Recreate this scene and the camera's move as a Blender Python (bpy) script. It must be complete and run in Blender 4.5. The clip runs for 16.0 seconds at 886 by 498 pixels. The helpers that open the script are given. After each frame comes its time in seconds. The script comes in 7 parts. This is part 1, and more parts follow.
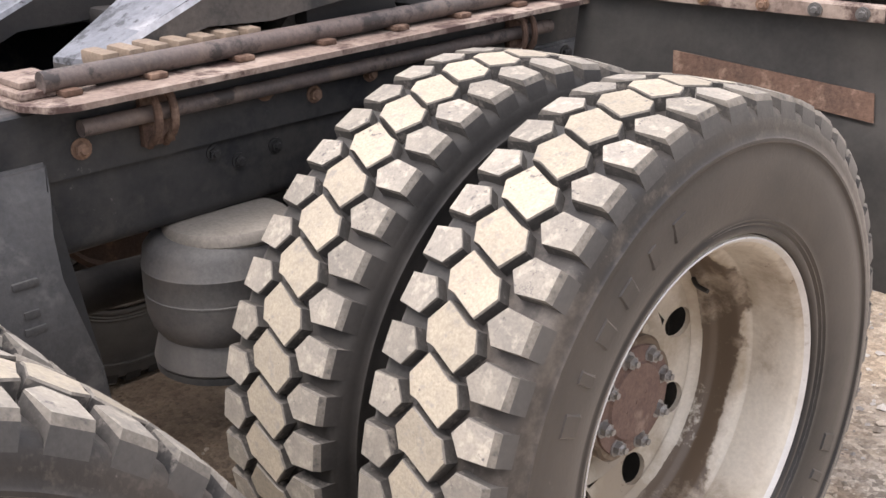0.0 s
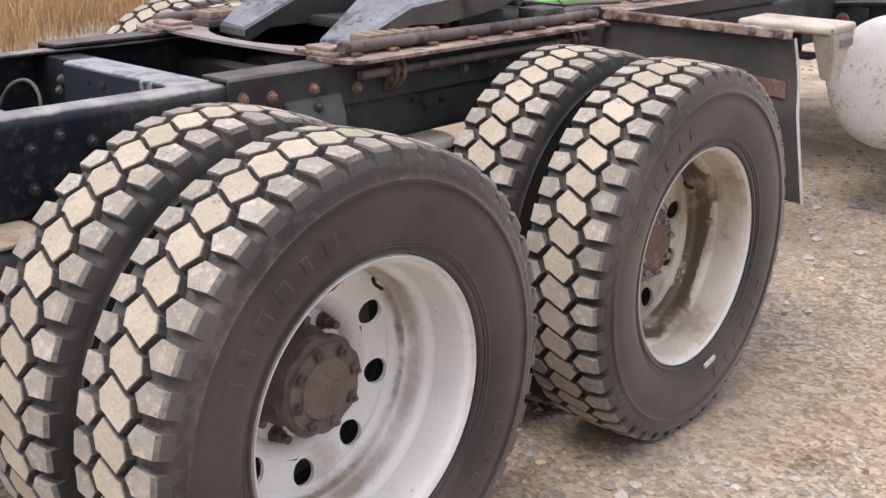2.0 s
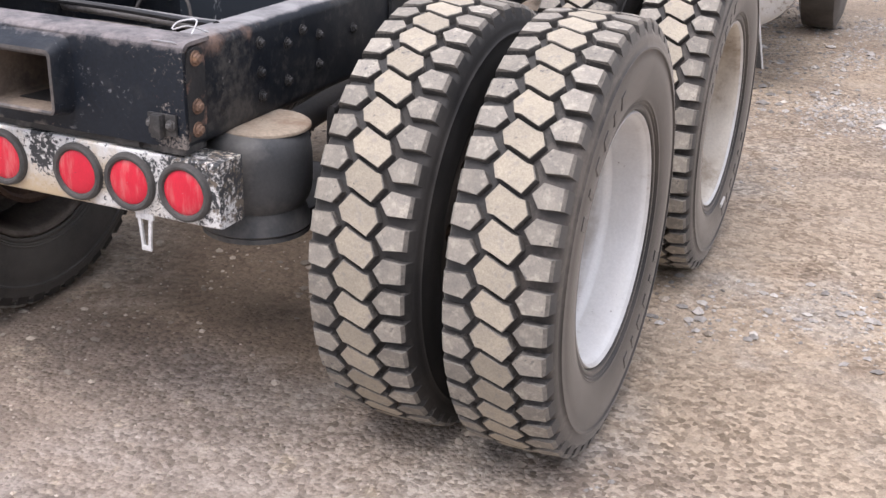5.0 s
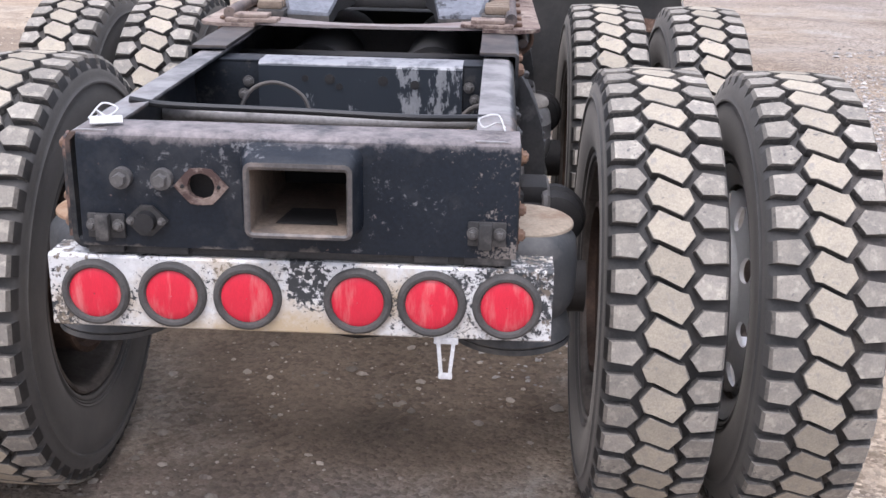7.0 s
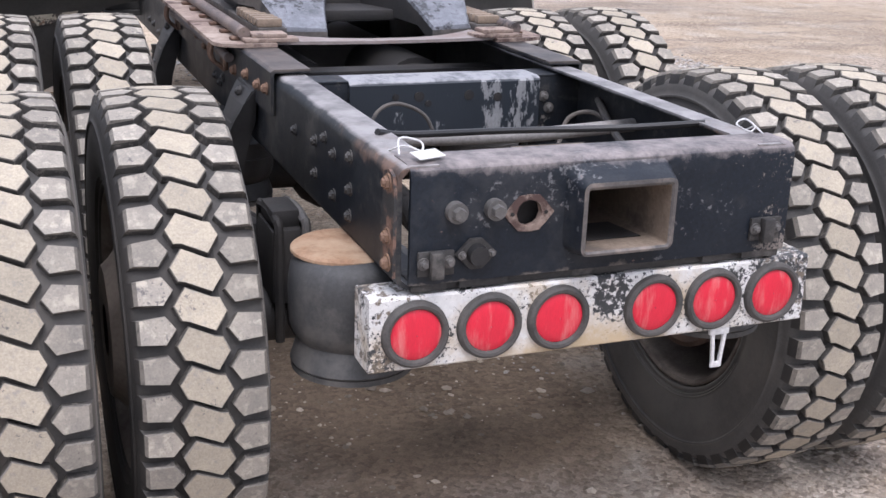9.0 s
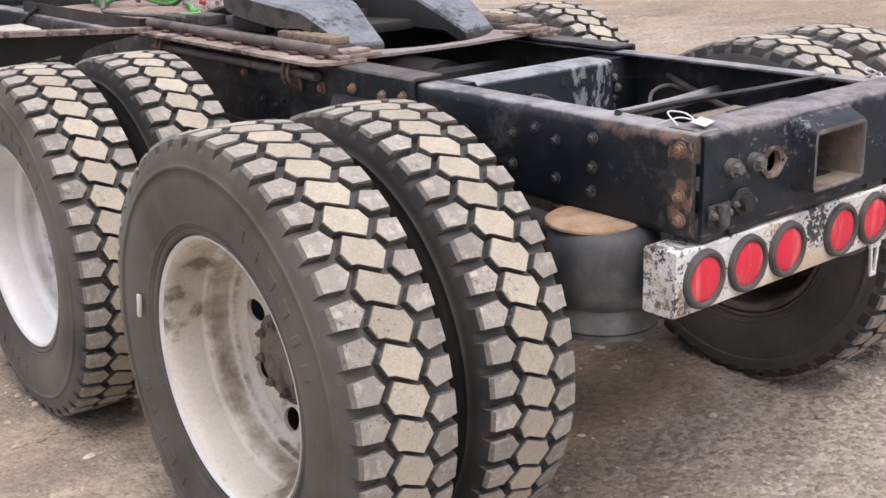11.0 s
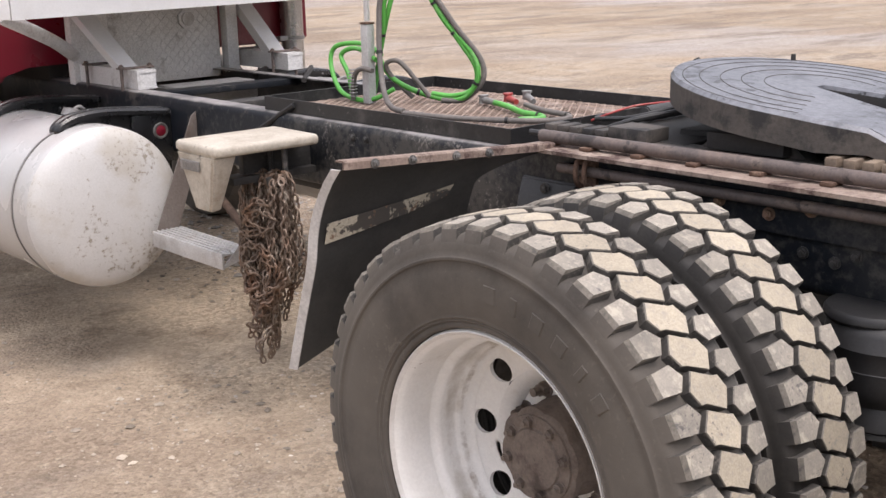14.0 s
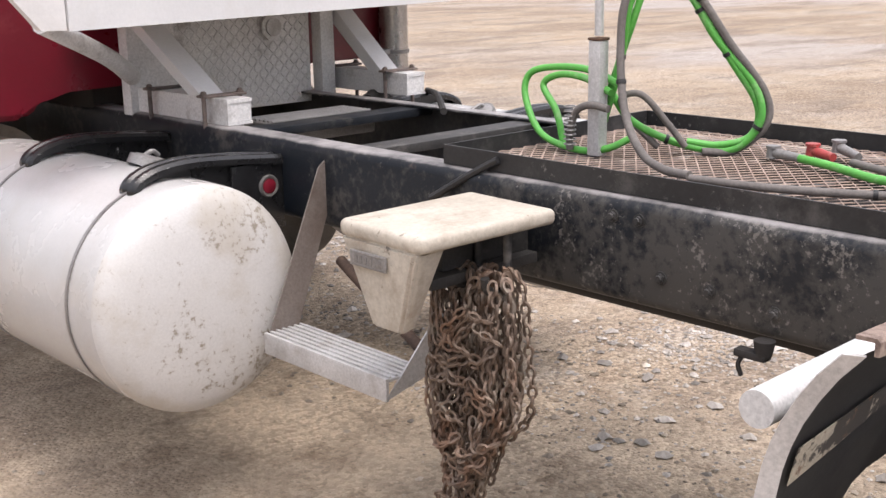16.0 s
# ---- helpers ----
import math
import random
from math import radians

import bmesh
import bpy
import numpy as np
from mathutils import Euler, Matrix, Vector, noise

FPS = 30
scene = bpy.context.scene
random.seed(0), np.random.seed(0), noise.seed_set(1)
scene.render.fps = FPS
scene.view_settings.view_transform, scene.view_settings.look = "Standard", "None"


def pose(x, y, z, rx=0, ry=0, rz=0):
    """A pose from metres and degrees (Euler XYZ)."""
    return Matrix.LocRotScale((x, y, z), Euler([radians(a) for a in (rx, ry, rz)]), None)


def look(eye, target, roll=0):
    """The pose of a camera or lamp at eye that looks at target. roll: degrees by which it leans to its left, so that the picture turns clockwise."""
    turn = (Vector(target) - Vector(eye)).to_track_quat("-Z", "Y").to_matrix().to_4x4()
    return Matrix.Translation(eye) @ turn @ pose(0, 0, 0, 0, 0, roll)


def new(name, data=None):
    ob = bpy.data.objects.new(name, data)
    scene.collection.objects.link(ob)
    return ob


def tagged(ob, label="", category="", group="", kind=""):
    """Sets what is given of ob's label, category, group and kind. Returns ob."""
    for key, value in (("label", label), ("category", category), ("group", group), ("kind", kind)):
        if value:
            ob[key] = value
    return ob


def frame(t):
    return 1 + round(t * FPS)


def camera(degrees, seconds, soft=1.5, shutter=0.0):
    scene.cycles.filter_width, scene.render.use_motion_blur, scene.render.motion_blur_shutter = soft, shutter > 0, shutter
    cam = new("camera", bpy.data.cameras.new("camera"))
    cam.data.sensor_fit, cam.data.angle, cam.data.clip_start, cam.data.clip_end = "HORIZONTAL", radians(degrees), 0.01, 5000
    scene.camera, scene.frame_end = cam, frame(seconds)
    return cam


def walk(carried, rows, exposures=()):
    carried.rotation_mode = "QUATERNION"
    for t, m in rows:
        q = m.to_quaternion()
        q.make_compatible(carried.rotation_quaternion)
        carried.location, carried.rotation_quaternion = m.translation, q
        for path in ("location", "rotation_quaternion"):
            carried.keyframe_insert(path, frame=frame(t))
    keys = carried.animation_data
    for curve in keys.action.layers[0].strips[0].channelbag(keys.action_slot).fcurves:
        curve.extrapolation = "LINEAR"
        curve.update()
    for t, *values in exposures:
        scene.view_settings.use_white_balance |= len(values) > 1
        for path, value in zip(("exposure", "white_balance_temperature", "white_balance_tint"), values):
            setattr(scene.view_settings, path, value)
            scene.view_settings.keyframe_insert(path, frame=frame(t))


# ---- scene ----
cam = camera(42.51, 16.0)
PATH = [
    (0.0, 2.056, -0.083, 1.482, 68.851, 1.505, 45.410),
    (0.5, 2.203, -0.413, 1.515, 69.629, 0.874, 43.432),
    (1.0, 2.350, -0.753, 1.603, 69.490, -0.380, 42.560),
    (1.5, 2.475, -1.129, 1.608, 70.368, -0.841, 41.493),
    (2.0, 2.650, -1.506, 1.579, 71.575, -1.184, 40.864),
    (2.5, 2.749, -1.800, 1.578, 71.357, -1.598, 40.754),
    (3.0, 2.717, -2.081, 1.573, 70.991, -1.254, 39.509),
    (5.5, 1.509, -2.665, 1.580, 67.542, -1.229, 18.787),
    (6.0, 1.157, -2.739, 1.574, 69.363, -0.327, 13.573),
    (6.5, 0.757, -2.733, 1.553, 70.278, -0.869, 9.164),
    (7.0, 0.378, -2.725, 1.547, 71.255, -1.142, 2.865),
    (7.5, 0.026, -2.735, 1.563, 71.207, -0.508, -4.003),
    (8.0, -0.312, -2.657, 1.563, 71.570, -0.953, -10.423),
    (10.5, -2.046, -2.318, 1.576, 71.466, 0.036, -34.845),
    (11.0, -2.257, -2.151, 1.571, 72.192, 1.881, -38.879),
    (11.5, -2.569, -1.936, 1.579, 71.824, 2.262, -40.383),
    (12.0, -2.734, -1.695, 1.604, 72.844, 2.147, -38.674),
    (12.5, -2.775, -1.387, 1.634, 74.914, 1.458, -38.518),
    (13.0, -2.813, -1.034, 1.607, 76.347, 1.838, -39.553),
    (13.5, -2.809, -0.637, 1.609, 76.591, 2.269, -40.950),
    (14.0, -2.711, -0.246, 1.609, 75.381, 1.347, -42.100),
    (14.5, -2.657, 0.141, 1.584, 74.858, 0.944, -44.293),
    (15.0, -2.562, 0.513, 1.580, 75.135, 0.776, -45.598),
    (15.5, -2.425, 0.863, 1.579, 75.344, 0.334, -44.374),
    (16.0, -2.337, 1.249, 1.571, 75.546, 0.935, -43.361),
]
walk(cam, [(r[0], pose(*r[1:])) for r in PATH], [(0.0, 0.85, 6450, 16), (1.0, 0.65, 6430, 16), (1.5, 0.54, 6400, 16), (3.0, 0.47, 6350, 16), (5.5, 0.55, 6050, 17), (6.0, 0.59, 6000, 17), (7.0, 0.57, 5780, 17), (8.0, 0.56, 5780, 17), (10.5, 0.45, 6150, 16), (13.0, 0.44, 6400, 16), (15.0, 0.61, 6450, 16), (16.0, 0.66, 6450, 16)])

# ---- world and light ----
world = bpy.data.worlds.new("sky")
scene.world = world
world.use_nodes = True
wn = world.node_tree.nodes
sky = wn.new("ShaderNodeTexSky")
sky.sky_type = "NISHITA"
sky.sun_disc = False
sky.sun_elevation = radians(62)
sky.sun_rotation = radians(190)
sky.air_density, sky.dust_density, sky.ozone_density = 1.0, 3.0, 1.0
haze = wn.new("ShaderNodeMixRGB")
haze.inputs[0].default_value = 0.55
haze.inputs[2].default_value = (8.6, 8.5, 8.3, 1)
world.node_tree.links.new(sky.outputs[0], haze.inputs[1])
# an overcast sky: brightest overhead
where = wn.new("ShaderNodeTexCoord")
split = wn.new("ShaderNodeSeparateXYZ")
lift = wn.new("ShaderNodeMapRange")
lift.inputs["From Min"].default_value, lift.inputs["From Max"].default_value = 0.0, 1.0
lift.inputs["To Min"].default_value, lift.inputs["To Max"].default_value = 0.38, 1.54
cloud = wn.new("ShaderNodeMixRGB")
cloud.blend_type = "MULTIPLY"
cloud.inputs[0].default_value = 1.0
world.node_tree.links.new(where.outputs["Generated"], split.inputs[0])
world.node_tree.links.new(split.outputs["Z"], lift.inputs["Value"])
world.node_tree.links.new(haze.outputs[0], cloud.inputs[1])
world.node_tree.links.new(lift.outputs[0], cloud.inputs[2])
world.node_tree.links.new(cloud.outputs[0], wn["Background"].inputs[0])
wn["Background"].inputs[1].default_value = 0.14
sun_data = bpy.data.lights.new("sun", "SUN")
sun_data.energy, sun_data.angle, sun_data.color = 1.5, radians(30), (1.0, 0.96, 0.90)
sun = new("sun", sun_data)
sun.matrix_world = look((-0.9, -5.2, 12), (0, 0, 0))


# ---- materials ----
def mat(name, a, b, rough=0.6, metal=0.0, scale=8.0, fine=90.0, bump=0.15, c=None, c_scale=4.0, c_at=0.6, c_soft=0.06, fine_amt=0.25, spec=0.5, stretch=(1, 1, 1), rough_var=0.15, d=None, d_scale=2.0, d_at=0.6, d_soft=0.1, d_stretch=None, wear=(), island=0.0, dust=0.0):
    """Two colours mixed by coarse and fine noise; c, d: further colours in patches; wear: speckled layers
    (colour, scale, threshold, softness, cluster scale, cluster weight, (axis or "r", from, to, weight) or None); dust: a powdery film."""
    m = bpy.data.materials.new(name)
    m.use_nodes = True
    t = m.node_tree
    n, l = t.nodes, t.links
    bs = n["Principled BSDF"]
    co = n.new("ShaderNodeTexCoord")
    mp = n.new("ShaderNodeMapping")
    mp.inputs["Scale"].default_value = stretch
    l.new(co.outputs["Object"], mp.inputs[0])

    def noise_node(s, detail, rough_n=0.6):
        x = n.new("ShaderNodeTexNoise")
        x.inputs["Scale"].default_value, x.inputs["Detail"].default_value, x.inputs["Roughness"].default_value = s, detail, rough_n
        l.new(mp.outputs[0], x.inputs["Vector"])
        return x

    def ramp(src, lo, hi):
        r = n.new("ShaderNodeMapRange")
        r.inputs["From Min"].default_value, r.inputs["From Max"].default_value = lo, hi
        l.new(src, r.inputs["Value"])
        return r.outputs[0]

    def mix(f, x, y, mode="MIX"):
        k = n.new("ShaderNodeMix")
        k.data_type, k.blend_type = "RGBA", mode
        if isinstance(f, float):
            k.inputs[0].default_value = f
        else:
            l.new(f, k.inputs[0])
        for sock, v in ((k.inputs[6], x), (k.inputs[7], y)):
            if isinstance(v, tuple):
                sock.default_value = (*v, 1)
            else:
                l.new(v, sock)
        return k.outputs[2]

    big, small = noise_node(scale, 5), noise_node(fine, 4, 0.7)
    col = mix(ramp(big.outputs[0], 0.3, 0.7), a, b)
    dark = mix(ramp(small.outputs[0], 0.3, 0.7), (1 - fine_amt,) * 3, (1 + fine_amt * 0.4,) * 3)
    col = mix(1.0, col, dark, "MULTIPLY")
    if c:
        third = noise_node(c_scale, 7, 0.68)
        f = ramp(third.outputs[0], c_at - c_soft, c_at + c_soft)
        col = mix(f, col, c)
    if d:
        fourth = noise_node(d_scale, 5, 0.62)
        if d_stretch:
            m2 = n.new("ShaderNodeMapping")
            m2.inputs["Scale"].default_value = d_stretch
            l.new(co.outputs["Object"], m2.inputs[0])
            l.new(m2.outputs[0], fourth.inputs["Vector"])
        col = mix(ramp(fourth.outputs[0], d_at - d_soft, d_at + d_soft), col, d)
    def calc(op, x, y):
        k = n.new("ShaderNodeMath")
        k.operation = op
        for sock, v in ((k.inputs[0], x), (k.inputs[1], y)):
            if isinstance(v, float):
                sock.default_value = v
            else:
                l.new(v, sock)
        return k.outputs[0]

    for colour, w_scale, w_at, w_soft, g_scale, g_amt, zone in wear:
        v = calc("ADD", noise_node(w_scale, 6, 0.7).outputs[0], calc("MULTIPLY", calc("SUBTRACT", noise_node(g_scale, 3, 0.5).outputs[0], 0.5), float(g_amt)))
        for ax, lo, hi, weight in ([] if not zone else zone if isinstance(zone, list) else [zone]):
            xyz = n.new("ShaderNodeSeparateXYZ")
            l.new(co.outputs["Object"], xyz.inputs[0])
            if ax == "r":
                along_axis = calc("SQRT", calc("ADD", calc("POWER", xyz.outputs[1], 2.0), calc("POWER", xyz.outputs[2], 2.0)), 0.0)
            else:
                along_axis = xyz.outputs[ax]
            v = calc("ADD", v, calc("MULTIPLY", ramp(along_axis, lo, hi), float(weight)))
        col = mix(ramp(v, w_at - w_soft, w_at + w_soft), col, colour)
    if island:
        geo = n.new("ShaderNodeNewGeometry")
        col = mix(1.0, col, mix(geo.outputs["Random Per Island"], (1 - island,) * 3, (1 + island,) * 3), "MULTIPLY")
    l.new(col, bs.inputs["Base Color"])
    rr = n.new("ShaderNodeMapRange")
    rr.inputs["To Min"].default_value, rr.inputs["To Max"].default_value = max(0.05, rough - rough_var), min(1, rough + rough_var)
    l.new(big.outputs[0], rr.inputs["Value"])
    l.new(rr.outputs[0], bs.inputs["Roughness"])
    bs.inputs["Metallic"].default_value = metal
    bs.inputs["Specular IOR Level"].default_value = spec
    if dust:
        bs.inputs["Sheen Weight"].default_value, bs.inputs["Sheen Roughness"].default_value = dust, 0.45
        bs.inputs["Sheen Tint"].default_value = (0.86, 0.78, 0.68, 1)
    if bump:
        bp = n.new("ShaderNodeBump")
        bp.inputs["Strength"].default_value, bp.inputs["Distance"].default_value = bump, 0.004
        l.new(small.outputs[0], bp.inputs["Height"])
        l.new(bp.outputs[0], bs.inputs["Normal"])
    return m




def dirt_material():
    """Packed dirt: wide tan and grey patches, fine gravel grains with their own tone, rough relief."""
    m = bpy.data.materials.new("packed_dirt")
    m.use_nodes = True
    t = m.node_tree
    n, l = t.nodes, t.links
    bs = n["Principled BSDF"]
    co = n.new("ShaderNodeTexCoord")

    def tex(scale, detail, rough_n, stretch=None):
        x = n.new("ShaderNodeTexNoise")
        x.inputs["Scale"].default_value, x.inputs["Detail"].default_value, x.inputs["Roughness"].default_value = scale, detail, rough_n
        if stretch:
            mp = n.new("ShaderNodeMapping")
            mp.inputs["Scale"].default_value = stretch
            mp.inputs["Rotation"].default_value = (0, 0, radians(38))
            l.new(co.outputs["Object"], mp.inputs[0])
            l.new(mp.outputs[0], x.inputs["Vector"])
        else:
            l.new(co.outputs["Object"], x.inputs["Vector"])
        return x.outputs[0]

    def rng_node(src, lo, hi, a=0.0, b=1.0):
        r = n.new("ShaderNodeMapRange")
        r.inputs["From Min"].default_value, r.inputs["From Max"].default_value = lo, hi
        r.inputs["To Min"].default_value, r.inputs["To Max"].default_value = a, b
        l.new(src, r.inputs["Value"])
        return r.outputs[0]

    def mix(f, x, y, mode="MIX"):
        k = n.new("ShaderNodeMix")
        k.data_type, k.blend_type = "RGBA", mode
        if isinstance(f, float):
            k.inputs[0].default_value = f
        else:
            l.new(f, k.inputs[0])
        for sock, v in ((k.inputs[6], x), (k.inputs[7], y)):
            if isinstance(v, tuple):
                sock.default_value = (*v, 1)
            else:
                l.new(v, sock)
        return k.outputs[2]

    col = mix(rng_node(tex(0.45, 6, 0.6), 0.36, 0.64), (0.475, 0.385, 0.290), (0.375, 0.312, 0.250))
    col = mix(rng_node(tex(1.4, 7, 0.68), 0.50, 0.66), col, (0.44, 0.395, 0.345))
    # pale dust lies on the left of the yard, where the gravel thins out
    sep_p = n.new("ShaderNodeSeparateXYZ")
    l.new(co.outputs["Object"], sep_p.inputs[0])
    cover = rng_node(sep_p.outputs[0], -2.2, 1.4, 0.25, 1.0)
    dust_and_light = n.new("ShaderNodeMath")
    dust_and_light.operation = "MULTIPLY"
    l.new(rng_node(tex(0.8, 6, 0.66), 0.36, 0.52, 0.0, 0.95), dust_and_light.inputs[0])
    # soil under the tail painted paler, lightening the truck's shade there
    behind = n.new("ShaderNodeMath")
    behind.operation = "MULTIPLY"
    l.new(rng_node(sep_p.outputs[1], -0.55, -0.05, 1.0, 0.0), behind.inputs[0])
    l.new(rng_node(sep_p.outputs[0], 0.1, 0.8, 0.9, 0.0), behind.inputs[1])
    zone = n.new("ShaderNodeMath")
    zone.operation = "MAXIMUM"
    l.new(rng_node(sep_p.outputs[0], -1.5, -0.1, 1.0, 0.0), zone.inputs[0])
    l.new(behind.outputs[0], zone.inputs[1])
    # soil below the deck tray brightened in colour likewise, against the shade
    ahead = n.new("ShaderNodeMath")
    ahead.operation = "MULTIPLY"
    l.new(rng_node(sep_p.outputs[1], 2.3, 3.0, 0.0, 1.0), ahead.inputs[0])
    l.new(rng_node(sep_p.outputs[0], 0.3, 1.2, 0.9, 0.0), ahead.inputs[1])
    wide = n.new("ShaderNodeMath")
    wide.operation = "MAXIMUM"
    l.new(zone.outputs[0], wide.inputs[0])
    l.new(ahead.outputs[0], wide.inputs[1])
    l.new(wide.outputs[0], dust_and_light.inputs[1])
    col = mix(dust_and_light.outputs[0], col, (0.66, 0.545, 0.415))
    col = mix(rng_node(tex(2.3, 8, 0.75), 0.51, 0.64, 0.0, 0.8), col, (0.275, 0.212, 0.157))
    col = mix(rng_node(tex(0.11, 6, 0.66, (1, 1.8, 1)), 0.47, 0.58, 0.0, 0.85), col, (0.285, 0.222, 0.170))
    col = mix(rng_node(tex(0.07, 5, 0.6), 0.48, 0.60, 0.0, 0.9), col, (0.43, 0.395, 0.375))
    col = mix(rng_node(tex(0.22, 5, 0.6, (1, 2.4, 1)), 0.55, 0.66, 0.0, 0.7), col, (0.36, 0.275, 0.205))
    col = mix(rng_node(tex(0.30, 6, 0.7, (1, 3.0, 1)), 0.52, 0.62, 0.0, 0.75), col, (0.24, 0.198, 0.165))
    col = mix(rng_node(tex(7.0, 8, 0.78), 0.56, 0.70), col, (0.50, 0.422, 0.325))
    pits = n.new("ShaderNodeMath")
    pits.operation = "MULTIPLY"
    l.new(rng_node(tex(16.0, 8, 0.8), 0.56, 0.68), pits.inputs[0])
    l.new(rng_node(tex(1.6, 4, 0.6), 0.40, 0.60, 0.25, 1.0), pits.inputs[1])
    col = mix(pits.outputs[0], col, (0.19, 0.145, 0.106))
    # shade below the truck, painted into the soil as a dark brown blotch
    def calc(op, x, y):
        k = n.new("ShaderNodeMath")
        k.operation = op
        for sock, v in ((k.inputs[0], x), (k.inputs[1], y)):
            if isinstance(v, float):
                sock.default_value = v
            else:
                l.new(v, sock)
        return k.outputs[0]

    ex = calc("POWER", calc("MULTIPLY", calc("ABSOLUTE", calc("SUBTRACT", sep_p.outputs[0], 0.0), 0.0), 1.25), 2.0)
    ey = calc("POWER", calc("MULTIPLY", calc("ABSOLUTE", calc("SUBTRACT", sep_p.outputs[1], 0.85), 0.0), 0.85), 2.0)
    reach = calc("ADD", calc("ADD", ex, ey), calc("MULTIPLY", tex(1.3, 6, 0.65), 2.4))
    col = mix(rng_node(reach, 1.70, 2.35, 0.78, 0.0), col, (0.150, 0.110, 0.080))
    grains = n.new("ShaderNodeTexVoronoi")
    grains.inputs["Scale"].default_value = 62
    grains.inputs["Randomness"].default_value = 1.0
    l.new(co.outputs["Object"], grains.inputs["Vector"])
    sep = n.new("ShaderNodeSeparateColor")
    l.new(grains.outputs["Color"], sep.inputs[0])
    tone = mix(rng_node(sep.outputs[0], 0.0, 1.0), (0.50, 0.48, 0.46), (1.40, 1.39, 1.38))
    fade = calc("MULTIPLY", rng_node(tex(1.1, 4, 0.6), 0.40, 0.62, 0.5, 1.0), cover)
    col = mix(fade, col, mix(1.0, col, tone, "MULTIPLY"))
    fine = mix(rng_node(tex(150, 3, 0.7), 0.3, 0.7), (0.80, 0.79, 0.78), (1.14, 1.14, 1.14))
    col = mix(1.0, col, fine, "MULTIPLY")
    col = mix(1.0, col, (0.90, 0.895, 0.875), "MULTIPLY")
    l.new(col, bs.inputs["Base Color"])
    bs.inputs["Roughness"].default_value = 0.95
    bs.inputs["Specular IOR Level"].default_value = 0.2
    b1, b2 = n.new("ShaderNodeBump"), n.new("ShaderNodeBump")
    b1.inputs["Strength"].default_value, b1.inputs["Distance"].default_value = 0.65, 0.010
    b2.inputs["Strength"].default_value, b2.inputs["Distance"].default_value = 0.8, 0.006
    l.new(tex(30, 6, 0.75), b1.inputs["Height"])
    l.new(rng_node(grains.outputs["Distance"], 0.0, 0.6, 1.0, 0.0), b2.inputs["Height"])
    l.new(b1.outputs[0], b2.inputs["Normal"])
    l.new(b2.outputs[0], bs.inputs["Normal"])
    return m


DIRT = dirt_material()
STONE = mat("gravel_stone", (0.45, 0.385, 0.31), (0.31, 0.262, 0.212), 0.9, 0, 3.0, 60, 0.2, c=(0.49, 0.45, 0.40), c_scale=5.0, c_at=0.62, spec=0.25, island=0.5)
GREYSTONE = mat("grey_gravel_stone", (0.47, 0.435, 0.395), (0.32, 0.295, 0.270), 0.9, 0, 3.0, 60, 0.2, spec=0.25, island=0.45)
STRAW = mat("dry_grass", (0.50, 0.34, 0.17), (0.36, 0.215, 0.10), 0.8, 0, 2.5, 20, 0.0, c=(0.60, 0.46, 0.27), c_scale=6.0, spec=0.2, island=0.3)
RUBBER = mat("tyre_rubber", (0.044, 0.040, 0.037), (0.067, 0.060, 0.053), 0.78, 0, 5, 160, 0.12, c=(0.135, 0.121, 0.106), c_scale=3.2, c_at=0.58, c_soft=0.18, fine_amt=0.2, spec=0.3, d=(0.120, 0.105, 0.089), d_scale=1.7, d_at=0.60, d_soft=0.20, wear=[((0.15, 0.132, 0.112), 60, 0.70, 0.08, 4, 0.5, None)], dust=0.12)
GROOVE = mat("groove_rubber", (0.048, 0.046, 0.044), (0.092, 0.085, 0.077), 0.88, 0, 30, 160, 0.15, c=(0.18, 0.162, 0.14), c_scale=40, c_at=0.61, spec=0.22, dust=0.12)
BLOCKEDGE = mat("scuffed_block_edge", (0.27, 0.245, 0.208), (0.16, 0.147, 0.13), 0.9, 0, 40, 220, 0.2, c=(0.10, 0.094, 0.087), c_scale=55, c_at=0.60, fine_amt=0.3, spec=0.2, dust=0.20)
RUBBER_CLEAN = mat("dark_tyre_rubber", (0.016, 0.015, 0.0145), (0.030, 0.027, 0.025), 0.55, 0, 4, 160, 0.10, c=(0.060, 0.050, 0.042), c_scale=2.6, c_at=0.60, c_soft=0.12, fine_amt=0.25, spec=0.42, wear=[((0.058, 0.049, 0.042), 3.2, 0.80, 0.20, 1.5, 0.5, [("r", 0.34, 0.44, 0.26), ("r", 0.455, 0.475, -0.10)]), ((0.115, 0.098, 0.082), 30, 0.86, 0.12, 3, 0.5, ("r", 0.468, 0.482, 0.24)), ((0.17, 0.15, 0.13), 160, 0.74, 0.03, 7, 0.5, None)], dust=0.40)
RUBBER_GREY = mat("grey_dusted_rubber", (0.050, 0.049, 0.048), (0.083, 0.079, 0.074), 0.75, 0, 5, 160, 0.10, c=(0.115, 0.105, 0.094), c_scale=3, c_at=0.60, c_soft=0.16, fine_amt=0.2, spec=0.3, dust=0.25)
# darker copy of the tyre rubber, with the shade between the duals mixed in
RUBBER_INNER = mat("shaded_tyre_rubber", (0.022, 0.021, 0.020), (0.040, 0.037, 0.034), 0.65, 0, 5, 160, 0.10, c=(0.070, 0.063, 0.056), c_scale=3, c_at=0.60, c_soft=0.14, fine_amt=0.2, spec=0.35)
BAGCAP = mat("orange_brown_cap", (0.33, 0.195, 0.115), (0.24, 0.145, 0.09), 0.8, 0.0, 9, 110, 0.2, c=(0.42, 0.31, 0.21), c_scale=6, c_at=0.57, c_soft=0.12, fine_amt=0.25, spec=0.25)
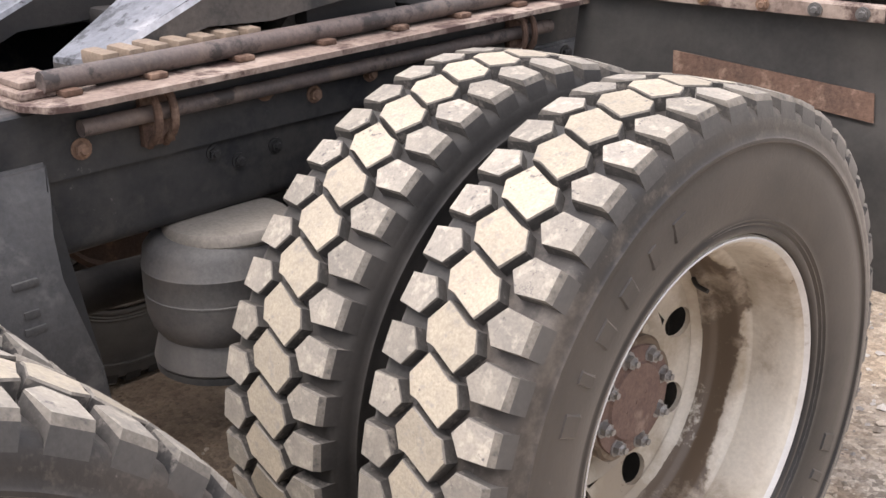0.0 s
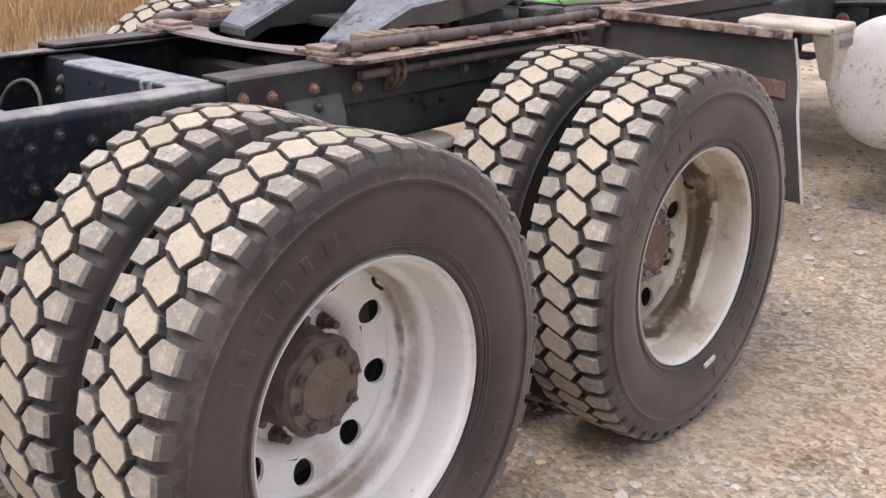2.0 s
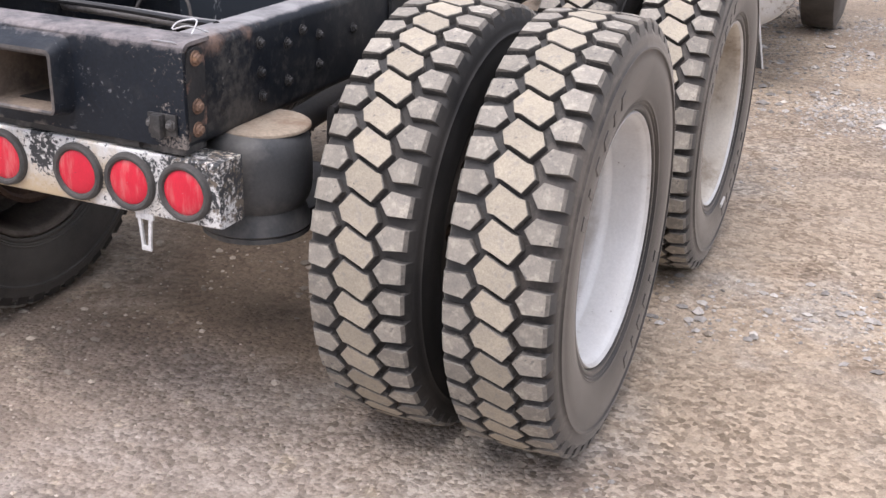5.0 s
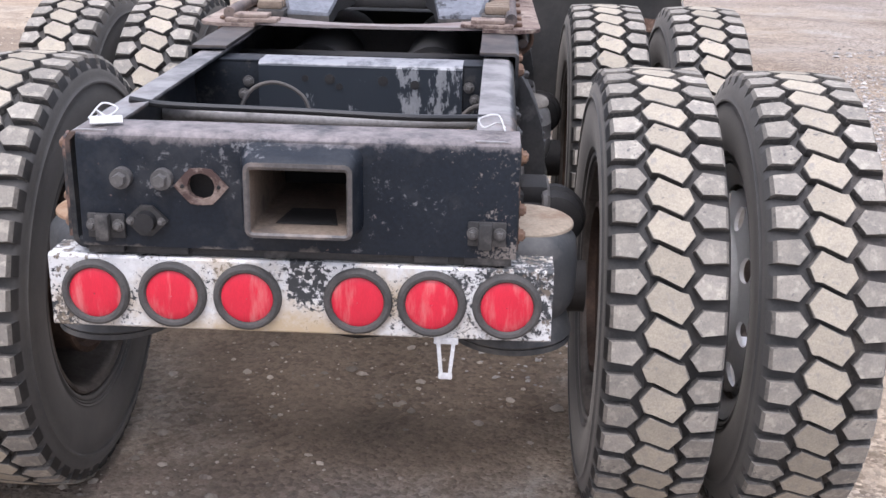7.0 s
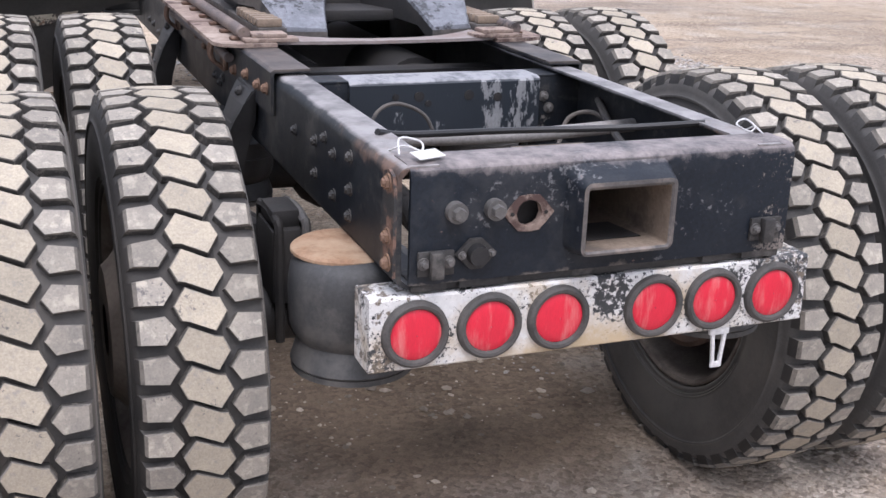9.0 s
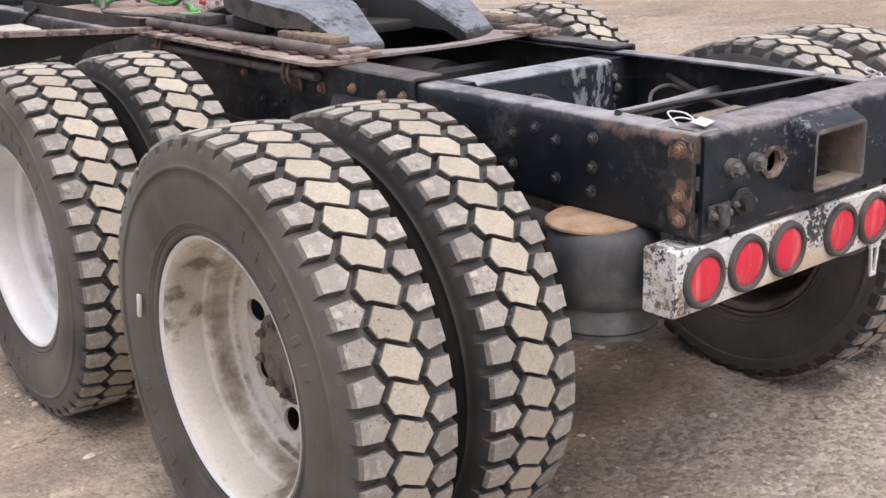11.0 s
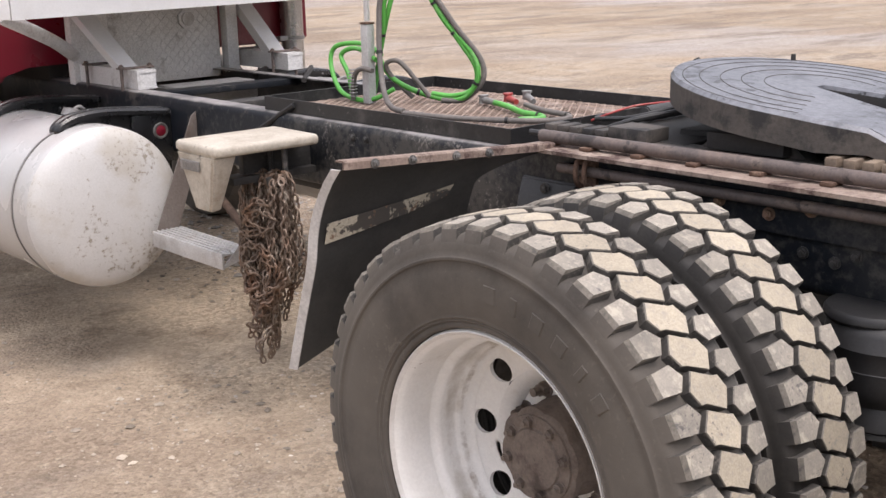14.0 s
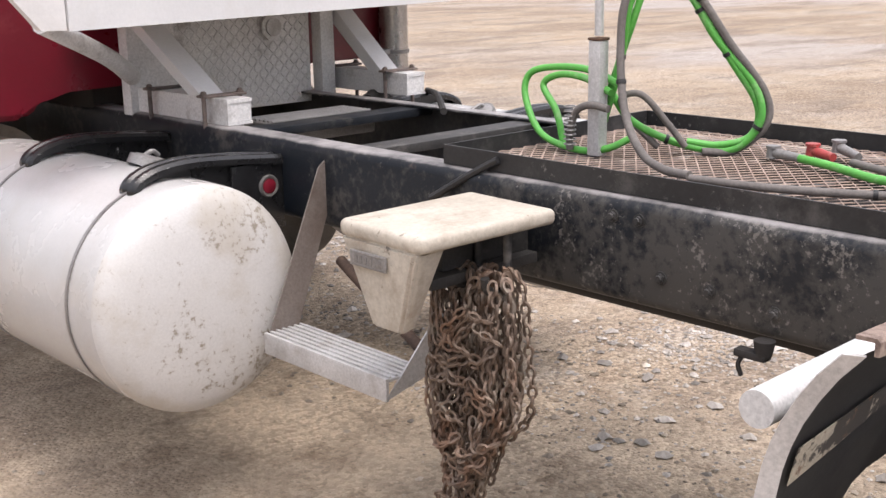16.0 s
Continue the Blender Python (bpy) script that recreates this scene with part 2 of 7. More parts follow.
BAGCAP_TAN = mat("tan_dusted_cap", (0.40, 0.33, 0.25), (0.30, 0.24, 0.18), 0.8, 0.0, 9, 110, 0.2, c=(0.22, 0.15, 0.105), c_scale=7, c_at=0.60, c_soft=0.08, fine_amt=0.25, spec=0.25)
BLOCKTOP = mat("dusty_tread", (0.455, 0.398, 0.308), (0.375, 0.331, 0.264), 0.95, 0, 22, 220, 0.1, c=(0.30, 0.275, 0.24), c_scale=60, c_at=0.60, fine_amt=0.25, spec=0.2, island=0.16, wear=[((0.16, 0.15, 0.14), 90, 0.70, 0.03, 9, 0.5, None)])
SHOULDERTOP = mat("dusty_shoulder", (0.355, 0.320, 0.268), (0.258, 0.238, 0.210), 0.95, 0, 26, 220, 0.12, c=(0.42, 0.38, 0.315), c_scale=45, c_at=0.58, fine_amt=0.2, spec=0.2, island=0.18, wear=[((0.14, 0.13, 0.125), 80, 0.66, 0.03, 9, 0.5, None)])
RIM_WHITE = mat("white_rim_paint", (0.80, 0.79, 0.77), (0.70, 0.685, 0.655), 0.36, 0.0, 6, 120, 0.04, c=(0.42, 0.37, 0.31), c_scale=7, c_at=0.72, c_soft=0.12, fine_amt=0.08, wear=[((0.40, 0.355, 0.295), 8, 0.84, 0.16, 4, 0.5, [(0, 0.012, -0.024, 0.34), (0, -0.064, -0.085, -0.30)]), ((0.27, 0.22, 0.17), 12, 0.92, 0.10, 5, 0.5, [(0, -0.050, -0.058, 0.40), (0, -0.070, -0.085, -0.40)]), ((0.20, 0.155, 0.115), 45, 0.76, 0.04, 5, 0.5, None)])
RIM_BEIGE = mat("dirty_beige_rim", (0.68, 0.635, 0.55), (0.57, 0.52, 0.435), 0.46, 0.0, 5, 120, 0.06, c=(0.42, 0.36, 0.285), c_scale=5, c_at=0.64, c_soft=0.10, fine_amt=0.12, wear=[((0.30, 0.25, 0.185), 11, 0.94, 0.12, 3, 0.4, [(0, 0.016, 0.004, 0.45), (0, -0.050, -0.066, -0.36)]), ((0.19, 0.15, 0.11), 12, 0.90, 0.10, 5, 0.5, [(0, -0.050, -0.058, 0.40), (0, -0.068, -0.082, -0.40)]), ((0.22, 0.18, 0.14), 8, 0.60, 0.06, 4, 0.5, None), ((0.15, 0.11, 0.08), 55, 0.74, 0.03, 6, 0.5, None)])
RIM_STAINED = mat("brown_stained_rim", (0.67, 0.62, 0.53), (0.56, 0.505, 0.42), 0.44, 0.0, 5, 120, 0.06, c=(0.45, 0.39, 0.305), c_scale=5, c_at=0.62, c_soft=0.10, fine_amt=0.12, wear=[((0.36, 0.30, 0.22), 6, 0.80, 0.12, 3, 0.4, ("r", 0.302, 0.284, 0.30)), ((0.118, 0.085, 0.058), 5, 0.96, 0.03, 3, 0.30, [(0, 0.045, -0.020, 0.62), (0, -0.070, -0.082, -0.62)]), ((0.36, 0.30, 0.23), 9, 0.60, 0.08, 3, 0.4, None), ((0.15, 0.11, 0.08), 55, 0.74, 0.03, 6, 0.5, None)])
DUSTHUB = mat("dust_brown_hub", (0.20, 0.163, 0.138), (0.135, 0.108, 0.092), 0.75, 0.0, 16, 120, 0.2, c=(0.075, 0.058, 0.050), c_scale=12, c_at=0.60, c_soft=0.06, spec=0.25)
PALEPLATE = mat("pale_dusted_plate", (0.31, 0.272, 0.255), (0.215, 0.18, 0.168), 0.7, 0.1, 7, 110, 0.15, c=(0.20, 0.145, 0.125), c_scale=6, c_at=0.58, c_soft=0.1, fine_amt=0.2)
RIM_EDGE = mat("worn_rim_edge", (0.74, 0.73, 0.71), (0.60, 0.58, 0.55), 0.4, 0.2, 12, 140, 0.04, c=(0.35, 0.30, 0.25), c_scale=20, c_at=0.68, fine_amt=0.1)
HUB = mat("greasy_hub", (0.085, 0.068, 0.058), (0.135, 0.105, 0.088), 0.65, 0.0, 18, 120, 0.2, c=(0.18, 0.135, 0.11), c_scale=14, c_at=0.6)
HUBFACE = mat("dusty_hub_face", (0.185, 0.140, 0.115), (0.125, 0.093, 0.078), 0.75, 0.0, 20, 140, 0.2)
RUSTFACE = mat("brown_hub_face", (0.19, 0.125, 0.10), (0.13, 0.082, 0.068), 0.8, 0.0, 20, 140, 0.2, c=(0.25, 0.18, 0.145), c_scale=16, c_at=0.62)
RUST = mat("rust", (0.155, 0.095, 0.068), (0.105, 0.068, 0.052), 0.9, 0.0, 18, 130, 0.35, c=(0.235, 0.16, 0.118), c_scale=22, c_at=0.58, fine_amt=0.35, spec=0.2)
BOLTRUST = mat("rusty_bolt", (0.25, 0.158, 0.110), (0.165, 0.106, 0.077), 0.85, 0.0, 40, 200, 0.3, c=(0.33, 0.20, 0.12), c_scale=60, c_at=0.6, spec=0.25)
PLATE = mat("rust_dust_plate", (0.32, 0.248, 0.205), (0.215, 0.158, 0.132), 0.85, 0.0, 9, 110, 0.25, c=(0.44, 0.365, 0.305), c_scale=8, c_at=0.58, c_soft=0.12, fine_amt=0.3, spec=0.25, wear=[((0.085, 0.055, 0.048), 14, 0.58, 0.06, 4, 0.7, None)])
PIPE = mat("worn_dark_pipe", (0.105, 0.088, 0.082), (0.165, 0.128, 0.115), 0.6, 0.15, 10, 120, 0.2, c=(0.25, 0.19, 0.155), c_scale=9, c_at=0.59, c_soft=0.1, wear=[((0.05, 0.042, 0.04), 18, 0.60, 0.05, 4, 0.7, None)])
# last layer pales the rail tops: dust, plus sky reflection painted in
FRAME = mat("black_frame_paint", (0.006, 0.009, 0.014), (0.013, 0.016, 0.021), 0.46, 0.0, 6, 120, 0.10, c=(0.032, 0.032, 0.033), c_scale=2.6, c_at=0.60, c_soft=0.12, fine_amt=0.35, spec=0.30, rough_var=0.2, wear=[((0.058, 0.056, 0.054), 7, 1.36, 0.22, 2.5, 0.5, [(0, 0.30, 0.41, 0.45), (1, -0.05, 0.35, 0.45)]), ((0.16, 0.105, 0.080), 12, 1.02, 0.10, 5, 0.5, [(1, -0.25, -0.60, 0.30), (2, 1.00, 1.045, 0.28)]), ((0.060, 0.057, 0.053), 38, 0.63, 0.10, 5, 0.8, [(1, 1.4, 2.3, 0.17), (1, 2.8, 3.5, -0.17)]), ((0.16, 0.148, 0.135), 75, 0.74, 0.04, 7, 0.6, [(1, 1.4, 2.3, 0.11), (1, 2.8, 3.5, -0.10)]), ((0.30, 0.285, 0.28), 9, 0.96, 0.18, 5, 0.3, (2, 1.050, 1.060, 0.55))])
COVER = mat("dusty_cover_paint", (0.006, 0.009, 0.014), (0.013, 0.016, 0.021), 0.46, 0.0, 6, 120, 0.10, c=(0.032, 0.032, 0.033), c_scale=2.6, c_at=0.60, c_soft=0.12, fine_amt=0.35, spec=0.30, rough_var=0.2, wear=[((0.058, 0.056, 0.054), 7, 1.36, 0.22, 2.5, 0.5, [(0, 0.30, 0.41, 0.45), (1, -0.05, 0.35, 0.45)]), ((0.16, 0.105, 0.080), 12, 1.02, 0.10, 5, 0.5, [(1, -0.25, -0.60, 0.30), (2, 1.00, 1.045, 0.28)]), ((0.060, 0.057, 0.053), 45, 0.63, 0.16, 5, 0.7, (1, 1.4, 2.3, 0.13)), ((0.15, 0.138, 0.125), 120, 0.74, 0.04, 6, 0.6, (1, 1.4, 2.3, 0.08)), ((0.135, 0.112, 0.098), 9, 0.98, 0.22, 5, 0.4, (2, 1.066, 1.076, 0.50))])
REARFRAME = mat("scuffed_blue_black_paint", (0.007, 0.011, 0.018), (0.014, 0.018, 0.025), 0.46, 0.0, 6, 120, 0.12, c=(0.040, 0.042, 0.046), c_scale=5, c_at=0.60, c_soft=0.1, fine_amt=0.35, spec=0.32, rough_var=0.2, wear=[((0.20, 0.175, 0.155), 110, 0.80, 0.04, 9, 0.7, (0, 0.18, 0.44, 0.20)), ((0.14, 0.14, 0.145), 60, 0.72, 0.04, 4, 0.7, None), ((0.20, 0.11, 0.085), 60, 0.72, 0.03, 7, 0.4, None), ((0.27, 0.235, 0.225), 25, 0.90, 0.22, 5, 0.5, (2, 1.035, 1.058, 0.46)), ((0.27, 0.23, 0.19), 12, 1.02, 0.12, 5, 0.4, (2, 0.870, 0.838, 0.42))])
# last layer holds the same pale tops of dust and painted sky reflection
FRAME_DUST = mat("dusty_black_frame", (0.022, 0.022, 0.023), (0.060, 0.056, 0.052), 0.6, 0.0, 7, 100, 0.15, c=(0.15, 0.138, 0.125), c_scale=9, c_at=0.64, c_soft=0.09, fine_amt=0.35, wear=[((0.21, 0.205, 0.215), 9, 0.98, 0.16, 5, 0.3, (2, 1.070, 1.077, 0.55))])
TRAYBLACK = mat("worn_black_tray", (0.012, 0.012, 0.013), (0.030, 0.029, 0.029), 0.5, 0.0, 7, 100, 0.15, c=(0.075, 0.07, 0.066), c_scale=9, c_at=0.62, c_soft=0.09, fine_amt=0.35, wear=[((0.15, 0.14, 0.13), 60, 0.68, 0.04, 6, 0.5, None)])
GLOSSBLACK = mat("glossy_black_paint", (0.010, 0.010, 0.011), (0.018, 0.018, 0.019), 0.28, 0.0, 9, 120, 0.06, wear=[((0.40, 0.39, 0.38), 40, 0.70, 0.02, 6, 0.4, None)])
RUSTPLATE = mat("rust_stained_black", (0.016, 0.017, 0.019), (0.035, 0.033, 0.032), 0.6, 0.0, 9, 110, 0.2, fine_amt=0.35, wear=[((0.17, 0.098, 0.070), 16, 0.54, 0.05, 8, 0.6, None), ((0.28, 0.19, 0.14), 30, 0.70, 0.05, 8, 0.6, None)])
INNERRIM = mat("dusty_inner_rim", (0.175, 0.15, 0.128), (0.115, 0.097, 0.083), 0.7, 0.0, 9, 110, 0.15, c=(0.06, 0.05, 0.043), c_scale=8, c_at=0.6, c_soft=0.1, fine_amt=0.25, spec=0.3)
DRUM = mat("dark_brake_drum", (0.060, 0.042, 0.034), (0.090, 0.060, 0.046), 0.85, 0.0, 14, 120, 0.25, c=(0.13, 0.085, 0.06), c_scale=12, c_at=0.62, fine_amt=0.3, spec=0.2)
COLLAR = mat("worn_receiver_collar", (0.075, 0.070, 0.068), (0.14, 0.125, 0.115), 0.55, 0.1, 9, 110, 0.15, c=(0.22, 0.185, 0.16), c_scale=12, c_at=0.57, c_soft=0.08, fine_amt=0.3)
COLLAR_PALE = mat("pale_dusty_pipe", (0.30, 0.285, 0.272), (0.21, 0.195, 0.185), 0.6, 0.1, 9, 110, 0.15, c=(0.10, 0.088, 0.08), c_scale=9, c_at=0.6, c_soft=0.1)
TANDUST = mat("tan_dust_inside", (0.27, 0.215, 0.165), (0.19, 0.15, 0.12), 0.85, 0.0, 10, 110, 0.2, c=(0.12, 0.10, 0.085), c_scale=9, c_at=0.6, spec=0.2)
BOLTGREY = mat("grey_dusty_bolt", (0.095, 0.091, 0.088), (0.165, 0.155, 0.146), 0.6, 0.2, 20, 150, 0.2)
WORN = mat("chipped_grey_paint", (0.30, 0.305, 0.31), (0.22, 0.226, 0.235), 0.5, 0.1, 8, 110, 0.12, c=(0.020, 0.026, 0.034), c_scale=7.5, c_at=0.455, c_soft=0.012, stretch=(1.5, 1, 0.55), wear=[((0.29, 0.29, 0.30), 9, 0.95, 0.10, 5, 0.3, (2, 1.034, 1.042, 0.55))])
BLACK = mat("black_metal", (0.012, 0.012, 0.013), (0.030, 0.029, 0.029), 0.5, 0.0, 9, 120, 0.15)
UNDER = mat("greasy_underside", (0.012, 0.012, 0.013), (0.035, 0.031, 0.028), 0.75, 0.0, 9, 100, 0.2)
BARWHITE = mat("chipped_white_bar", (0.76, 0.75, 0.73), (0.67, 0.655, 0.63), 0.5, 0.0, 6, 120, 0.12, c=(0.50, 0.40, 0.27), c_scale=4.5, c_at=0.56, c_soft=0.08, fine_amt=0.15, wear=[((0.040, 0.042, 0.044), 85, 0.615, 0.015, 6, 1.0, None), ((0.055, 0.054, 0.054), 150, 0.64, 0.02, 9, 0.7, None), ((0.16, 0.13, 0.10), 60, 0.63, 0.03, 3, 0.7, None), ((0.50, 0.39, 0.25), 12, 1.43, 0.16, 5, 0.5, [(0, -0.26, -0.14, 0.4), (0, 0.13, 0.04, 0.4), (2, 0.76, 0.68, 0.3)]), ((0.040, 0.042, 0.044), 95, 1.53, 0.02, 9, 0.4, [(0, -0.04, 0.0, 0.4), (0, 0.11, 0.06, 0.4), (2, 0.70, 0.745, 0.3)]), ((0.040, 0.042, 0.044), 80, 0.80, 0.02, 8, 0.6, (0, 0.12, 0.30, 0.27))])
LENS = mat("red_lens", (0.72, 0.022, 0.050), (0.62, 0.018, 0.042), 0.38, 0.0, 9, 160, 0.03, c=(0.68, 0.20, 0.19), c_scale=7, c_at=0.60, c_soft=0.08, fine_amt=0.12, stretch=(3.5, 1, 0.6))
GROMMET = mat("rubber_grommet", (0.055, 0.053, 0.05), (0.10, 0.092, 0.085), 0.75, 0.0, 25, 160, 0.2)
BAG = mat("air_bag_rubber", (0.034, 0.036, 0.038), (0.062, 0.061, 0.060), 0.6, 0.0, 9, 130, 0.1, c=(0.14, 0.13, 0.118), c_scale=5, c_at=0.6, c_soft=0.12)
BAGGREY = mat("dusty_bag_rubber", (0.095, 0.092, 0.088), (0.140, 0.133, 0.124), 0.65, 0.0, 9, 130, 0.1, c=(0.19, 0.17, 0.15), c_scale=5, c_at=0.58, c_soft=0.14)
BAGDUST = mat("dusty_air_bag", (0.30, 0.27, 0.23), (0.22, 0.195, 0.165), 0.8, 0.0, 9, 130, 0.1)
FWTOP = mat("greased_coupler_plate", (0.165, 0.172, 0.192), (0.245, 0.250, 0.272), 0.40, 0.3, 6, 60, 0.35, c=(0.08, 0.084, 0.093), c_scale=9, c_at=0.62, c_soft=0.1, fine_amt=0.3, wear=[((0.05, 0.05, 0.054), 34, 0.64, 0.04, 4, 0.8, None)])
HANGERGREY = mat("dusty_hanger_casting", (0.042, 0.043, 0.046), (0.080, 0.078, 0.077), 0.6, 0.1, 9, 100, 0.3, c=(0.115, 0.112, 0.108), c_scale=11, c_at=0.60)
FWSIDE = mat("dusty_cast_iron", (0.065, 0.059, 0.054), (0.115, 0.10, 0.088), 0.75, 0.0, 9, 100, 0.3, c=(0.030, 0.029, 0.029), c_scale=11, c_at=0.56)
TOOTH = mat("tan_ratchet_teeth", (0.28, 0.215, 0.155), (0.19, 0.145, 0.11), 0.85, 0.0, 22, 130, 0.25)
FLAP = mat("black_flap_rubber", (0.060, 0.058, 0.056), (0.085, 0.081, 0.076), 0.75, 0.0, 4, 110, 0.08, c=(0.13, 0.12, 0.11), c_scale=3, c_at=0.6, c_soft=0.15, fine_amt=0.15)
FLAPEDGE = mat("pale_flap_edge", (0.58, 0.555, 0.535), (0.46, 0.44, 0.42), 0.6, 0.1, 9, 120, 0.1, c=(0.30, 0.275, 0.25), c_scale=7, c_at=0.66, c_soft=0.15)
PATCH = mat("flaking_cream_strip", (0.55, 0.50, 0.40), (0.44, 0.385, 0.30), 0.7, 0.0, 9, 120, 0.15, c=(0.075, 0.066, 0.058), c_scale=13, c_at=0.52, c_soft=0.012, wear=[((0.068, 0.064, 0.060), 26, 0.80, 0.012, 6, 0.6, (0, -0.98, -0.72, 0.34)), ((0.20, 0.12, 0.08), 40, 0.62, 0.03, 8, 0.5, None)])
TANK = mat("white_tank_paint", (0.56, 0.555, 0.55), (0.48, 0.475, 0.465), 0.26, 0.05, 3, 120, 0.05, c=(0.44, 0.415, 0.38), c_scale=2.4, c_at=0.60, c_soft=0.14, fine_amt=0.08, wear=[((0.20, 0.17, 0.14), 40, 0.74, 0.03, 5, 0.4, None)])
TANKEND = mat("speckled_tank_end", (0.60, 0.595, 0.585), (0.52, 0.505, 0.48), 0.45, 0.0, 3, 160, 0.05, c=(0.44, 0.40, 0.34), c_scale=3, c_at=0.60, c_soft=0.12, fine_amt=0.1, wear=[((0.27, 0.235, 0.19), 48, 0.70, 0.05, 5, 0.5, [(0, -0.95, -0.60, 0.07), (2, 0.85, 0.55, 0.04)])])
CREAM = mat("dusty_white_fibreglass", (0.56, 0.51, 0.43), (0.45, 0.405, 0.335), 0.6, 0.0, 7, 100, 0.25, c=(0.33, 0.275, 0.215), c_scale=9, c_at=0.60, c_soft=0.10, fine_amt=0.18, wear=[((0.14, 0.115, 0.09), 34, 0.69, 0.035, 6, 0.6, None)])
ALU = mat("dull_aluminium", (0.62, 0.615, 0.61), (0.50, 0.49, 0.48), 0.5, 0.25, 9, 150, 0.08, c=(0.36, 0.335, 0.31), c_scale=8, c_at=0.64, c_soft=0.1)
ALUDARK = mat("grey_aluminium_plate", (0.24, 0.23, 0.225), (0.33, 0.32, 0.31), 0.5, 0.5, 7, 120, 0.08)
WHITE = mat("white_paint", (0.70, 0.70, 0.70), (0.62, 0.62, 0.62), 0.45, 0.0, 3, 100, 0.04, c=(0.58, 0.57, 0.55), c_scale=2.5, c_at=0.66, c_soft=0.1, fine_amt=0.06)
STEELW = mat("white_steel", (0.76, 0.755, 0.745), (0.64, 0.632, 0.62), 0.5, 0.1, 7, 120, 0.08, c=(0.36, 0.34, 0.32), c_scale=9, c_at=0.65, c_soft=0.08)
RED = mat("dark_red_paint", (0.17, 0.008, 0.020), (0.13, 0.007, 0.016), 0.3, 0.0, 3, 100, 0.03, c=(0.20, 0.03, 0.04), c_scale=3, c_at=0.65, fine_amt=0.1)
CHROME = mat("dull_chrome", (0.50, 0.49, 0.48), (0.38, 0.36, 0.34), 0.3, 0.9, 6, 100, 0.05)
HOSE = mat("green_hose", (0.115, 0.45, 0.075), (0.085, 0.36, 0.060), 0.45, 0.0, 9, 120, 0.05, c=(0.20, 0.44, 0.15), c_scale=14, c_at=0.60, fine_amt=0.15)
HOSEGREY = mat("grey_hose_sleeve", (0.12, 0.108, 0.10), (0.20, 0.18, 0.165), 0.75, 0.0, 12, 120, 0.15)
REDPLASTIC = mat("red_plastic", (0.42, 0.06, 0.055), (0.34, 0.045, 0.04), 0.5, 0.0, 12, 120, 0.05, c=(0.45, 0.20, 0.17), c_scale=20, c_at=0.6)
GLADGREY = mat("cast_coupling", (0.36, 0.35, 0.34), (0.26, 0.25, 0.24), 0.5, 0.5, 14, 120, 0.15)
MESH = mat("rusty_expanded_mesh", (0.27, 0.19, 0.15), (0.36, 0.275, 0.225), 0.8, 0.1, 9, 100, 0.2, c=(0.46, 0.37, 0.31), c_scale=12, c_at=0.58)
CHAIN = mat("rusty_chain", (0.25, 0.182, 0.135), (0.145, 0.108, 0.086), 0.6, 0.4, 11, 150, 0.3, c=(0.30, 0.255, 0.21), c_scale=16, c_at=0.58, d=(0.24, 0.135, 0.085), d_scale=9, d_at=0.62)
STEPSIDE = mat("stained_step_plate", (0.235, 0.205, 0.185), (0.17, 0.142, 0.125), 0.55, 0.2, 7, 120, 0.08, c=(0.115, 0.085, 0.068), c_scale=5, c_at=0.60, c_soft=0.1)
STICKER = mat("white_sticker", (0.68, 0.67, 0.64), (0.56, 0.55, 0.52), 0.5, 0, 30, 160, 0.02)
DARKGREY = mat("far_grey", (0.09, 0.09, 0.095), (0.16, 0.155, 0.15), 0.7, 0, 2, 40, 0.1)
FARRED = mat("far_red_wall", (0.20, 0.055, 0.05), (0.15, 0.05, 0.045), 0.7, 0, 1, 30, 0.1)


# ---- mesh helpers ----
def box(bm, x0, x1, y0, y1, z0, z1, bev=0.003, turn=None):
    made = bmesh.ops.create_cube(bm, size=1.0)["verts"]
    for v in made:
        v.co = Vector(((x0 + x1) / 2 + v.co.x * (x1 - x0), (y0 + y1) / 2 + v.co.y * (y1 - y0), (z0 + z1) / 2 + v.co.z * (z1 - z0)))
    if bev:
        edges = list({e for v in made for e in v.link_edges})
        made = bmesh.ops.bevel(bm, geom=edges, offset=bev, segments=2, affect="EDGES", profile=0.6)["verts"]
        made = list({v for v in made})
    if turn:
        bmesh.ops.transform(bm, matrix=turn, verts=made)
    return bm


def cyl(bm, p0, p1, r, seg=16, r2=None, caps=True):
    p0, p1 = Vector(p0), Vector(p1)
    d = p1 - p0
    q = d.to_track_quat("Z", "Y").to_matrix().to_4x4()
    bmesh.ops.create_cone(bm, cap_ends=caps, segments=seg, radius1=r, radius2=r if r2 is None else r2, depth=d.length, matrix=Matrix.Translation((p0 + p1) / 2) @ q)
    return bm


def hexbolt(bm, p, way, r=0.014, h=0.012, washer=True):
    p, way = Vector(p), Vector(way).normalized()
    if washer:
        cyl(bm, p, p + way * 0.003, r * 1.35, 14)
    cyl(bm, p + way * 0.003, p + way * h, r, 6)
    cyl(bm, p + way * h, p + way * (h + 0.004), r * 0.75, 8, r * 0.55)
    return bm


def smooth_path(pts, n=8):
    """A Catmull-Rom curve through the points."""
    p = [Vector(q) for q in pts]
    p = [2 * p[0] - p[1]] + p + [2 * p[-1] - p[-2]]
    out = []
    for i in range(1, len(p) - 2):
        for k in range(n):
            u = k / n
            a, b, c, d = p[i - 1], p[i], p[i + 1], p[i + 2]
            out.append(0.5 * ((2 * b) + (c - a) * u + (2 * a - 5 * b + 4 * c - d) * u * u + (3 * b - a - 3 * c + d) * u ** 3))
    out.append(p[-2])
    return out


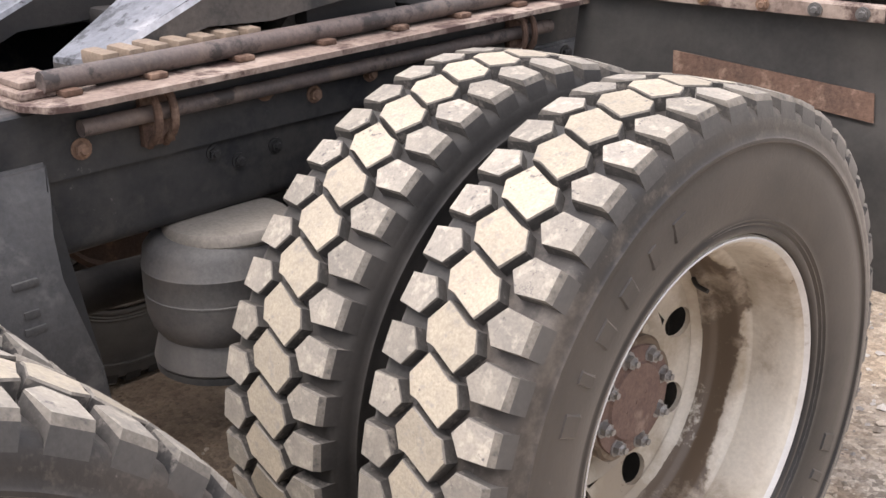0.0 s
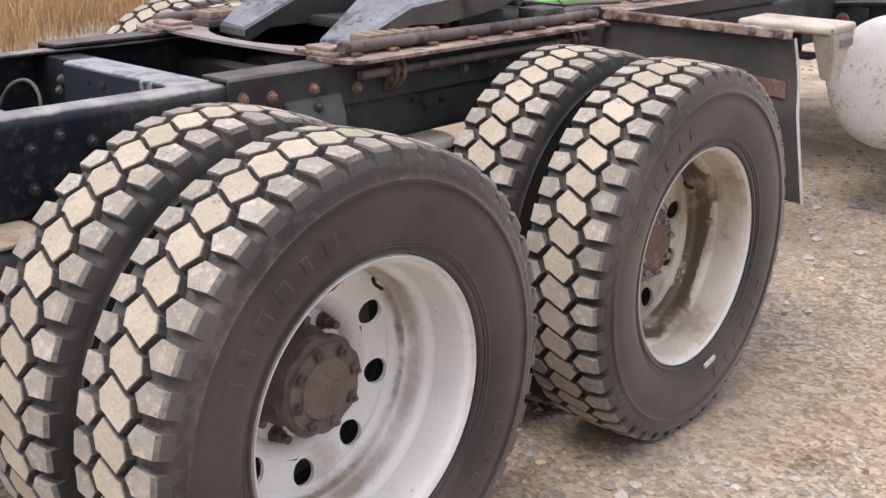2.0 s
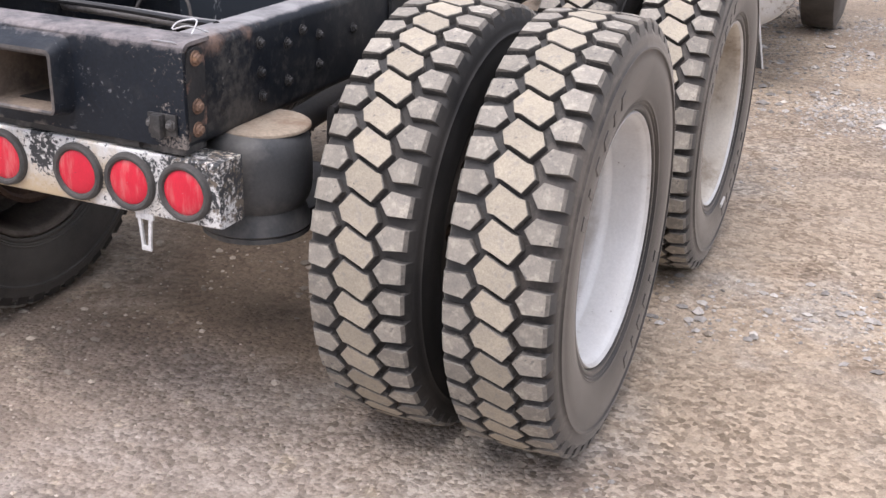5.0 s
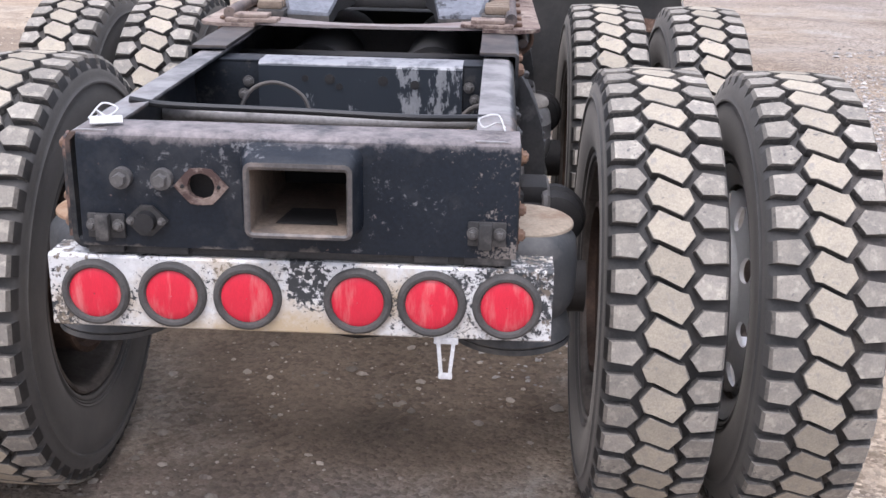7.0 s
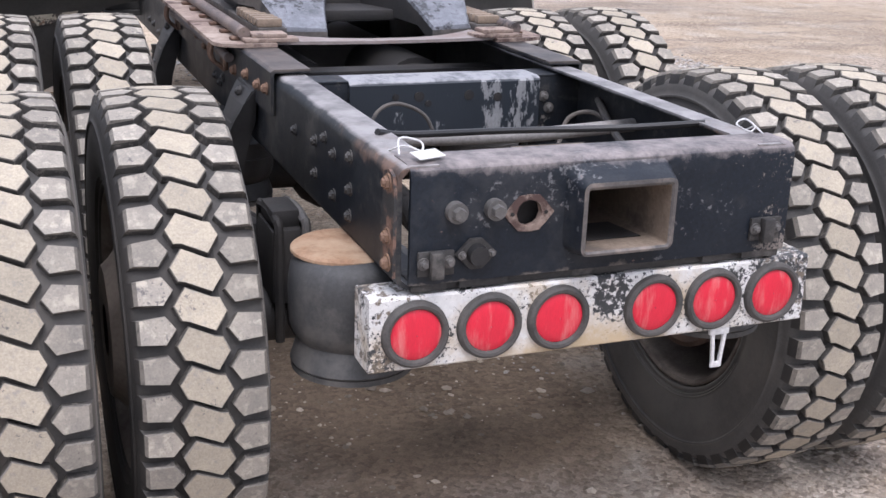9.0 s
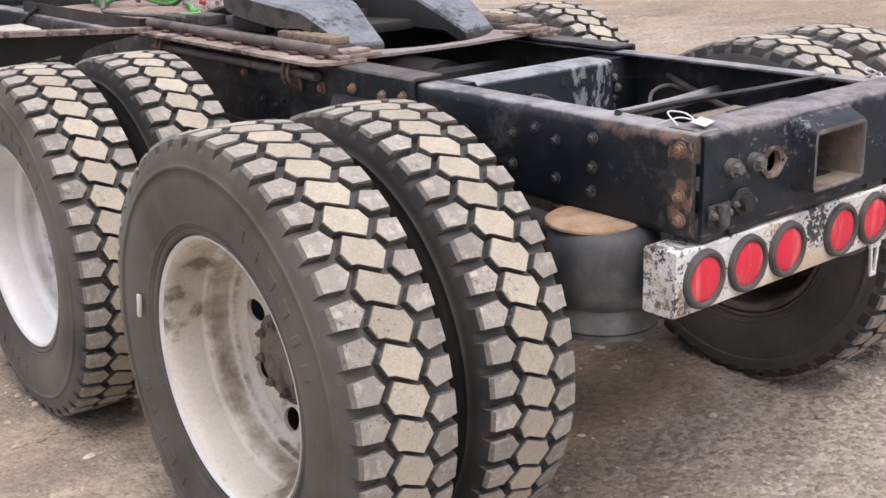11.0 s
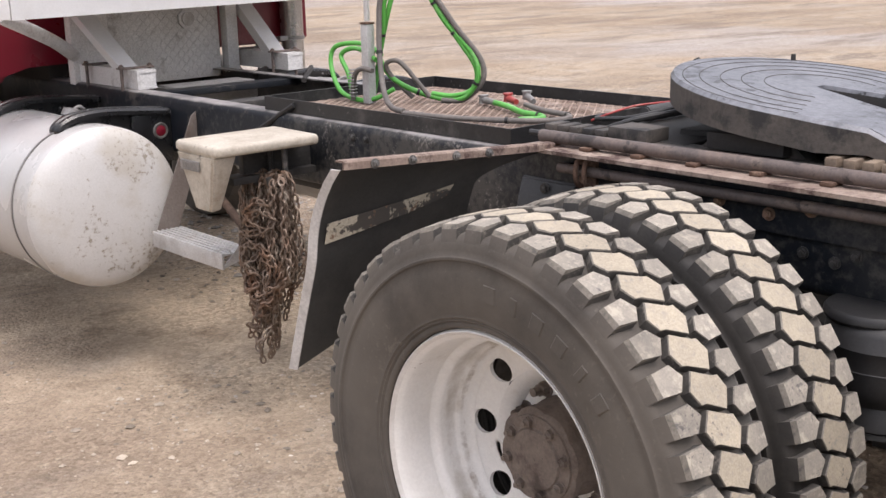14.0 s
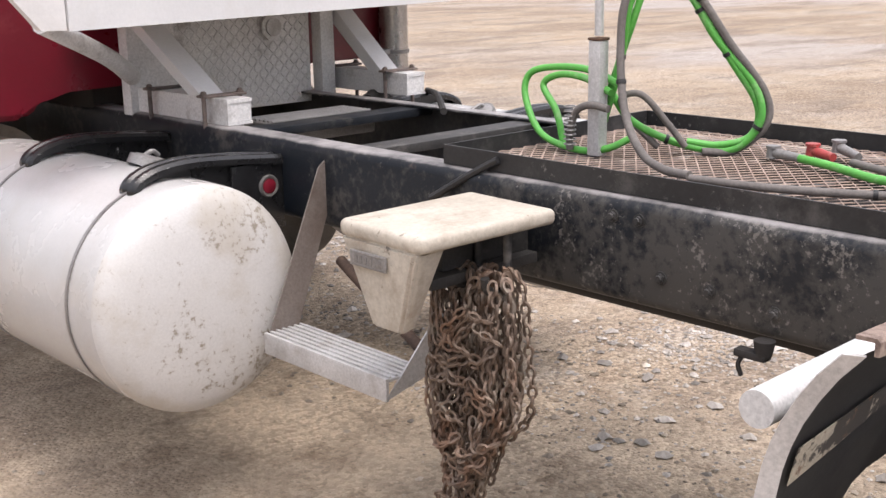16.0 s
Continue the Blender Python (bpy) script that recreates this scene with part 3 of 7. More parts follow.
def tube(bm, pts, r, seg=8, n=6, smooth=True):
    path = smooth_path(pts, n) if smooth else [Vector(q) for q in pts]
    rings, up = [], Vector((0.13, 0.31, 0.94))
    for i, c in enumerate(path):
        d = (path[min(i + 1, len(path) - 1)] - path[max(i - 1, 0)]).normalized()
        s = d.cross(up)
        s = s.normalized() if s.length > 1e-4 else Vector((1, 0, 0))
        up = s.cross(d).normalized()
        rings.append([bm.verts.new(c + (s * math.cos(a) + up * math.sin(a)) * r) for a in (2 * math.pi * k / seg for k in range(seg))])
    for a, b in zip(rings, rings[1:]):
        for k in range(seg):
            bm.faces.new((a[k], a[(k + 1) % seg], b[(k + 1) % seg], b[k]))
    bm.faces.new(list(reversed(rings[0])))
    bm.faces.new(rings[-1])
    return bm


def revolve(bm, profile, seg=64, closed=False, mats=None):
    """Turns (x, r) pairs round the x axis."""
    rings = []
    for x, r in profile:
        rings.append([bm.verts.new((x, r * math.cos(a), r * math.sin(a))) for a in (2 * math.pi * k / seg for k in range(seg))])
    pairs = list(zip(rings, rings[1:])) + ([(rings[-1], rings[0])] if closed else [])
    for i, (a, b) in enumerate(pairs):
        for k in range(seg):
            f = bm.faces.new((a[k], b[k], b[(k + 1) % seg], a[(k + 1) % seg]))
            if mats:
                f.material_index = mats[i]
    return bm


def prism(bm, poly, place, thick):
    """A polygon of 2-D points, put into space by place(u, v, w), with w from 0 to thick."""
    lo = [bm.verts.new(place(u, v, 0)) for u, v in poly]
    hi = [bm.verts.new(place(u, v, thick)) for u, v in poly]
    n = len(poly)
    bm.faces.new(lo[::-1])
    bm.faces.new(hi)
    for i in range(n):
        bm.faces.new((lo[i], lo[(i + 1) % n], hi[(i + 1) % n], hi[i]))
    return bm


def finish(name, bm, material, angle=38):
    bmesh.ops.recalc_face_normals(bm, faces=bm.faces)
    me = bpy.data.meshes.new(name)
    bm.to_mesh(me)
    bm.free()
    for m in material if isinstance(material, (list, tuple)) else [material]:
        me.materials.append(m)
    me.polygons.foreach_set("use_smooth", [True] * len(me.polygons))
    me.set_sharp_from_angle(angle=radians(angle))
    return me


def part(name, bm, material, parent, label="", angle=38):
    ob = new(name, finish(name, bm, material, angle))
    ob.parent = parent
    if label:
        tagged(ob, label)
    return ob


def thing(name, label, category, group="", at=(0, 0, 0)):
    ob = new(name)
    ob.empty_display_size = 0.2
    ob.location = at
    return tagged(ob, label, category, group)


def B():
    return bmesh.new()


# ---- ground ----
def spread(lo, hi, near_lo, near_hi, step, grow=1.35):
    mid = list(np.arange(near_lo, near_hi + 1e-6, step))
    up, s = [], step
    while (up[-1] if up else near_hi) < hi:
        s *= grow
        up.append((up[-1] if up else near_hi) + s)
    down, s = [], step
    while (down[-1] if down else near_lo) > lo:
        s *= grow
        down.append((down[-1] if down else near_lo) - s)
    return np.array(down[::-1] + mid + up)


def ground_height(x, y):
    h = 0.014 * noise.noise(Vector((x * 0.8, y * 0.8, 0))) + 0.006 * noise.noise(Vector((x * 3.1, y * 3.1, 3))) + 0.0035 * noise.noise(Vector((x * 11, y * 11, 7)))
    return h - 0.004


gx, gy = spread(-900, 900, -4.6, 4.6, 0.06), spread(-900, 900, -4.0, 8.0, 0.06)
gverts = [(float(x), float(y), ground_height(x, y) if abs(x) < 60 and abs(y) < 60 else 0.0) for y in gy for x in gx]
nx = len(gx)
gfaces = [(j * nx + i, j * nx + i + 1, (j + 1) * nx + i + 1, (j + 1) * nx + i) for j in range(len(gy) - 1) for i in range(nx - 1)]
gme = bpy.data.meshes.new("ground")
gme.from_pydata(gverts, [], gfaces)
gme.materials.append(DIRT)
gme.polygons.foreach_set("use_smooth", [True] * len(gme.polygons))
ground = tagged(new("ground", gme), "dusty tan packed dirt yard with gravel", "ground", kind="structure")


def stones(name, count, size, area, seed, label, material):
    rng = np.random.RandomState(seed)
    oct_v = np.array([(1, 0, 0), (-1, 0, 0), (0, 1, 0), (0, -1, 0), (0, 0, 1), (0, 0, -1), (0.7, 0.7, 0.3), (-0.7, 0.6, 0.35), (0.6, -0.7, 0.3), (-0.65, -0.65, 0.3)])
    oct_f = [(0, 6, 4), (6, 2, 4), (2, 7, 4), (7, 1, 4), (1, 9, 4), (9, 3, 4), (3, 8, 4), (8, 0, 4), (6, 0, 5), (2, 6, 5), (7, 2, 5), (1, 7, 5), (9, 1, 5), (3, 9, 5), (8, 3, 5), (0, 8, 5)]
    verts, faces = [], []
    for i in range(count):
        x, y = rng.uniform(area[0], area[1]), rng.uniform(area[2], area[3])
        clump = noise.noise(Vector((x * 0.9, y * 0.9, 20)))
        if rng.rand() > (0.40 + 1.9 * clump) * (0.3 if abs(x) < 0.75 and -0.8 < y < 2.4 else 0.45 if x < -1.3 else 1.0):
            continue
        s = size * (0.45 + rng.pareto(3.0))
        s = min(s, size * 3.2)
        a = rng.uniform(0, 6.28)
        dims = s * rng.uniform(0.7, 1.3, 3) * (1, 1, 0.62)
        v = oct_v * dims * rng.uniform(0.8, 1.2, (10, 1))
        ca, sa = math.cos(a), math.sin(a)
        z = ground_height(x, y) + 0.12 * s
        base = len(verts)
        verts += [(x + p[0] * ca - p[1] * sa, y + p[0] * sa + p[1] * ca, z + p[2]) for p in v]
        faces += [tuple(base + k for k in f) for f in oct_f]
    me = bpy.data.meshes.new(name)
    me.from_pydata(verts, [], faces)
    me.materials.append(material)
    return tagged(new(name, me), label, "gravel", kind="stuff")


stones("gravel", 110000, 0.0055, (-5.0, 5.0, -3.6, 8.5), 3, "small grey and tan gravel scattered on the dirt", STONE)
stones("pebbles", 900, 0.0060, (-7.0, 7.0, -4.0, 12.0), 5, "larger pale pebbles lying on the dirt yard", STONE)
stones("loose_gravel", 120000, 0.0056, (1.25, 4.8, -2.2, 7.0), 11, "dense loose grey gravel beside the wheels", GREYSTONE)
stones("coarse_gravel", 15000, 0.0095, (0.3, 5.0, 0.5, 8.0), 17, "coarse grey gravel lying beyond the frame rails", GREYSTONE)
stones("loose_gravel", 9000, 0.0062, (-4.8, -1.25, -1.5, 6.5), 13, "patches of loose tan gravel on the dirt", STONE)

# ---- the truck ----
truck = thing("semi_truck", "dark red tractor unit with black frame and tandem dual wheels", "truck")

AXLE_Z, AXLES = 0.536, (0.0, 1.331)
OUTER_X, INNER_X = 1.083, 0.752
TYRE_R, PITCHES = 0.553, 46


def crown(u):
    return TYRE_R - 0.50 * u * u


CENTRE_BLOCK = [(-0.0255, 0.0437), (0.0235, 0.0213), (0.0375, 0.0192), (0.0500, -0.0091), (0.0255, -0.0437), (-0.0235, -0.0213), (-0.0375, -0.0192), (-0.0500, 0.0091)]
EDGE_BLOCK = [(0.0690, 0.0618), (0.1150, 0.0588), (0.1150, 0.0094), (0.0670, 0.0074), (0.0480, 0.0341)]


def tread_mesh(phase, seed, rubber):
    rng = random.Random(seed)
    bm = B()

    def put(u, v, r, turn):
        a = turn - v / TYRE_R
        return bm.verts.new((u, -r * math.sin(a), r * math.cos(a)))

    def block(poly, turn, mat_i, edge):
        cu, cv = sum(p[0] for p in poly) / len(poly), sum(p[1] for p in poly) / len(poly)
        poly = [(cu + (u - cu) * (1.0 if edge and abs(u) > 0.1 else 1.01), cv + (v - cv) * (0.96 if edge and abs(u) > 0.1 else 1.02)) for u, v in poly]
        wear = rng.uniform(-0.0012, 0.0006)
        top, mid, base = [], [], []
        for u, v in poly:
            j = rng.uniform(-0.0012, 0.0012)
            side = edge and abs(u) > 0.1
            du, dv = u - cu, v - cv
            top.append(put(cu + du * 0.965 + j, cv + dv * 0.965 + rng.uniform(-0.0012, 0.0012), crown(u) + wear, turn))
            if side and abs(u) > 0.1:
                mid.append(put(math.copysign(0.1205, u), v, crown(u) + wear - 0.0095, turn))
            else:
                mid.append(put(u, v, crown(u) + wear - 0.0026, turn))
            if side:
                base.append(put(math.copysign(0.1272, u), cv + dv * 1.06, 0.511, turn))
            else:
                base.append(put(cu + du * 1.03, cv + dv * 1.03, 0.5275, turn))
        n = len(poly)
        f = bm.faces.new(top)
        f.material_index = mat_i
        for ring_a, ring_b, mi in ((top, mid, 4), (mid, base, 2)):
            for i in range(n):
                g = bm.faces.new((ring_a[i], ring_a[(i + 1) % n], ring_b[(i + 1) % n], ring_b[i]))
                flank = edge and abs(poly[i][0]) > 0.1 and abs(poly[(i + 1) % n][0]) > 0.1
                g.material_index = 3 if flank and mi == 2 else mi

    for k in range(PITCHES):
        turn = phase + 2 * math.pi * k / PITCHES
        block(CENTRE_BLOCK, turn, 0, False)
        block(EDGE_BLOCK, turn, 1, True)
        block([(-u, -v) for u, v in EDGE_BLOCK], turn, 1, True)
    for v in bm.verts:
        if v.co.z < -AXLE_Z + 0.002:
            v.co.z = -AXLE_Z + 0.002
    return finish("tread", bm, (BLOCKTOP, SHOULDERTOP, GROOVE, RUBBER_GREY if rubber is RUBBER_CLEAN else rubber, BLOCKEDGE), 25)


def tyre_mesh(rubber):
    bm = B()
    half = [(0.100, 0.3275), (0.108, 0.3265), (0.114, 0.3275), (0.117, 0.3300), (0.1185, 0.337), (0.1165, 0.341), (0.1195, 0.3445), (0.1215, 0.3455), (0.1205, 0.3485), (0.1230, 0.3520), (0.1250, 0.3530), (0.1242, 0.3560), (0.1265, 0.3620), (0.1320, 0.393), (0.1352, 0.425), (0.1350, 0.452),
            (0.1315, 0.471), (0.1325, 0.474), (0.1362, 0.476), (0.1362, 0.481), (0.1322, 0.484), (0.1312, 0.495), (0.1288, 0.505), (0.1262, 0.514), (0.1205, 0.5215), (0.1080, 0.5265), (0.085, 0.5285), (0.04, 0.529)]
    prof = half + [(-x, r) for x, r in half[::-1]]
    revolve(bm, prof, 96, mats=[0] * len(half) + [1] * (len(half) - 1))
    for v in bm.verts:
        if v.co.z < -AXLE_Z + 0.004:
            v.co.z = -AXLE_Z + 0.004
    return finish("tyre", bm, (rubber, RUBBER_GREY), 50)


def lettering_mesh(start, rubber):
    """A band sunk in the side wall whose raised bars stand where the maker's letters are."""
    bm = B()
    rings = []
    for k in range(360):
        a = radians(k)
        up = any(abs(((k - st - i * 9) + 180) % 360 - 180) <= (2.6, 1.6, 2.2)[i % 3] for st in (start, start + 180) for i in range(6))
        bar_h = (0.398, 0.402, 0.436, 0.440)
        rings.append([bm.verts.new((x, -r * math.sin(a), r * math.cos(a))) for x, r in zip((0.1285, 0.1362 if up else 0.129, 0.1376 if up else 0.129, 0.1285), bar_h)])
    for k in range(360):
        ra, rb = rings[k], rings[(k + 1) % 360]
        for j in range(3):
            bm.faces.new((ra[j], ra[j + 1], rb[j + 1], rb[j]))
    return finish("lettering", bm, rubber, 30)


def disc_with_holes(bm, x, r_in, r_out, r_mid, hole, count, phase, thick=0.010, seg=16, dish=0.0):
    """A ring of plate with round hand holes, at the place x."""
    for s, flip in ((x, False), (x - thick, True)):
        for k in range(count):
            a0 = phase + 2 * math.pi * k / count
            half = math.pi / count
            inner, outer = [], []
            for i in range(seg):
                t = 2 * math.pi * i / seg
                inner.append((r_mid + hole * math.cos(t), hole * math.sin(t) / r_mid))
                c, sn = math.cos(t), math.sin(t)
                k2 = 1 / max(abs(c), abs(sn))
                c, sn = c * k2, sn * k2
                outer.append((r_mid + (r_out - r_mid if c > 0 else r_mid - r_in) * c, half * sn))
            def pt(p):
                rr, aa = p[0], a0 + p[1]
                return bm.verts.new((s + dish * (rr - r_mid) / (r_out - r_mid), rr * math.cos(aa), rr * math.sin(aa)))
            vi, vo = [pt(p) for p in inner], [pt(p) for p in outer]
            for i in range(seg):
                bm.faces.new((vi[i], vi[(i + 1) % seg], vo[(i + 1) % seg], vo[i]))
            if not flip:
                back = [bm.verts.new((v.co.x - thick, v.co.y, v.co.z)) for v in vi]
                for i in range(seg):
                    bm.faces.new((vi[i], vi[(i + 1) % seg], back[(i + 1) % seg], back[i]))


def outer_rim_mesh(material, phase):
    bm = B()
    prof = [(0.113, 0.3215), (0.1142, 0.3195), (0.1130, 0.3170), (0.106, 0.3120), (0.099, 0.3050), (0.092, 0.3020), (0.070, 0.3000), (0.040, 0.2970), (0.018, 0.2950), (0.010, 0.2920), (0.004, 0.2840), (-0.001, 0.2785), (-0.008, 0.2765), (-0.030, 0.2762), (-0.046, 0.2766), (-0.052, 0.2740), (-0.055, 0.2690), (-0.062, 0.2660), (-0.074, 0.2625), (-0.083, 0.2560), (-0.0880, 0.2470)]
    revolve(bm, prof, 96, mats=[1, 1, 1] + [0] * 17)
    # outside of the barrel, towards the inner wheel
    revolve(bm, [(0.1125, 0.3222), (0.106, 0.3250), (0.098, 0.3140), (0.080, 0.3080), (0.050, 0.2990), (0.0, 0.2915), (-0.098, 0.3020), (-0.104, 0.325), (-0.112, 0.3215), (-0.108, 0.306), (-0.090, 0.2700)], 96)
    disc_with_holes(bm, -0.096, 0.185, 0.2545, 0.2195, 0.0305, 9, phase, dish=0.008)
    revolve(bm, [(-0.104, 0.185), (-0.112, 0.172), (-0.128, 0.155), (-0.140, 0.150), (-0.140, 0.06)], 96)
    bmesh.ops.remove_doubles(bm, verts=bm.verts, dist=0.0006)
    return finish("wheel", bm, (material, RIM_EDGE), 40)


def inner_rim_mesh(material):
    bm = B()
    prof = [(-0.113, 0.3215), (-0.1145, 0.3165), (-0.108, 0.3070), (-0.085, 0.3010), (-0.040, 0.2920), (0.020, 0.2795), (0.085, 0.286), (0.108, 0.307), (0.114, 0.3165), (0.112, 0.3225), (0.104, 0.325), (0.0, 0.292), (-0.104, 0.325)]
    revolve(bm, prof, 96, closed=True)
    revolve(bm, [(0.060, 0.281), (0.078, 0.262), (0.084, 0.2545)], 96)
    disc_with_holes(bm, 0.096, 0.185, 0.2545, 0.2195, 0.0305, 9, 0.2, dish=-0.008)
    revolve(bm, [(0.104, 0.185), (0.120, 0.165), (0.138, 0.150), (0.138, 0.06)], 96)
    bmesh.ops.remove_doubles(bm, verts=bm.verts, dist=0.0006)
    return finish("wheel", bm, (material,), 40)


def attach(name, me, parent, label=""):
    ob = new(name, me)
    ob.parent = parent
    if label:
        tagged(ob, label)
    return ob


def outer_wheel(side, y, rim_mat, hub_mat, face_mat, nut_mat, phase, hole_phase, label, seed, sticker=None, letters=20):
    w = attach("wheel", outer_rim_mesh(rim_mat, hole_phase), truck, label)
    turn = pose(side * OUTER_X, y, AXLE_Z, 0, 0, 0 if side > 0 else 180)
    w.matrix_basis = turn
    rubber = RUBBER_CLEAN if side > 0 else RUBBER
    attach("tyre", tyre_mesh(rubber), w, "black rubber tyre with worn dusty side wall")
    attach("lettering", lettering_mesh(letters, rubber), w, "raised plain bars on the side wall")
    attach("tread", tread_mesh(phase, seed, rubber), w, "chunky hexagonal tread blocks powdered with tan dust")
    bm = B()
    prof = [(-0.140, 0.115), (-0.120, 0.112), (-0.105, 0.104), (-0.078, 0.101), (-0.070, 0.108), (-0.046, 0.109), (-0.041, 0.104), (-0.041, 0.090)]
    rings = []
    for i, (x, r) in enumerate(prof):
        lobe = 0.010 if 4 <= i <= 6 else 0.0
        rings.append([bm.verts.new((x, rr * math.cos(a), rr * math.sin(a))) for a, rr in ((a, r + lobe * (abs(math.cos(4 * (a - 0.2356))) ** 0.6 - 0.45)) for a in (2 * math.pi * k / 96 for k in range(96)))])
    for ra, rb in zip(rings, rings[1:]):
        for k in range(96):
            bm.faces.new((ra[k], rb[k], rb[(k + 1) % 96], ra[(k + 1) % 96]))
    part("hub", bm, hub_mat, w, "greasy hub standing out of the wheel")
    bm = B()
    revolve(bm, [(-0.043, 0.100), (-0.036, 0.098), (-0.034, 0.072), (-0.029, 0.068), (-0.027, 0.045), (-0.028, 0.0005)], 48)
    for k in range(3):
        cyl(bm, (-0.030, (k - 1) * 0.026, 0.010 * (k - 1)), (-0.0265, (k - 1) * 0.026, 0.010 * (k - 1)), 0.0035, 8)
    part("hub_cover", bm, face_mat, w, "dust brown axle flange")
    for k in range(8):
        a = 2 * math.pi * (k + 0.3) / 8
        bm = B()
        hexbolt(bm, (-0.037, 0.084 * math.cos(a), 0.084 * math.sin(a)), (1, 0, 0), 0.0125, 0.014)
        cyl(bm, (-0.025, 0.084 * math.cos(a), 0.084 * math.sin(a)), (-0.014, 0.084 * math.cos(a), 0.084 * math.sin(a)), 0.006, 8)
        part("lug_nut", bm, nut_mat, w)
    for k in range(9):
        a = hole_phase + 2 * math.pi * (k + 0.5) / 9
        bm = B()
        hexbolt(bm, (-0.139, 0.135 * math.cos(a), 0.135 * math.sin(a)), (1, 0, 0), 0.016, 0.022)
        cyl(bm, (-0.118, 0.135 * math.cos(a), 0.135 * math.sin(a)), (-0.095, 0.135 * math.cos(a), 0.135 * math.sin(a)), 0.010, 10)
        part("wheel_nut", bm, hub_mat, w)
    bm = B()
    a = hole_phase + 0.35
    tube(bm, [(-0.07, 0.262 * math.cos(a), 0.262 * math.sin(a)), (-0.055, 0.25 * math.cos(a), 0.25 * math.sin(a)), (-0.03, 0.245 * math.cos(a), 0.245 * math.sin(a))], 0.0045, 8, 3)
    part("valve_stem", bm, BLACK, w)
    if sticker:
        a, r = radians(sticker[0]), sticker[1]
        bm = B()
        box(bm, 0.1370, 0.1440, -0.007, 0.007, -0.030, 0.030, 0.001, Matrix.Rotation(a, 4, "X") @ Matrix.Translation((0, 0, r)) @ Matrix.Rotation(radians(sticker[2]), 4, "X"))
        part("sticker", bm, STICKER, w, "small white paper label")
    return w


def inner_wheel(side, y, rim_mat, phase, seed):
    w = attach("wheel", inner_rim_mesh(rim_mat), truck, "inner wheel of a dual pair, dark and dusty")
    w.matrix_basis = pose(side * INNER_X, y, AXLE_Z, 0, 0, 0 if side > 0 else 180)
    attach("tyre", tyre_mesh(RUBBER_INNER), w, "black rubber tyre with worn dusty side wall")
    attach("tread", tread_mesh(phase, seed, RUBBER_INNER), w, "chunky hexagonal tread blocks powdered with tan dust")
    bm = B()
    revolve(bm, [(0.09, 0.10), (0.09, 0.205), (0.06, 0.209), (-0.080, 0.209), (-0.090, 0.216), (-0.105, 0.216), (-0.107, 0.203), (-0.085, 0.192), (-0.080, 0.08)], 64)
    part("brake_drum", bm, DRUM, w, "dark brown brake drum")
    return w


outer_wheel(1, AXLES[0], RIM_WHITE, HUB, HUBFACE, HUB, 0.041, 0.47, "rear wheel with white painted rim and greasy hub", 1)
outer_wheel(1, AXLES[1], RIM_STAINED, RIM_STAINED, RUSTFACE, GLADGREY, 0.0455, 0.25, "dirty beige rim with brown stains and rusty hub", 2, (193, 0.352, 90))
outer_wheel(-1, AXLES[0], RIM_BEIGE, DUSTHUB, DUSTHUB, DUSTHUB, 0.1047, 0.15, "dusty beige rim with dark greasy hub", 3, (78, 0.372, 90), 290)
outer_wheel(-1, AXLES[1], RIM_WHITE, DUSTHUB, DUSTHUB, DUSTHUB, 0.0979, 0.33, "white painted rim with brown greasy hub", 4, None, 310)
for i, (s, y) in enumerate(((1, 0), (1, 1), (-1, 0), (-1, 1))):
    inner_wheel(s, AXLES[y], INNERRIM, (0.0387, 0.0296, 0.0842, 0.0319)[i], 11 + i)

# axles and underside
for y in AXLES:
    bm = B()
    cyl(bm, (-0.62, y, AXLE_Z), (0.62, y, AXLE_Z), 0.066, 20)
    revolve_bm = B()
    revolve(revolve_bm, [(-0.17, 0.07), (-0.14, 0.11), (-0.08, 0.145), (0.0, 0.155), (0.08, 0.145), (0.14, 0.11), (0.17, 0.07)], 32)
    bmesh.ops.transform(revolve_bm, matrix=Matrix.Translation((0.05, y, AXLE_Z)), verts=revolve_bm.verts)
    tmp = bpy.data.meshes.new("tmp")
    revolve_bm.to_mesh(tmp)
    revolve_bm.free()
    bm.from_mesh(tmp)
    part("axle", bm, UNDER, truck, "greasy black drive axle housing")
bm = B()
tube(bm, [(0.05, 0.2, 0.56), (0.05, 0.8, 0.60), (0.05, 1.15, 0.58)], 0.045, 12)
tube(bm, [(0.05, 1.5, 0.58), (0.03, 2.6, 0.70), (0.0, 5.0, 0.78)], 0.05, 12)
part("drive_shaft", bm, UNDER, truck, "dark drive shaft")

# brake chambers beside the axles, unseen and added to darken the gaps
for s in (1, -1):
    for y in AXLES:
        bm = B()
        revolve(bm, [(0.0, 0.01), (0.0, 0.045), (0.012, 0.070), (0.065, 0.076), (0.070, 0.084), (0.082, 0.084), (0.087, 0.076), (0.150, 0.070), (0.165, 0.050), (0.170, 0.01)], 28)
        bmesh.ops.transform(bm, matrix=Matrix.Translation((s * 0.545, y + 0.10, 0.665)) @ Matrix.Rotation(radians(90), 4, "Z"), verts=bm.verts)
        chamber = part("brake_chamber", bm, UNDER, truck, "greasy black brake chamber, added unseen to darken the gap")
        bm = B()
        box(bm, s * 0.545 - 0.02, s * 0.545 + 0.02, y + 0.04, y + 0.11, 0.53, 0.70, 0.006)
        part("mounting_arm", bm, UNDER, chamber)

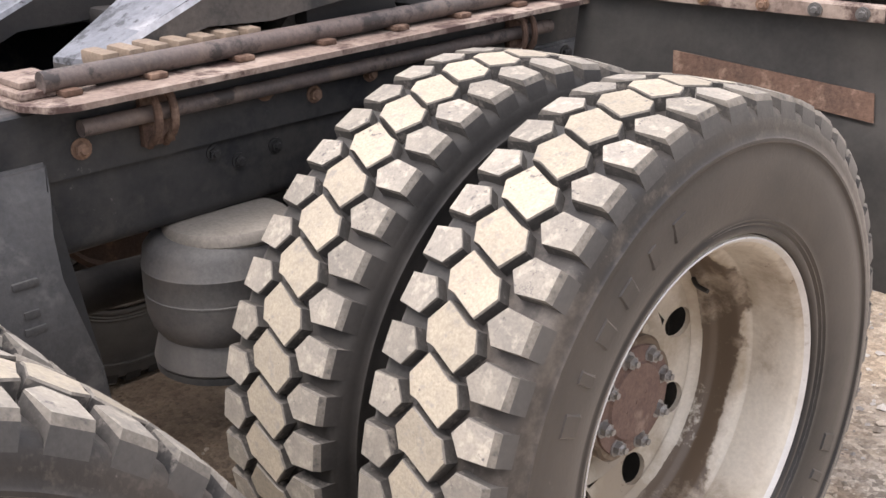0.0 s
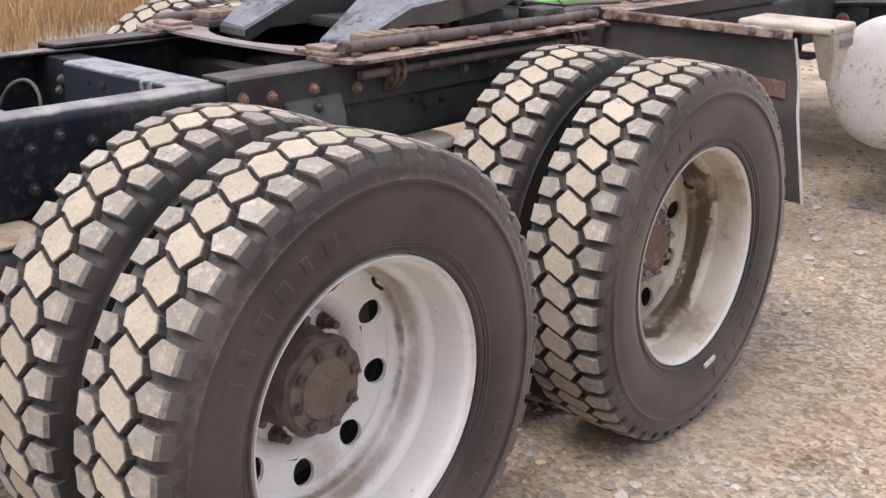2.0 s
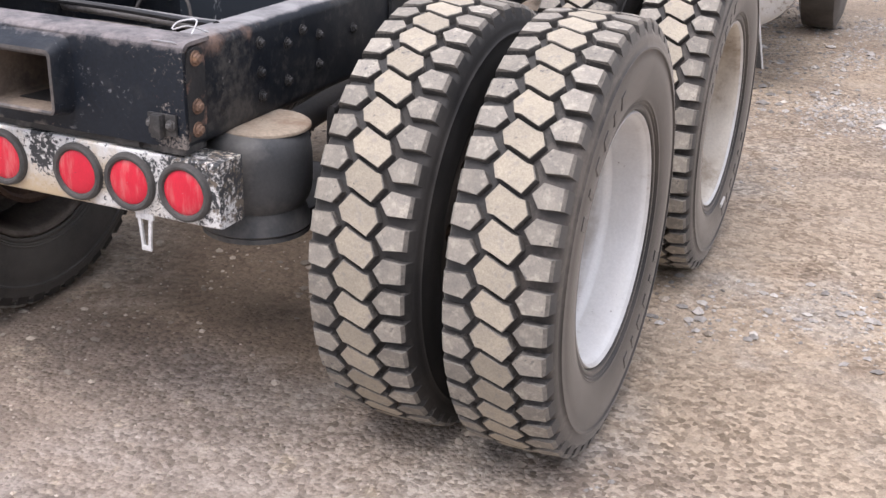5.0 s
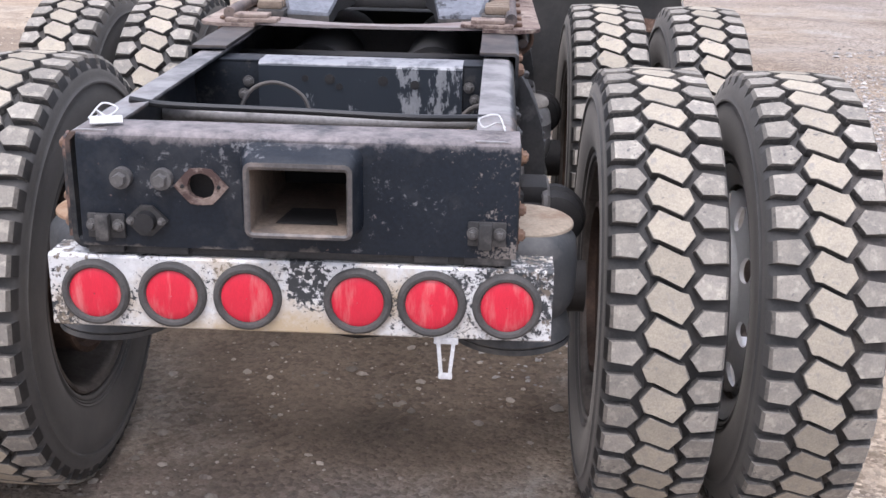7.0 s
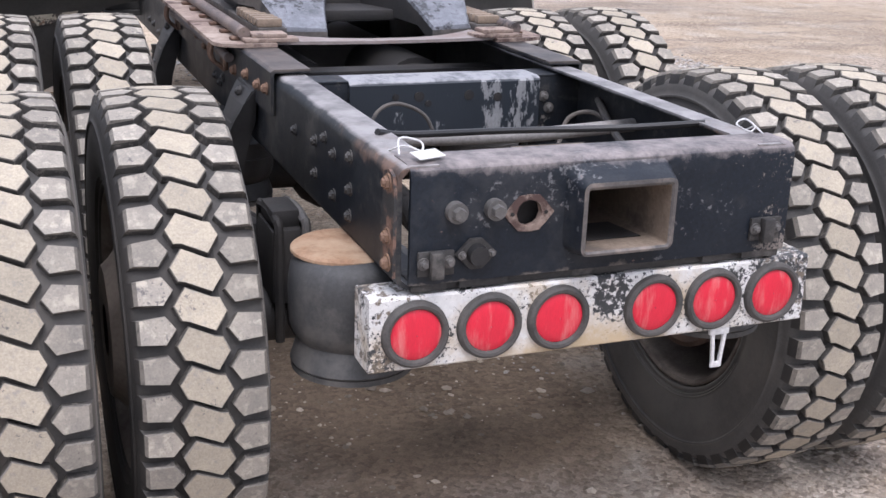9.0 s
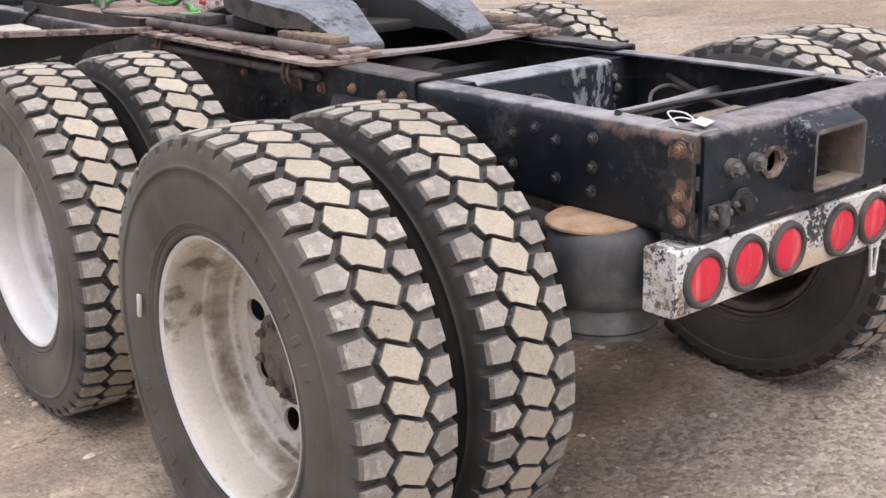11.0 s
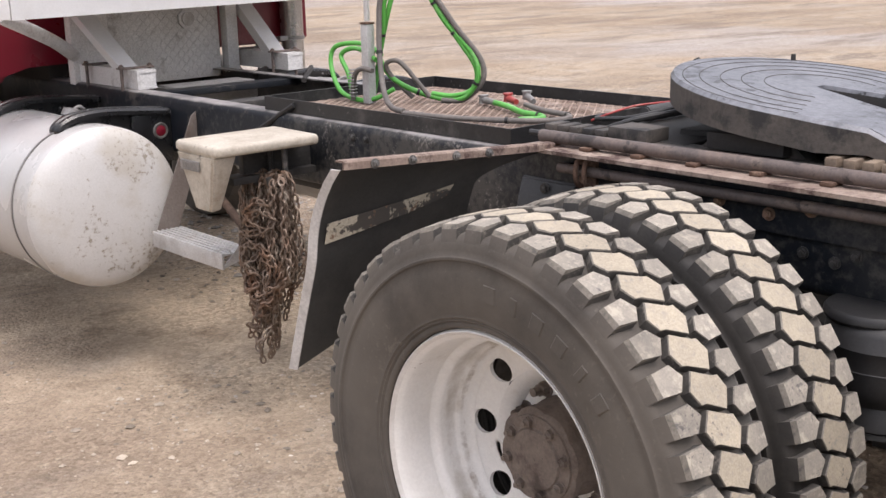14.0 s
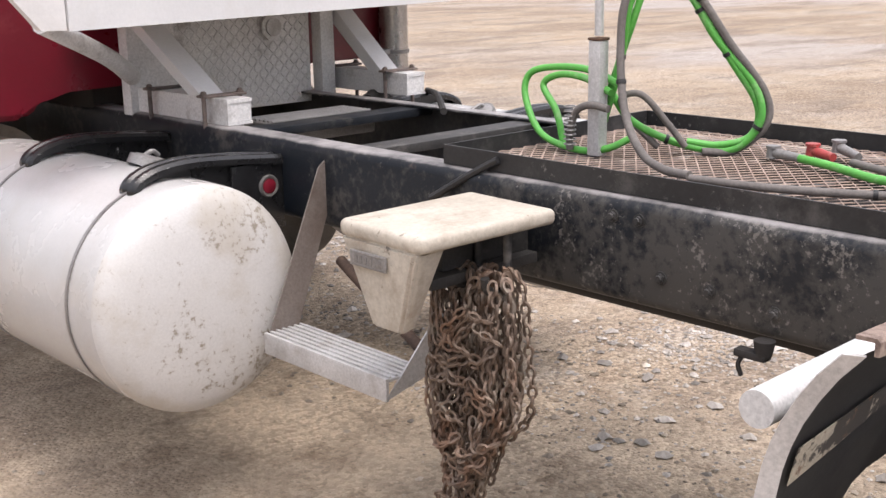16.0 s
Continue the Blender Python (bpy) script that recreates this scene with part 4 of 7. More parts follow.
# frame rails
for s in (1, -1):
    bm = B()
    r = 0.026
    prof = [(0.345, 1.062), (0.425 - r, 1.062)] + [(0.425 - r + r * math.sin(a), 1.062 - r + r * math.cos(a)) for a in (0.4, 0.8, 1.2)] + [(0.425, 1.062 - r), (0.425, 0.828 + r)] + \
           [(0.425 - r + r * math.cos(a), 0.828 + r - r * math.sin(a)) for a in (0.4, 0.8, 1.2)] + [(0.425 - r, 0.828), (0.345, 0.828), (0.345, 0.836), (0.404, 0.838), (0.414, 0.848), (0.416, 1.040), (0.404, 1.053), (0.345, 1.054)]
    prism(bm, prof, lambda u, v, k: Vector((s * u, -0.675 + k, v)), 6.415)
    rail = part("frame_rail", bm, FRAME, truck, "black painted steel frame rail, chipped and scratched", 30)
    bm = B()
    prof = [(0.335, 1.069), (0.335, 1.078), (0.428, 1.078), (0.4375, 1.071), (0.4375, 0.962), (0.4285, 0.962), (0.4285, 1.066), (0.424, 1.069)]
    prism(bm, prof, lambda u, v, k: Vector((s * u, 0.262 + k, v)), 1.72)
    part("rail_cover", bm, COVER, rail, "dusty black angle iron laid over the rail", 30)
    # heads along the web
    for y, z, rr, m in ((0.305, 1.024, 0.0125, BOLTRUST), (0.400, 1.017, 0.0125, BOLTRUST), (0.545, 1.020, 0.0125, BOLTRUST), (0.705, 1.004, 0.013, BOLTRUST), (1.058, 1.030, 0.013, BOLTRUST), (1.165, 1.005, 0.012, BOLTRUST), (1.30, 1.02, 0.012, BOLTRUST)):
        bm = B()
        hexbolt(bm, (s * 0.4375, y, z), (s, 0, 0), rr, 0.012)
        part("bolt", bm, m, rail, "rusty orange bolt head")
    for y, z in ((-0.39, 1.013), (-0.388, 0.945), (-0.385, 0.888), (-0.27, 0.99), (-0.27, 0.90), (-0.12, 0.985), (-0.12, 0.91), (-0.2, 1.01), (0.06, 0.97), (0.95, 0.94), (1.0, 0.915), (1.08, 0.925), (2.5, 0.90), (2.62, 0.905), (2.35, 0.885), (2.75, 1.02), (2.68, 1.02)):
        bm = B()
        hexbolt(bm, (s * 0.425, y, z), (s, 0, 0), 0.011, 0.009)
        part("bolt", bm, FRAME_DUST, rail)
    # rusty end plate with its bolts
    bm = B()
    poly = [(-0.675, 0.852), (-0.620, 0.852), (-0.612, 0.89), (-0.612, 1.02), (-0.620, 1.044), (-0.645, 1.052), (-0.668, 1.044), (-0.676, 1.02)]
    prism(bm, poly, lambda u, v, k: Vector((s * (0.425 + k), u, v)), 0.006)
    part("end_plate", bm, RUSTPLATE, rail, "rust-stained plate at the end of the rail")
    for y, z in ((-0.646, 1.028), (-0.646, 0.925), (-0.648, 0.875)):
        bm = B()
        hexbolt(bm, (s * 0.431, y, z), (s, 0, 0), 0.0125, 0.010)
        part("bolt", bm, BOLTRUST, rail, "rusty orange bolt head")
    # suspension hanger arm below the rail
    for y0 in (0.54, -0.80 + 2.65):
        bm = B()
        # a casting that bows out and narrows towards its foot
        side = [(0.429, 1.000), (0.445, 0.995), (0.468, 0.955), (0.496, 0.900), (0.517, 0.835), (0.528, 0.760), (0.530, 0.680), (0.522, 0.585), (0.476, 0.580), (0.472, 0.700), (0.460, 0.800), (0.429, 0.900)]
        near, far = [], []
        for u, v in side:
            half = 0.105 - 0.055 * min(1.0, max(0.0, (0.985 - v) / 0.12)) + 0.030 * min(1.0, max(0.0, (0.86 - v) / 0.2))
            mid = y0 + 0.04 * max(0.0, (0.93 - v) / 0.35)
            near.append(bm.verts.new((s * u, mid - half, v)))
            far.append(bm.verts.new((s * u, mid + half, v)))
        m = len(side)
        bm.faces.new(near)
        bm.faces.new(far[::-1])
        for k in range(m):
            bm.faces.new((near[k], far[k], far[(k + 1) % m], near[(k + 1) % m]))
        bmesh.ops.bevel(bm, geom=list(bm.edges), offset=0.005, segments=2, affect="EDGES")
        h = part("hanger", bm, HANGERGREY if s > 0 else BLACK, rail, "black cast suspension hanger")
        for dy, z in ((-0.075, 0.970), (0.075, 0.968), (0.0, 0.975)):
            bm = B()
            hexbolt(bm, (s * (0.437 if abs(dy) > 0.01 else 0.458), y0 + dy, z), (s, 0, 0), 0.012, 0.012)
            part("bolt", bm, FRAME_DUST, h)
        for z, wide in ((0.845, 0.040), (0.800, 0.024), (0.775, 0.034)):
            bm = B()
            x = 0.515 if z > 0.83 else 0.5225 if z > 0.79 else 0.526
            box(bm, s * x - 0.003, s * x + 0.003, y0 + 0.010 - wide / 2, y0 + 0.010 + wide / 2, z - 0.006, z + 0.006, 0.001)
            part("casting_mark", bm, HANGERGREY, h)

# seats that clamp the axles to the trailing arms
for s in (1, -1):
    for y in AXLES:
        bm = B()
        box(bm, s * 0.475 - 0.045, s * 0.475 + 0.045, y - 0.085, y + 0.085, 0.585, 0.770, 0.018)
        box(bm, s * 0.480 - 0.035, s * 0.480 + 0.035, y - 0.065, y + 0.060, 0.766, 0.812, 0.014)
        seat = part("axle_seat", bm, UNDER, truck, "greasy black axle clamp")
        for dx in (-0.030, 0.034):
            bm = B()
            tube(bm, [(s * 0.475 + dx, y - 0.095, 0.50), (s * 0.475 + dx, y - 0.095, 0.76), (s * 0.475 + dx, y - 0.075, 0.788), (s * 0.475 + dx, y, 0.797), (s * 0.475 + dx, y + 0.075, 0.788), (s * 0.475 + dx, y + 0.095, 0.76), (s * 0.475 + dx, y + 0.095, 0.50)], 0.011, 8, 4)
            part("clamp_bolt", bm, BOLTGREY if dx > 0 else UNDER, seat)

# air bags between rail and axle
for s in (1, -1):
    for y, lower in ((-0.43, 0.0), (0.935 if s > 0 else 0.865, 0.018 if s > 0 else 0.0)):
        bm = B()
        hoops = [(0.205, 0.1328), (0.2035, 0.1340), (0.2005, 0.1340), (0.199, 0.1332), (0.151, 0.134), (0.1495, 0.1352), (0.1465, 0.1352), (0.145, 0.134)] if y > 0 else [(0.20, 0.1330), (0.17, 0.134), (0.14, 0.134)]
        revolve(bm, [(0.275, 0.02), (0.272, 0.085), (0.262, 0.112), (0.240, 0.128)] + hoops + [(0.10, 0.132), (0.075, 0.126), (0.055, 0.114), (0.046, 0.118), (0.0, 0.130), (-0.006, 0.126), (-0.008, 0.01)], 40)
        bmesh.ops.transform(bm, matrix=Matrix.Translation((s * 0.43, y, 0.600 - lower)) @ Matrix.Diagonal((1, 1, 0.86, 1)) @ Matrix.Rotation(radians(-90), 4, "Y"), verts=bm.verts)
        bag = part("air_bag", bm, BLACK if s < 0 < y else BAGGREY if y > 0 else BAG, truck, "dusty dark grey rubber air suspension bag")
        bm = B()
        thin = 0.55 if y < 0 else 1.0
        revolve(bm, [(x * thin, r) for x, r in ((-0.006, 0.020), (-0.006, 0.108), (0.002, 0.114), (0.012, 0.113), (0.020, 0.107), (0.023, 0.090), (0.024, 0.001))], 36)
        bmesh.ops.transform(bm, matrix=Matrix.Translation((s * 0.44, y + 0.02, 0.826 - lower)) @ Matrix.Rotation(radians(-90), 4, "Y"), verts=bm.verts)
        part("bag_cap", bm, (BAGCAP if s < 0 else BAGCAP_TAN) if y < 0 else BLACK if s < 0 else BAGDUST, bag, "dusty brown cap plate")
        bm = B()
        cyl(bm, (s * 0.43, y, 0.582 - lower), (s * 0.43, y, 0.594 - lower), 0.128, 36)
        part("bag_seat", bm, BAG, bag)
        bm = B()
        box(bm, s * 0.43 - 0.05, s * 0.43 + 0.05, min(y, AXLES[0 if y < 0 else 1]) + 0.06, max(y, AXLES[0 if y < 0 else 1]) + 0.10, 0.525, 0.5815 - lower, 0.008)
        part("trailing_arm", bm, UNDER, bag)

# rear crossmember and hitch receiver
bm = B()
prof = [(-0.672, 0.838), (-0.672, 1.042), (-0.668, 1.054), (-0.658, 1.061), (-0.640, 1.064), (-0.575, 1.064), (-0.575, 1.056), (-0.650, 1.055), (-0.662, 1.045), (-0.662, 0.838)]
HX0, HX1, HZ0, HZ1 = -0.066, 0.113, 0.889, 1.010
prism(bm, prof, lambda u, v, k: Vector((-0.402 + k, u, v)), 0.830)
xm = part("rear_crossmember", bm, REARFRAME, truck, "scuffed blue-black end crossmember with worn pinkish-grey top edge", 30)


def cut_away(ob, bm):
    """Takes the solid bm out of the mesh of ob."""
    bmesh.ops.recalc_face_normals(bm, faces=bm.faces)
    tool_me = bpy.data.meshes.new("tool")
    bm.to_mesh(tool_me)
    bm.free()
    tool = new("tool", tool_me)
    md = ob.modifiers.new("cut", "BOOLEAN")
    md.operation, md.object, md.solver = "DIFFERENCE", tool, "EXACT"
    me = bpy.data.meshes.new_from_object(ob.evaluated_get(bpy.context.evaluated_depsgraph_get()))
    ob.modifiers.remove(md)
    bpy.data.objects.remove(tool)
    ob.data = me
    me.set_sharp_from_angle(angle=radians(30))


cut_away(xm, box(B(), HX0 - 0.003, HX1 + 0.003, -0.70, -0.65, HZ0 - 0.003, HZ1 + 0.003, 0.0))
cut_away(xm, cyl(B(), (-0.167, -0.70, 0.962), (-0.167, -0.65, 0.962), 0.0265, 32))


def rounded(x0, x1, z0, z1, r):
    pts = []
    for cx, cz, a0 in ((x1 - r, z1 - r, 0), (x0 + r, z1 - r, 90), (x0 + r, z0 + r, 180), (x1 - r, z0 + r, 270)):
        pts += [(cx + r * math.cos(radians(a0 + k * 18)), cz + r * math.sin(radians(a0 + k * 18))) for k in range(6)]
    return pts


bm = B()
rings = []
for y, side, up, down, r in ((-0.6715, 0.026, 0.040, 0.016, 0.028), (-0.680, 0.022, 0.035, 0.014, 0.026), (-0.697, 0.018, 0.027, 0.012, 0.024), (-0.714, 0.014, 0.020, 0.011, 0.020), (-0.721, 0.011, 0.014, 0.009, 0.016), (-0.722, 0.004, 0.006, 0.004, 0.008), (-0.718, 0.0, 0.0, 0.0, 0.005), (-0.36, 0.0, 0.0, 0.0, 0.005)):
    rings.append([bm.verts.new((x, y, z)) for x, z in rounded(HX0 - side, HX1 + side, HZ0 - down, HZ1 + up, r)])
for i, (ra, rb) in enumerate(zip(rings, rings[1:])):
    for k in range(24):
        f = bm.faces.new((ra[k], ra[(k + 1) % 24], rb[(k + 1) % 24], rb[k]))
        f.material_index = 2 if i < 4 else 1 if i >= 6 else 0
part("hitch_receiver", bm, (COLLAR, TANDUST, REARFRAME), xm, "rounded hitch receiver tube with dusty tan inside")
bm = B()
box(bm, HX0, HX1, -0.362, -0.355, HZ0, HZ1, 0.0)
part("receiver_back", bm, UNDER, xm)
bm = B()
prism(bm, [(-0.030, -0.66), (0.088, -0.66), (0.070, -0.56), (-0.015, -0.56)], lambda u, v, k: Vector((u, v, HZ0 + 0.001 + k)), 0.002)
part("receiver_slot", bm, UNDER, xm, "dark slot in the receiver floor")
# dark sheet added behind the socket hole, in place of its shade
bm = B()
box(bm, -0.230, -0.105, -0.640, -0.632, 0.905, 1.020, 0.0)
part("hole_dark_sheet", bm, UNDER, xm)
bm = B()
rim = [(-0.219, 0.962), (-0.200, 0.984), (-0.188, 0.996), (-0.167, 0.998), (-0.146, 0.996), (-0.134, 0.984), (-0.115, 0.962), (-0.134, 0.940), (-0.146, 0.928), (-0.167, 0.926), (-0.188, 0.928), (-0.200, 0.940)]
for ya, yb in ((-0.673, -0.6765),):
    outer_b, outer_f = [[bm.verts.new((x, y, z)) for x, z in rim] for y in (ya, yb)]
    hole = [(-0.167 + 0.0262 * math.cos(math.atan2(z - 0.962, x + 0.167)), 0.962 + 0.0262 * math.sin(math.atan2(z - 0.962, x + 0.167))) for x, z in rim]
    hole_f, hole_b = [[bm.verts.new((x, y, z)) for x, z in hole] for y in (yb, ya + 0.012)]
    m = len(rim)
    for ra, rb in ((outer_b, outer_f), (outer_f, hole_f), (hole_f, hole_b)):
        for k in range(m):
            bm.faces.new((ra[k], ra[(k + 1) % m], rb[(k + 1) % m], rb[k]))
part("hole_plate", bm, PLATE, xm, "bare rusty metal round an empty socket hole")
for x in (-0.316, -0.239):
    bm = B()
    cyl(bm, (x, -0.672, 0.976), (x, -0.690, 0.976), 0.020, 20)
    cyl(bm, (x, -0.6895, 0.976), (x, -0.704, 0.976), 0.014, 6, 0.012)
    part("bolt", bm, BOLTGREY, xm, "grey dusty bolt")
for x, z in ((-0.19, 0.962), (-0.145, 0.962)):
    bm = B()
    cyl(bm, (x - 0.012 if x < -0.167 else x + 0.012, -0.676, z), (x - 0.012 if x < -0.167 else x + 0.012, -0.6785, z), 0.004, 8)
    part("screw_hole", bm, UNDER, xm)
for x, z, w in ((-0.352, 0.880, 0.036), (0.372, 0.888, 0.036)):
    bm = B()
    box(bm, x - w, x + w, -0.680, -0.672, z - 0.024, z + 0.024, 0.003)
    bracket = part("bracket", bm, FRAME_DUST, xm, "small black bracket with bolts")
    bm = B()
    box(bm, x - 0.016, x + 0.010, -0.700, -0.680, z - 0.026, z + 0.026, 0.005)
    part("clamp", bm, FRAME_DUST, bracket)
    for dx in (-0.026, 0.024):
        bm = B()
        hexbolt(bm, (x + dx, -0.680, z + 0.002), (0, -1, 0), 0.009, 0.009)
        part("bolt", bm, BOLTGREY, bracket)
bm = B()
prism(bm, [(-0.315, 0.893), (-0.285, 0.922), (-0.262, 0.922), (-0.232, 0.893), (-0.262, 0.864), (-0.285, 0.864)], lambda u, v, k: Vector((u, -0.673 - k, v)), 0.010)
plug = part("plug_socket", bm, FRAME_DUST, xm, "black trailer plug socket")
bm = B()
cyl(bm, (-0.2735, -0.683, 0.893), (-0.2735, -0.699, 0.893), 0.021, 20, 0.019)
part("plug_cap", bm, BLACK, plug)
for x in (-0.303, -0.244):
    bm = B()
    hexbolt(bm, (x, -0.683, 0.893), (0, -1, 0), 0.006, 0.006)
    part("bolt", bm, BOLTGREY, plug)
for x0, x1 in ((-0.395, -0.325), (-0.30, -0.20), (0.235, 0.30), (0.33, 0.42)):
    bm = B()
    box(bm, x0, x1, -0.668, -0.600, 0.822, 0.840, 0.003)
    part("mount_tab", bm, FRAME_DUST, xm)
bm = B()
box(bm, -0.38, 0.41, -0.655, -0.575, 0.8165, 0.8375, 0.003)
part("bar_mount", bm, FRAME_DUST, xm, "dusty strip joining the light bar to the frame")

xm.location.y = -0.013

# tail light bar
bm = B()
BX0, BX1 = -0.476, 0.502
BY, BZ = -0.681, 0.741
prof = [(BY + 0.004, 0.668), (BY, 0.672), (BY, 0.811), (BY + 0.004, 0.816), (BY + 0.086, 0.816), (BY + 0.090, 0.812), (BY + 0.090, 0.672), (BY + 0.086, 0.668)]
prism(bm, prof, lambda u, v, k: Vector((BX0 + k, u, v)), BX1 - BX0)
bar = part("light_bar", bm, BARWHITE, truck, "white light bar with black chipped paint and dirt stains", 25)
for x in (-0.386, -0.235, -0.088, 0.127, 0.270, 0.415):
    bm = B()
    revolve(bm, [(0.0, 0.0490), (0.008, 0.0508), (0.013, 0.0545), (0.014, 0.0603), (0.010, 0.0655), (0.0, 0.0675)], 40)
    bmesh.ops.transform(bm, matrix=Matrix.Translation((x, BY, BZ)) @ Matrix.Rotation(radians(-90), 4, "Z"), verts=bm.verts)
    part("grommet", bm, GROMMET, bar, "black rubber ring")
    bm = B()
    revolve(bm, [(0.0, 0.0515), (0.007, 0.0505), (0.0095, 0.045), (0.0115, 0.03), (0.012, 0.001)], 40)
    bmesh.ops.transform(bm, matrix=Matrix.Translation((x, BY, BZ)) @ Matrix.Rotation(radians(-90), 4, "Z"), verts=bm.verts)
    part("red_lens", bm, LENS, bar, "round red tail lamp lens")
bm = B()
for s in (-1, 1):
    prism(bm, [(0.299 + s * 0.020, 0.671), (0.299 + s * 0.012, 0.671), (0.299 + s * 0.005, 0.591), (0.299 + s * 0.012, 0.588)], lambda u, v, k: Vector((u, BY + 0.001 + k, v)), 0.006)
box(bm, 0.285, 0.313, BY + 0.0005, BY + 0.0075, 0.580, 0.594, 0.004)
box(bm, 0.275, 0.323, BY + 0.0005, BY + 0.0075, 0.656, 0.671, 0.002)
part("hanging_loop", bm, STEELW, bar, "pale metal loop hanging below the bar")

# cross parts between the rails
bm = B()
prof = [(0.222, 0.900), (0.222, 1.036), (0.228, 1.044), (0.240, 1.047), (0.330, 1.047), (0.330, 1.038), (0.236, 1.036), (0.232, 1.030), (0.232, 0.900)]
prism(bm, prof, lambda u, v, k: Vector((-0.243 + k, u, v)), 0.535)
cm = part("middle_crossmember", bm, WORN, truck, "crossmember with peeling grey and black paint", 30)
for s in (1, -1):
    bm = B()
    x0, x1 = (0.292, 0.417) if s > 0 else (-0.417, -0.243)
    box(bm, x0, x1, 0.232, 0.242, 0.88, 1.046, 0.002)
    box(bm, x0, x1, 0.232, 0.330, 1.040, 1.0485, 0.002)
    part("gusset", bm, FRAME, cm)
for x, z in ((0.309, 0.990), (0.326, 0.958), (-0.272, 0.992), (-0.285, 0.958)):
    bm = B()
    hexbolt(bm, (x, 0.232, z), (0, -1, 0), 0.011, 0.009)
    part("bolt", bm, BOLTGREY, cm, "pale dusty bolt")
for x, z, r in ((-0.12, 1.005, 0.006), (-0.055, 1.004, 0.009), (0.085, 1.003, 0.009), (0.168, 0.995, 0.008), (-0.03, 0.985, 0.006)):
    bm = B()
    cyl(bm, (x, 0.2225, z), (x, 0.2195, z), r * 1.5, 16)
    cyl(bm, (x, 0.2195, z), (x, 0.2185, z), r, 14)
    part("bolt_hole", bm, UNDER, cm)
bm = B()
tube(bm, [(-0.41, -0.08, 0.968), (-0.2, -0.082, 0.966), (0.1, -0.085, 0.962), (0.41, -0.08, 0.972)], 0.017, 12)
part("cross_pipe", bm, COLLAR_PALE, truck, "dusty cross pipe between the rails")
bm = B()
tube(bm, [(-0.38, -0.42, 1.068), (-0.30, -0.38, 1.050), (-0.05, -0.33, 1.035), (0.2, -0.36, 1.035), (0.36, -0.46, 1.060)], 0.0075, 8)
part("rubber_line", bm, BLACK, truck, "slack black rubber line")
bm = B()
tube(bm, [(-0.26, 0.02, 0.93), (-0.23, 0.05, 1.00), (-0.17, 0.07, 1.02), (-0.10, 0.06, 0.99), (-0.07, 0.04, 0.92)], 0.005, 8)
part("air_line", bm, FWSIDE, truck, "thin looping air line")
bm = B()
tube(bm, [(0.40, 0.0, 0.95), (0.36, 0.05, 0.98), (0.31, 0.08, 0.96), (0.27, 0.05, 0.90)], 0.006, 8)
part("air_line", bm, FWSIDE, truck, "thin looping air line")
bm = B()
tube(bm, [(0.30, -0.30, 0.93), (0.345, -0.10, 0.96), (0.405, 0.10, 1.0)], 0.010, 8)
part("stay_rod", bm, FWSIDE, truck)
bm = B()
box(bm, -0.2, 0.16, -0.655, -0.42, 0.810, 0.870, 0.01)
part("hitch_brace", bm, UNDER, truck)
bm = B()
box(bm, -0.10, 0.14, -0.56, -0.50, 1.004, 1.042, 0.006)
part("hitch_brace", bm, UNDER, truck)
for x, m in ((-0.375, STICKER),):
    bm = B()
    box(bm, -0.030, 0.030, -0.017, 0.017, -0.001, 0.001, 0.0005, Matrix.Translation((x + 0.02, -0.640, 1.074)) @ Matrix.Rotation(radians(18), 4, "Z") @ Matrix.Rotation(radians(12), 4, "X"))
    part("paper_tag", bm, m, truck, "white paper tag tied to the frame corner")
for s in (1, -1):
    bm = B()
    tube(bm, [(s * 0.40, -0.55, 1.062), (s * 0.385, -0.60, 1.082), (s * 0.36, -0.62, 1.076), (s * 0.35, -0.585, 1.085), (s * 0.385, -0.57, 1.09), (s * 0.40, -0.61, 1.068)], 0.0019, 6)
    part("wire_tie", bm, STEELW, truck, "twisted pale wire")

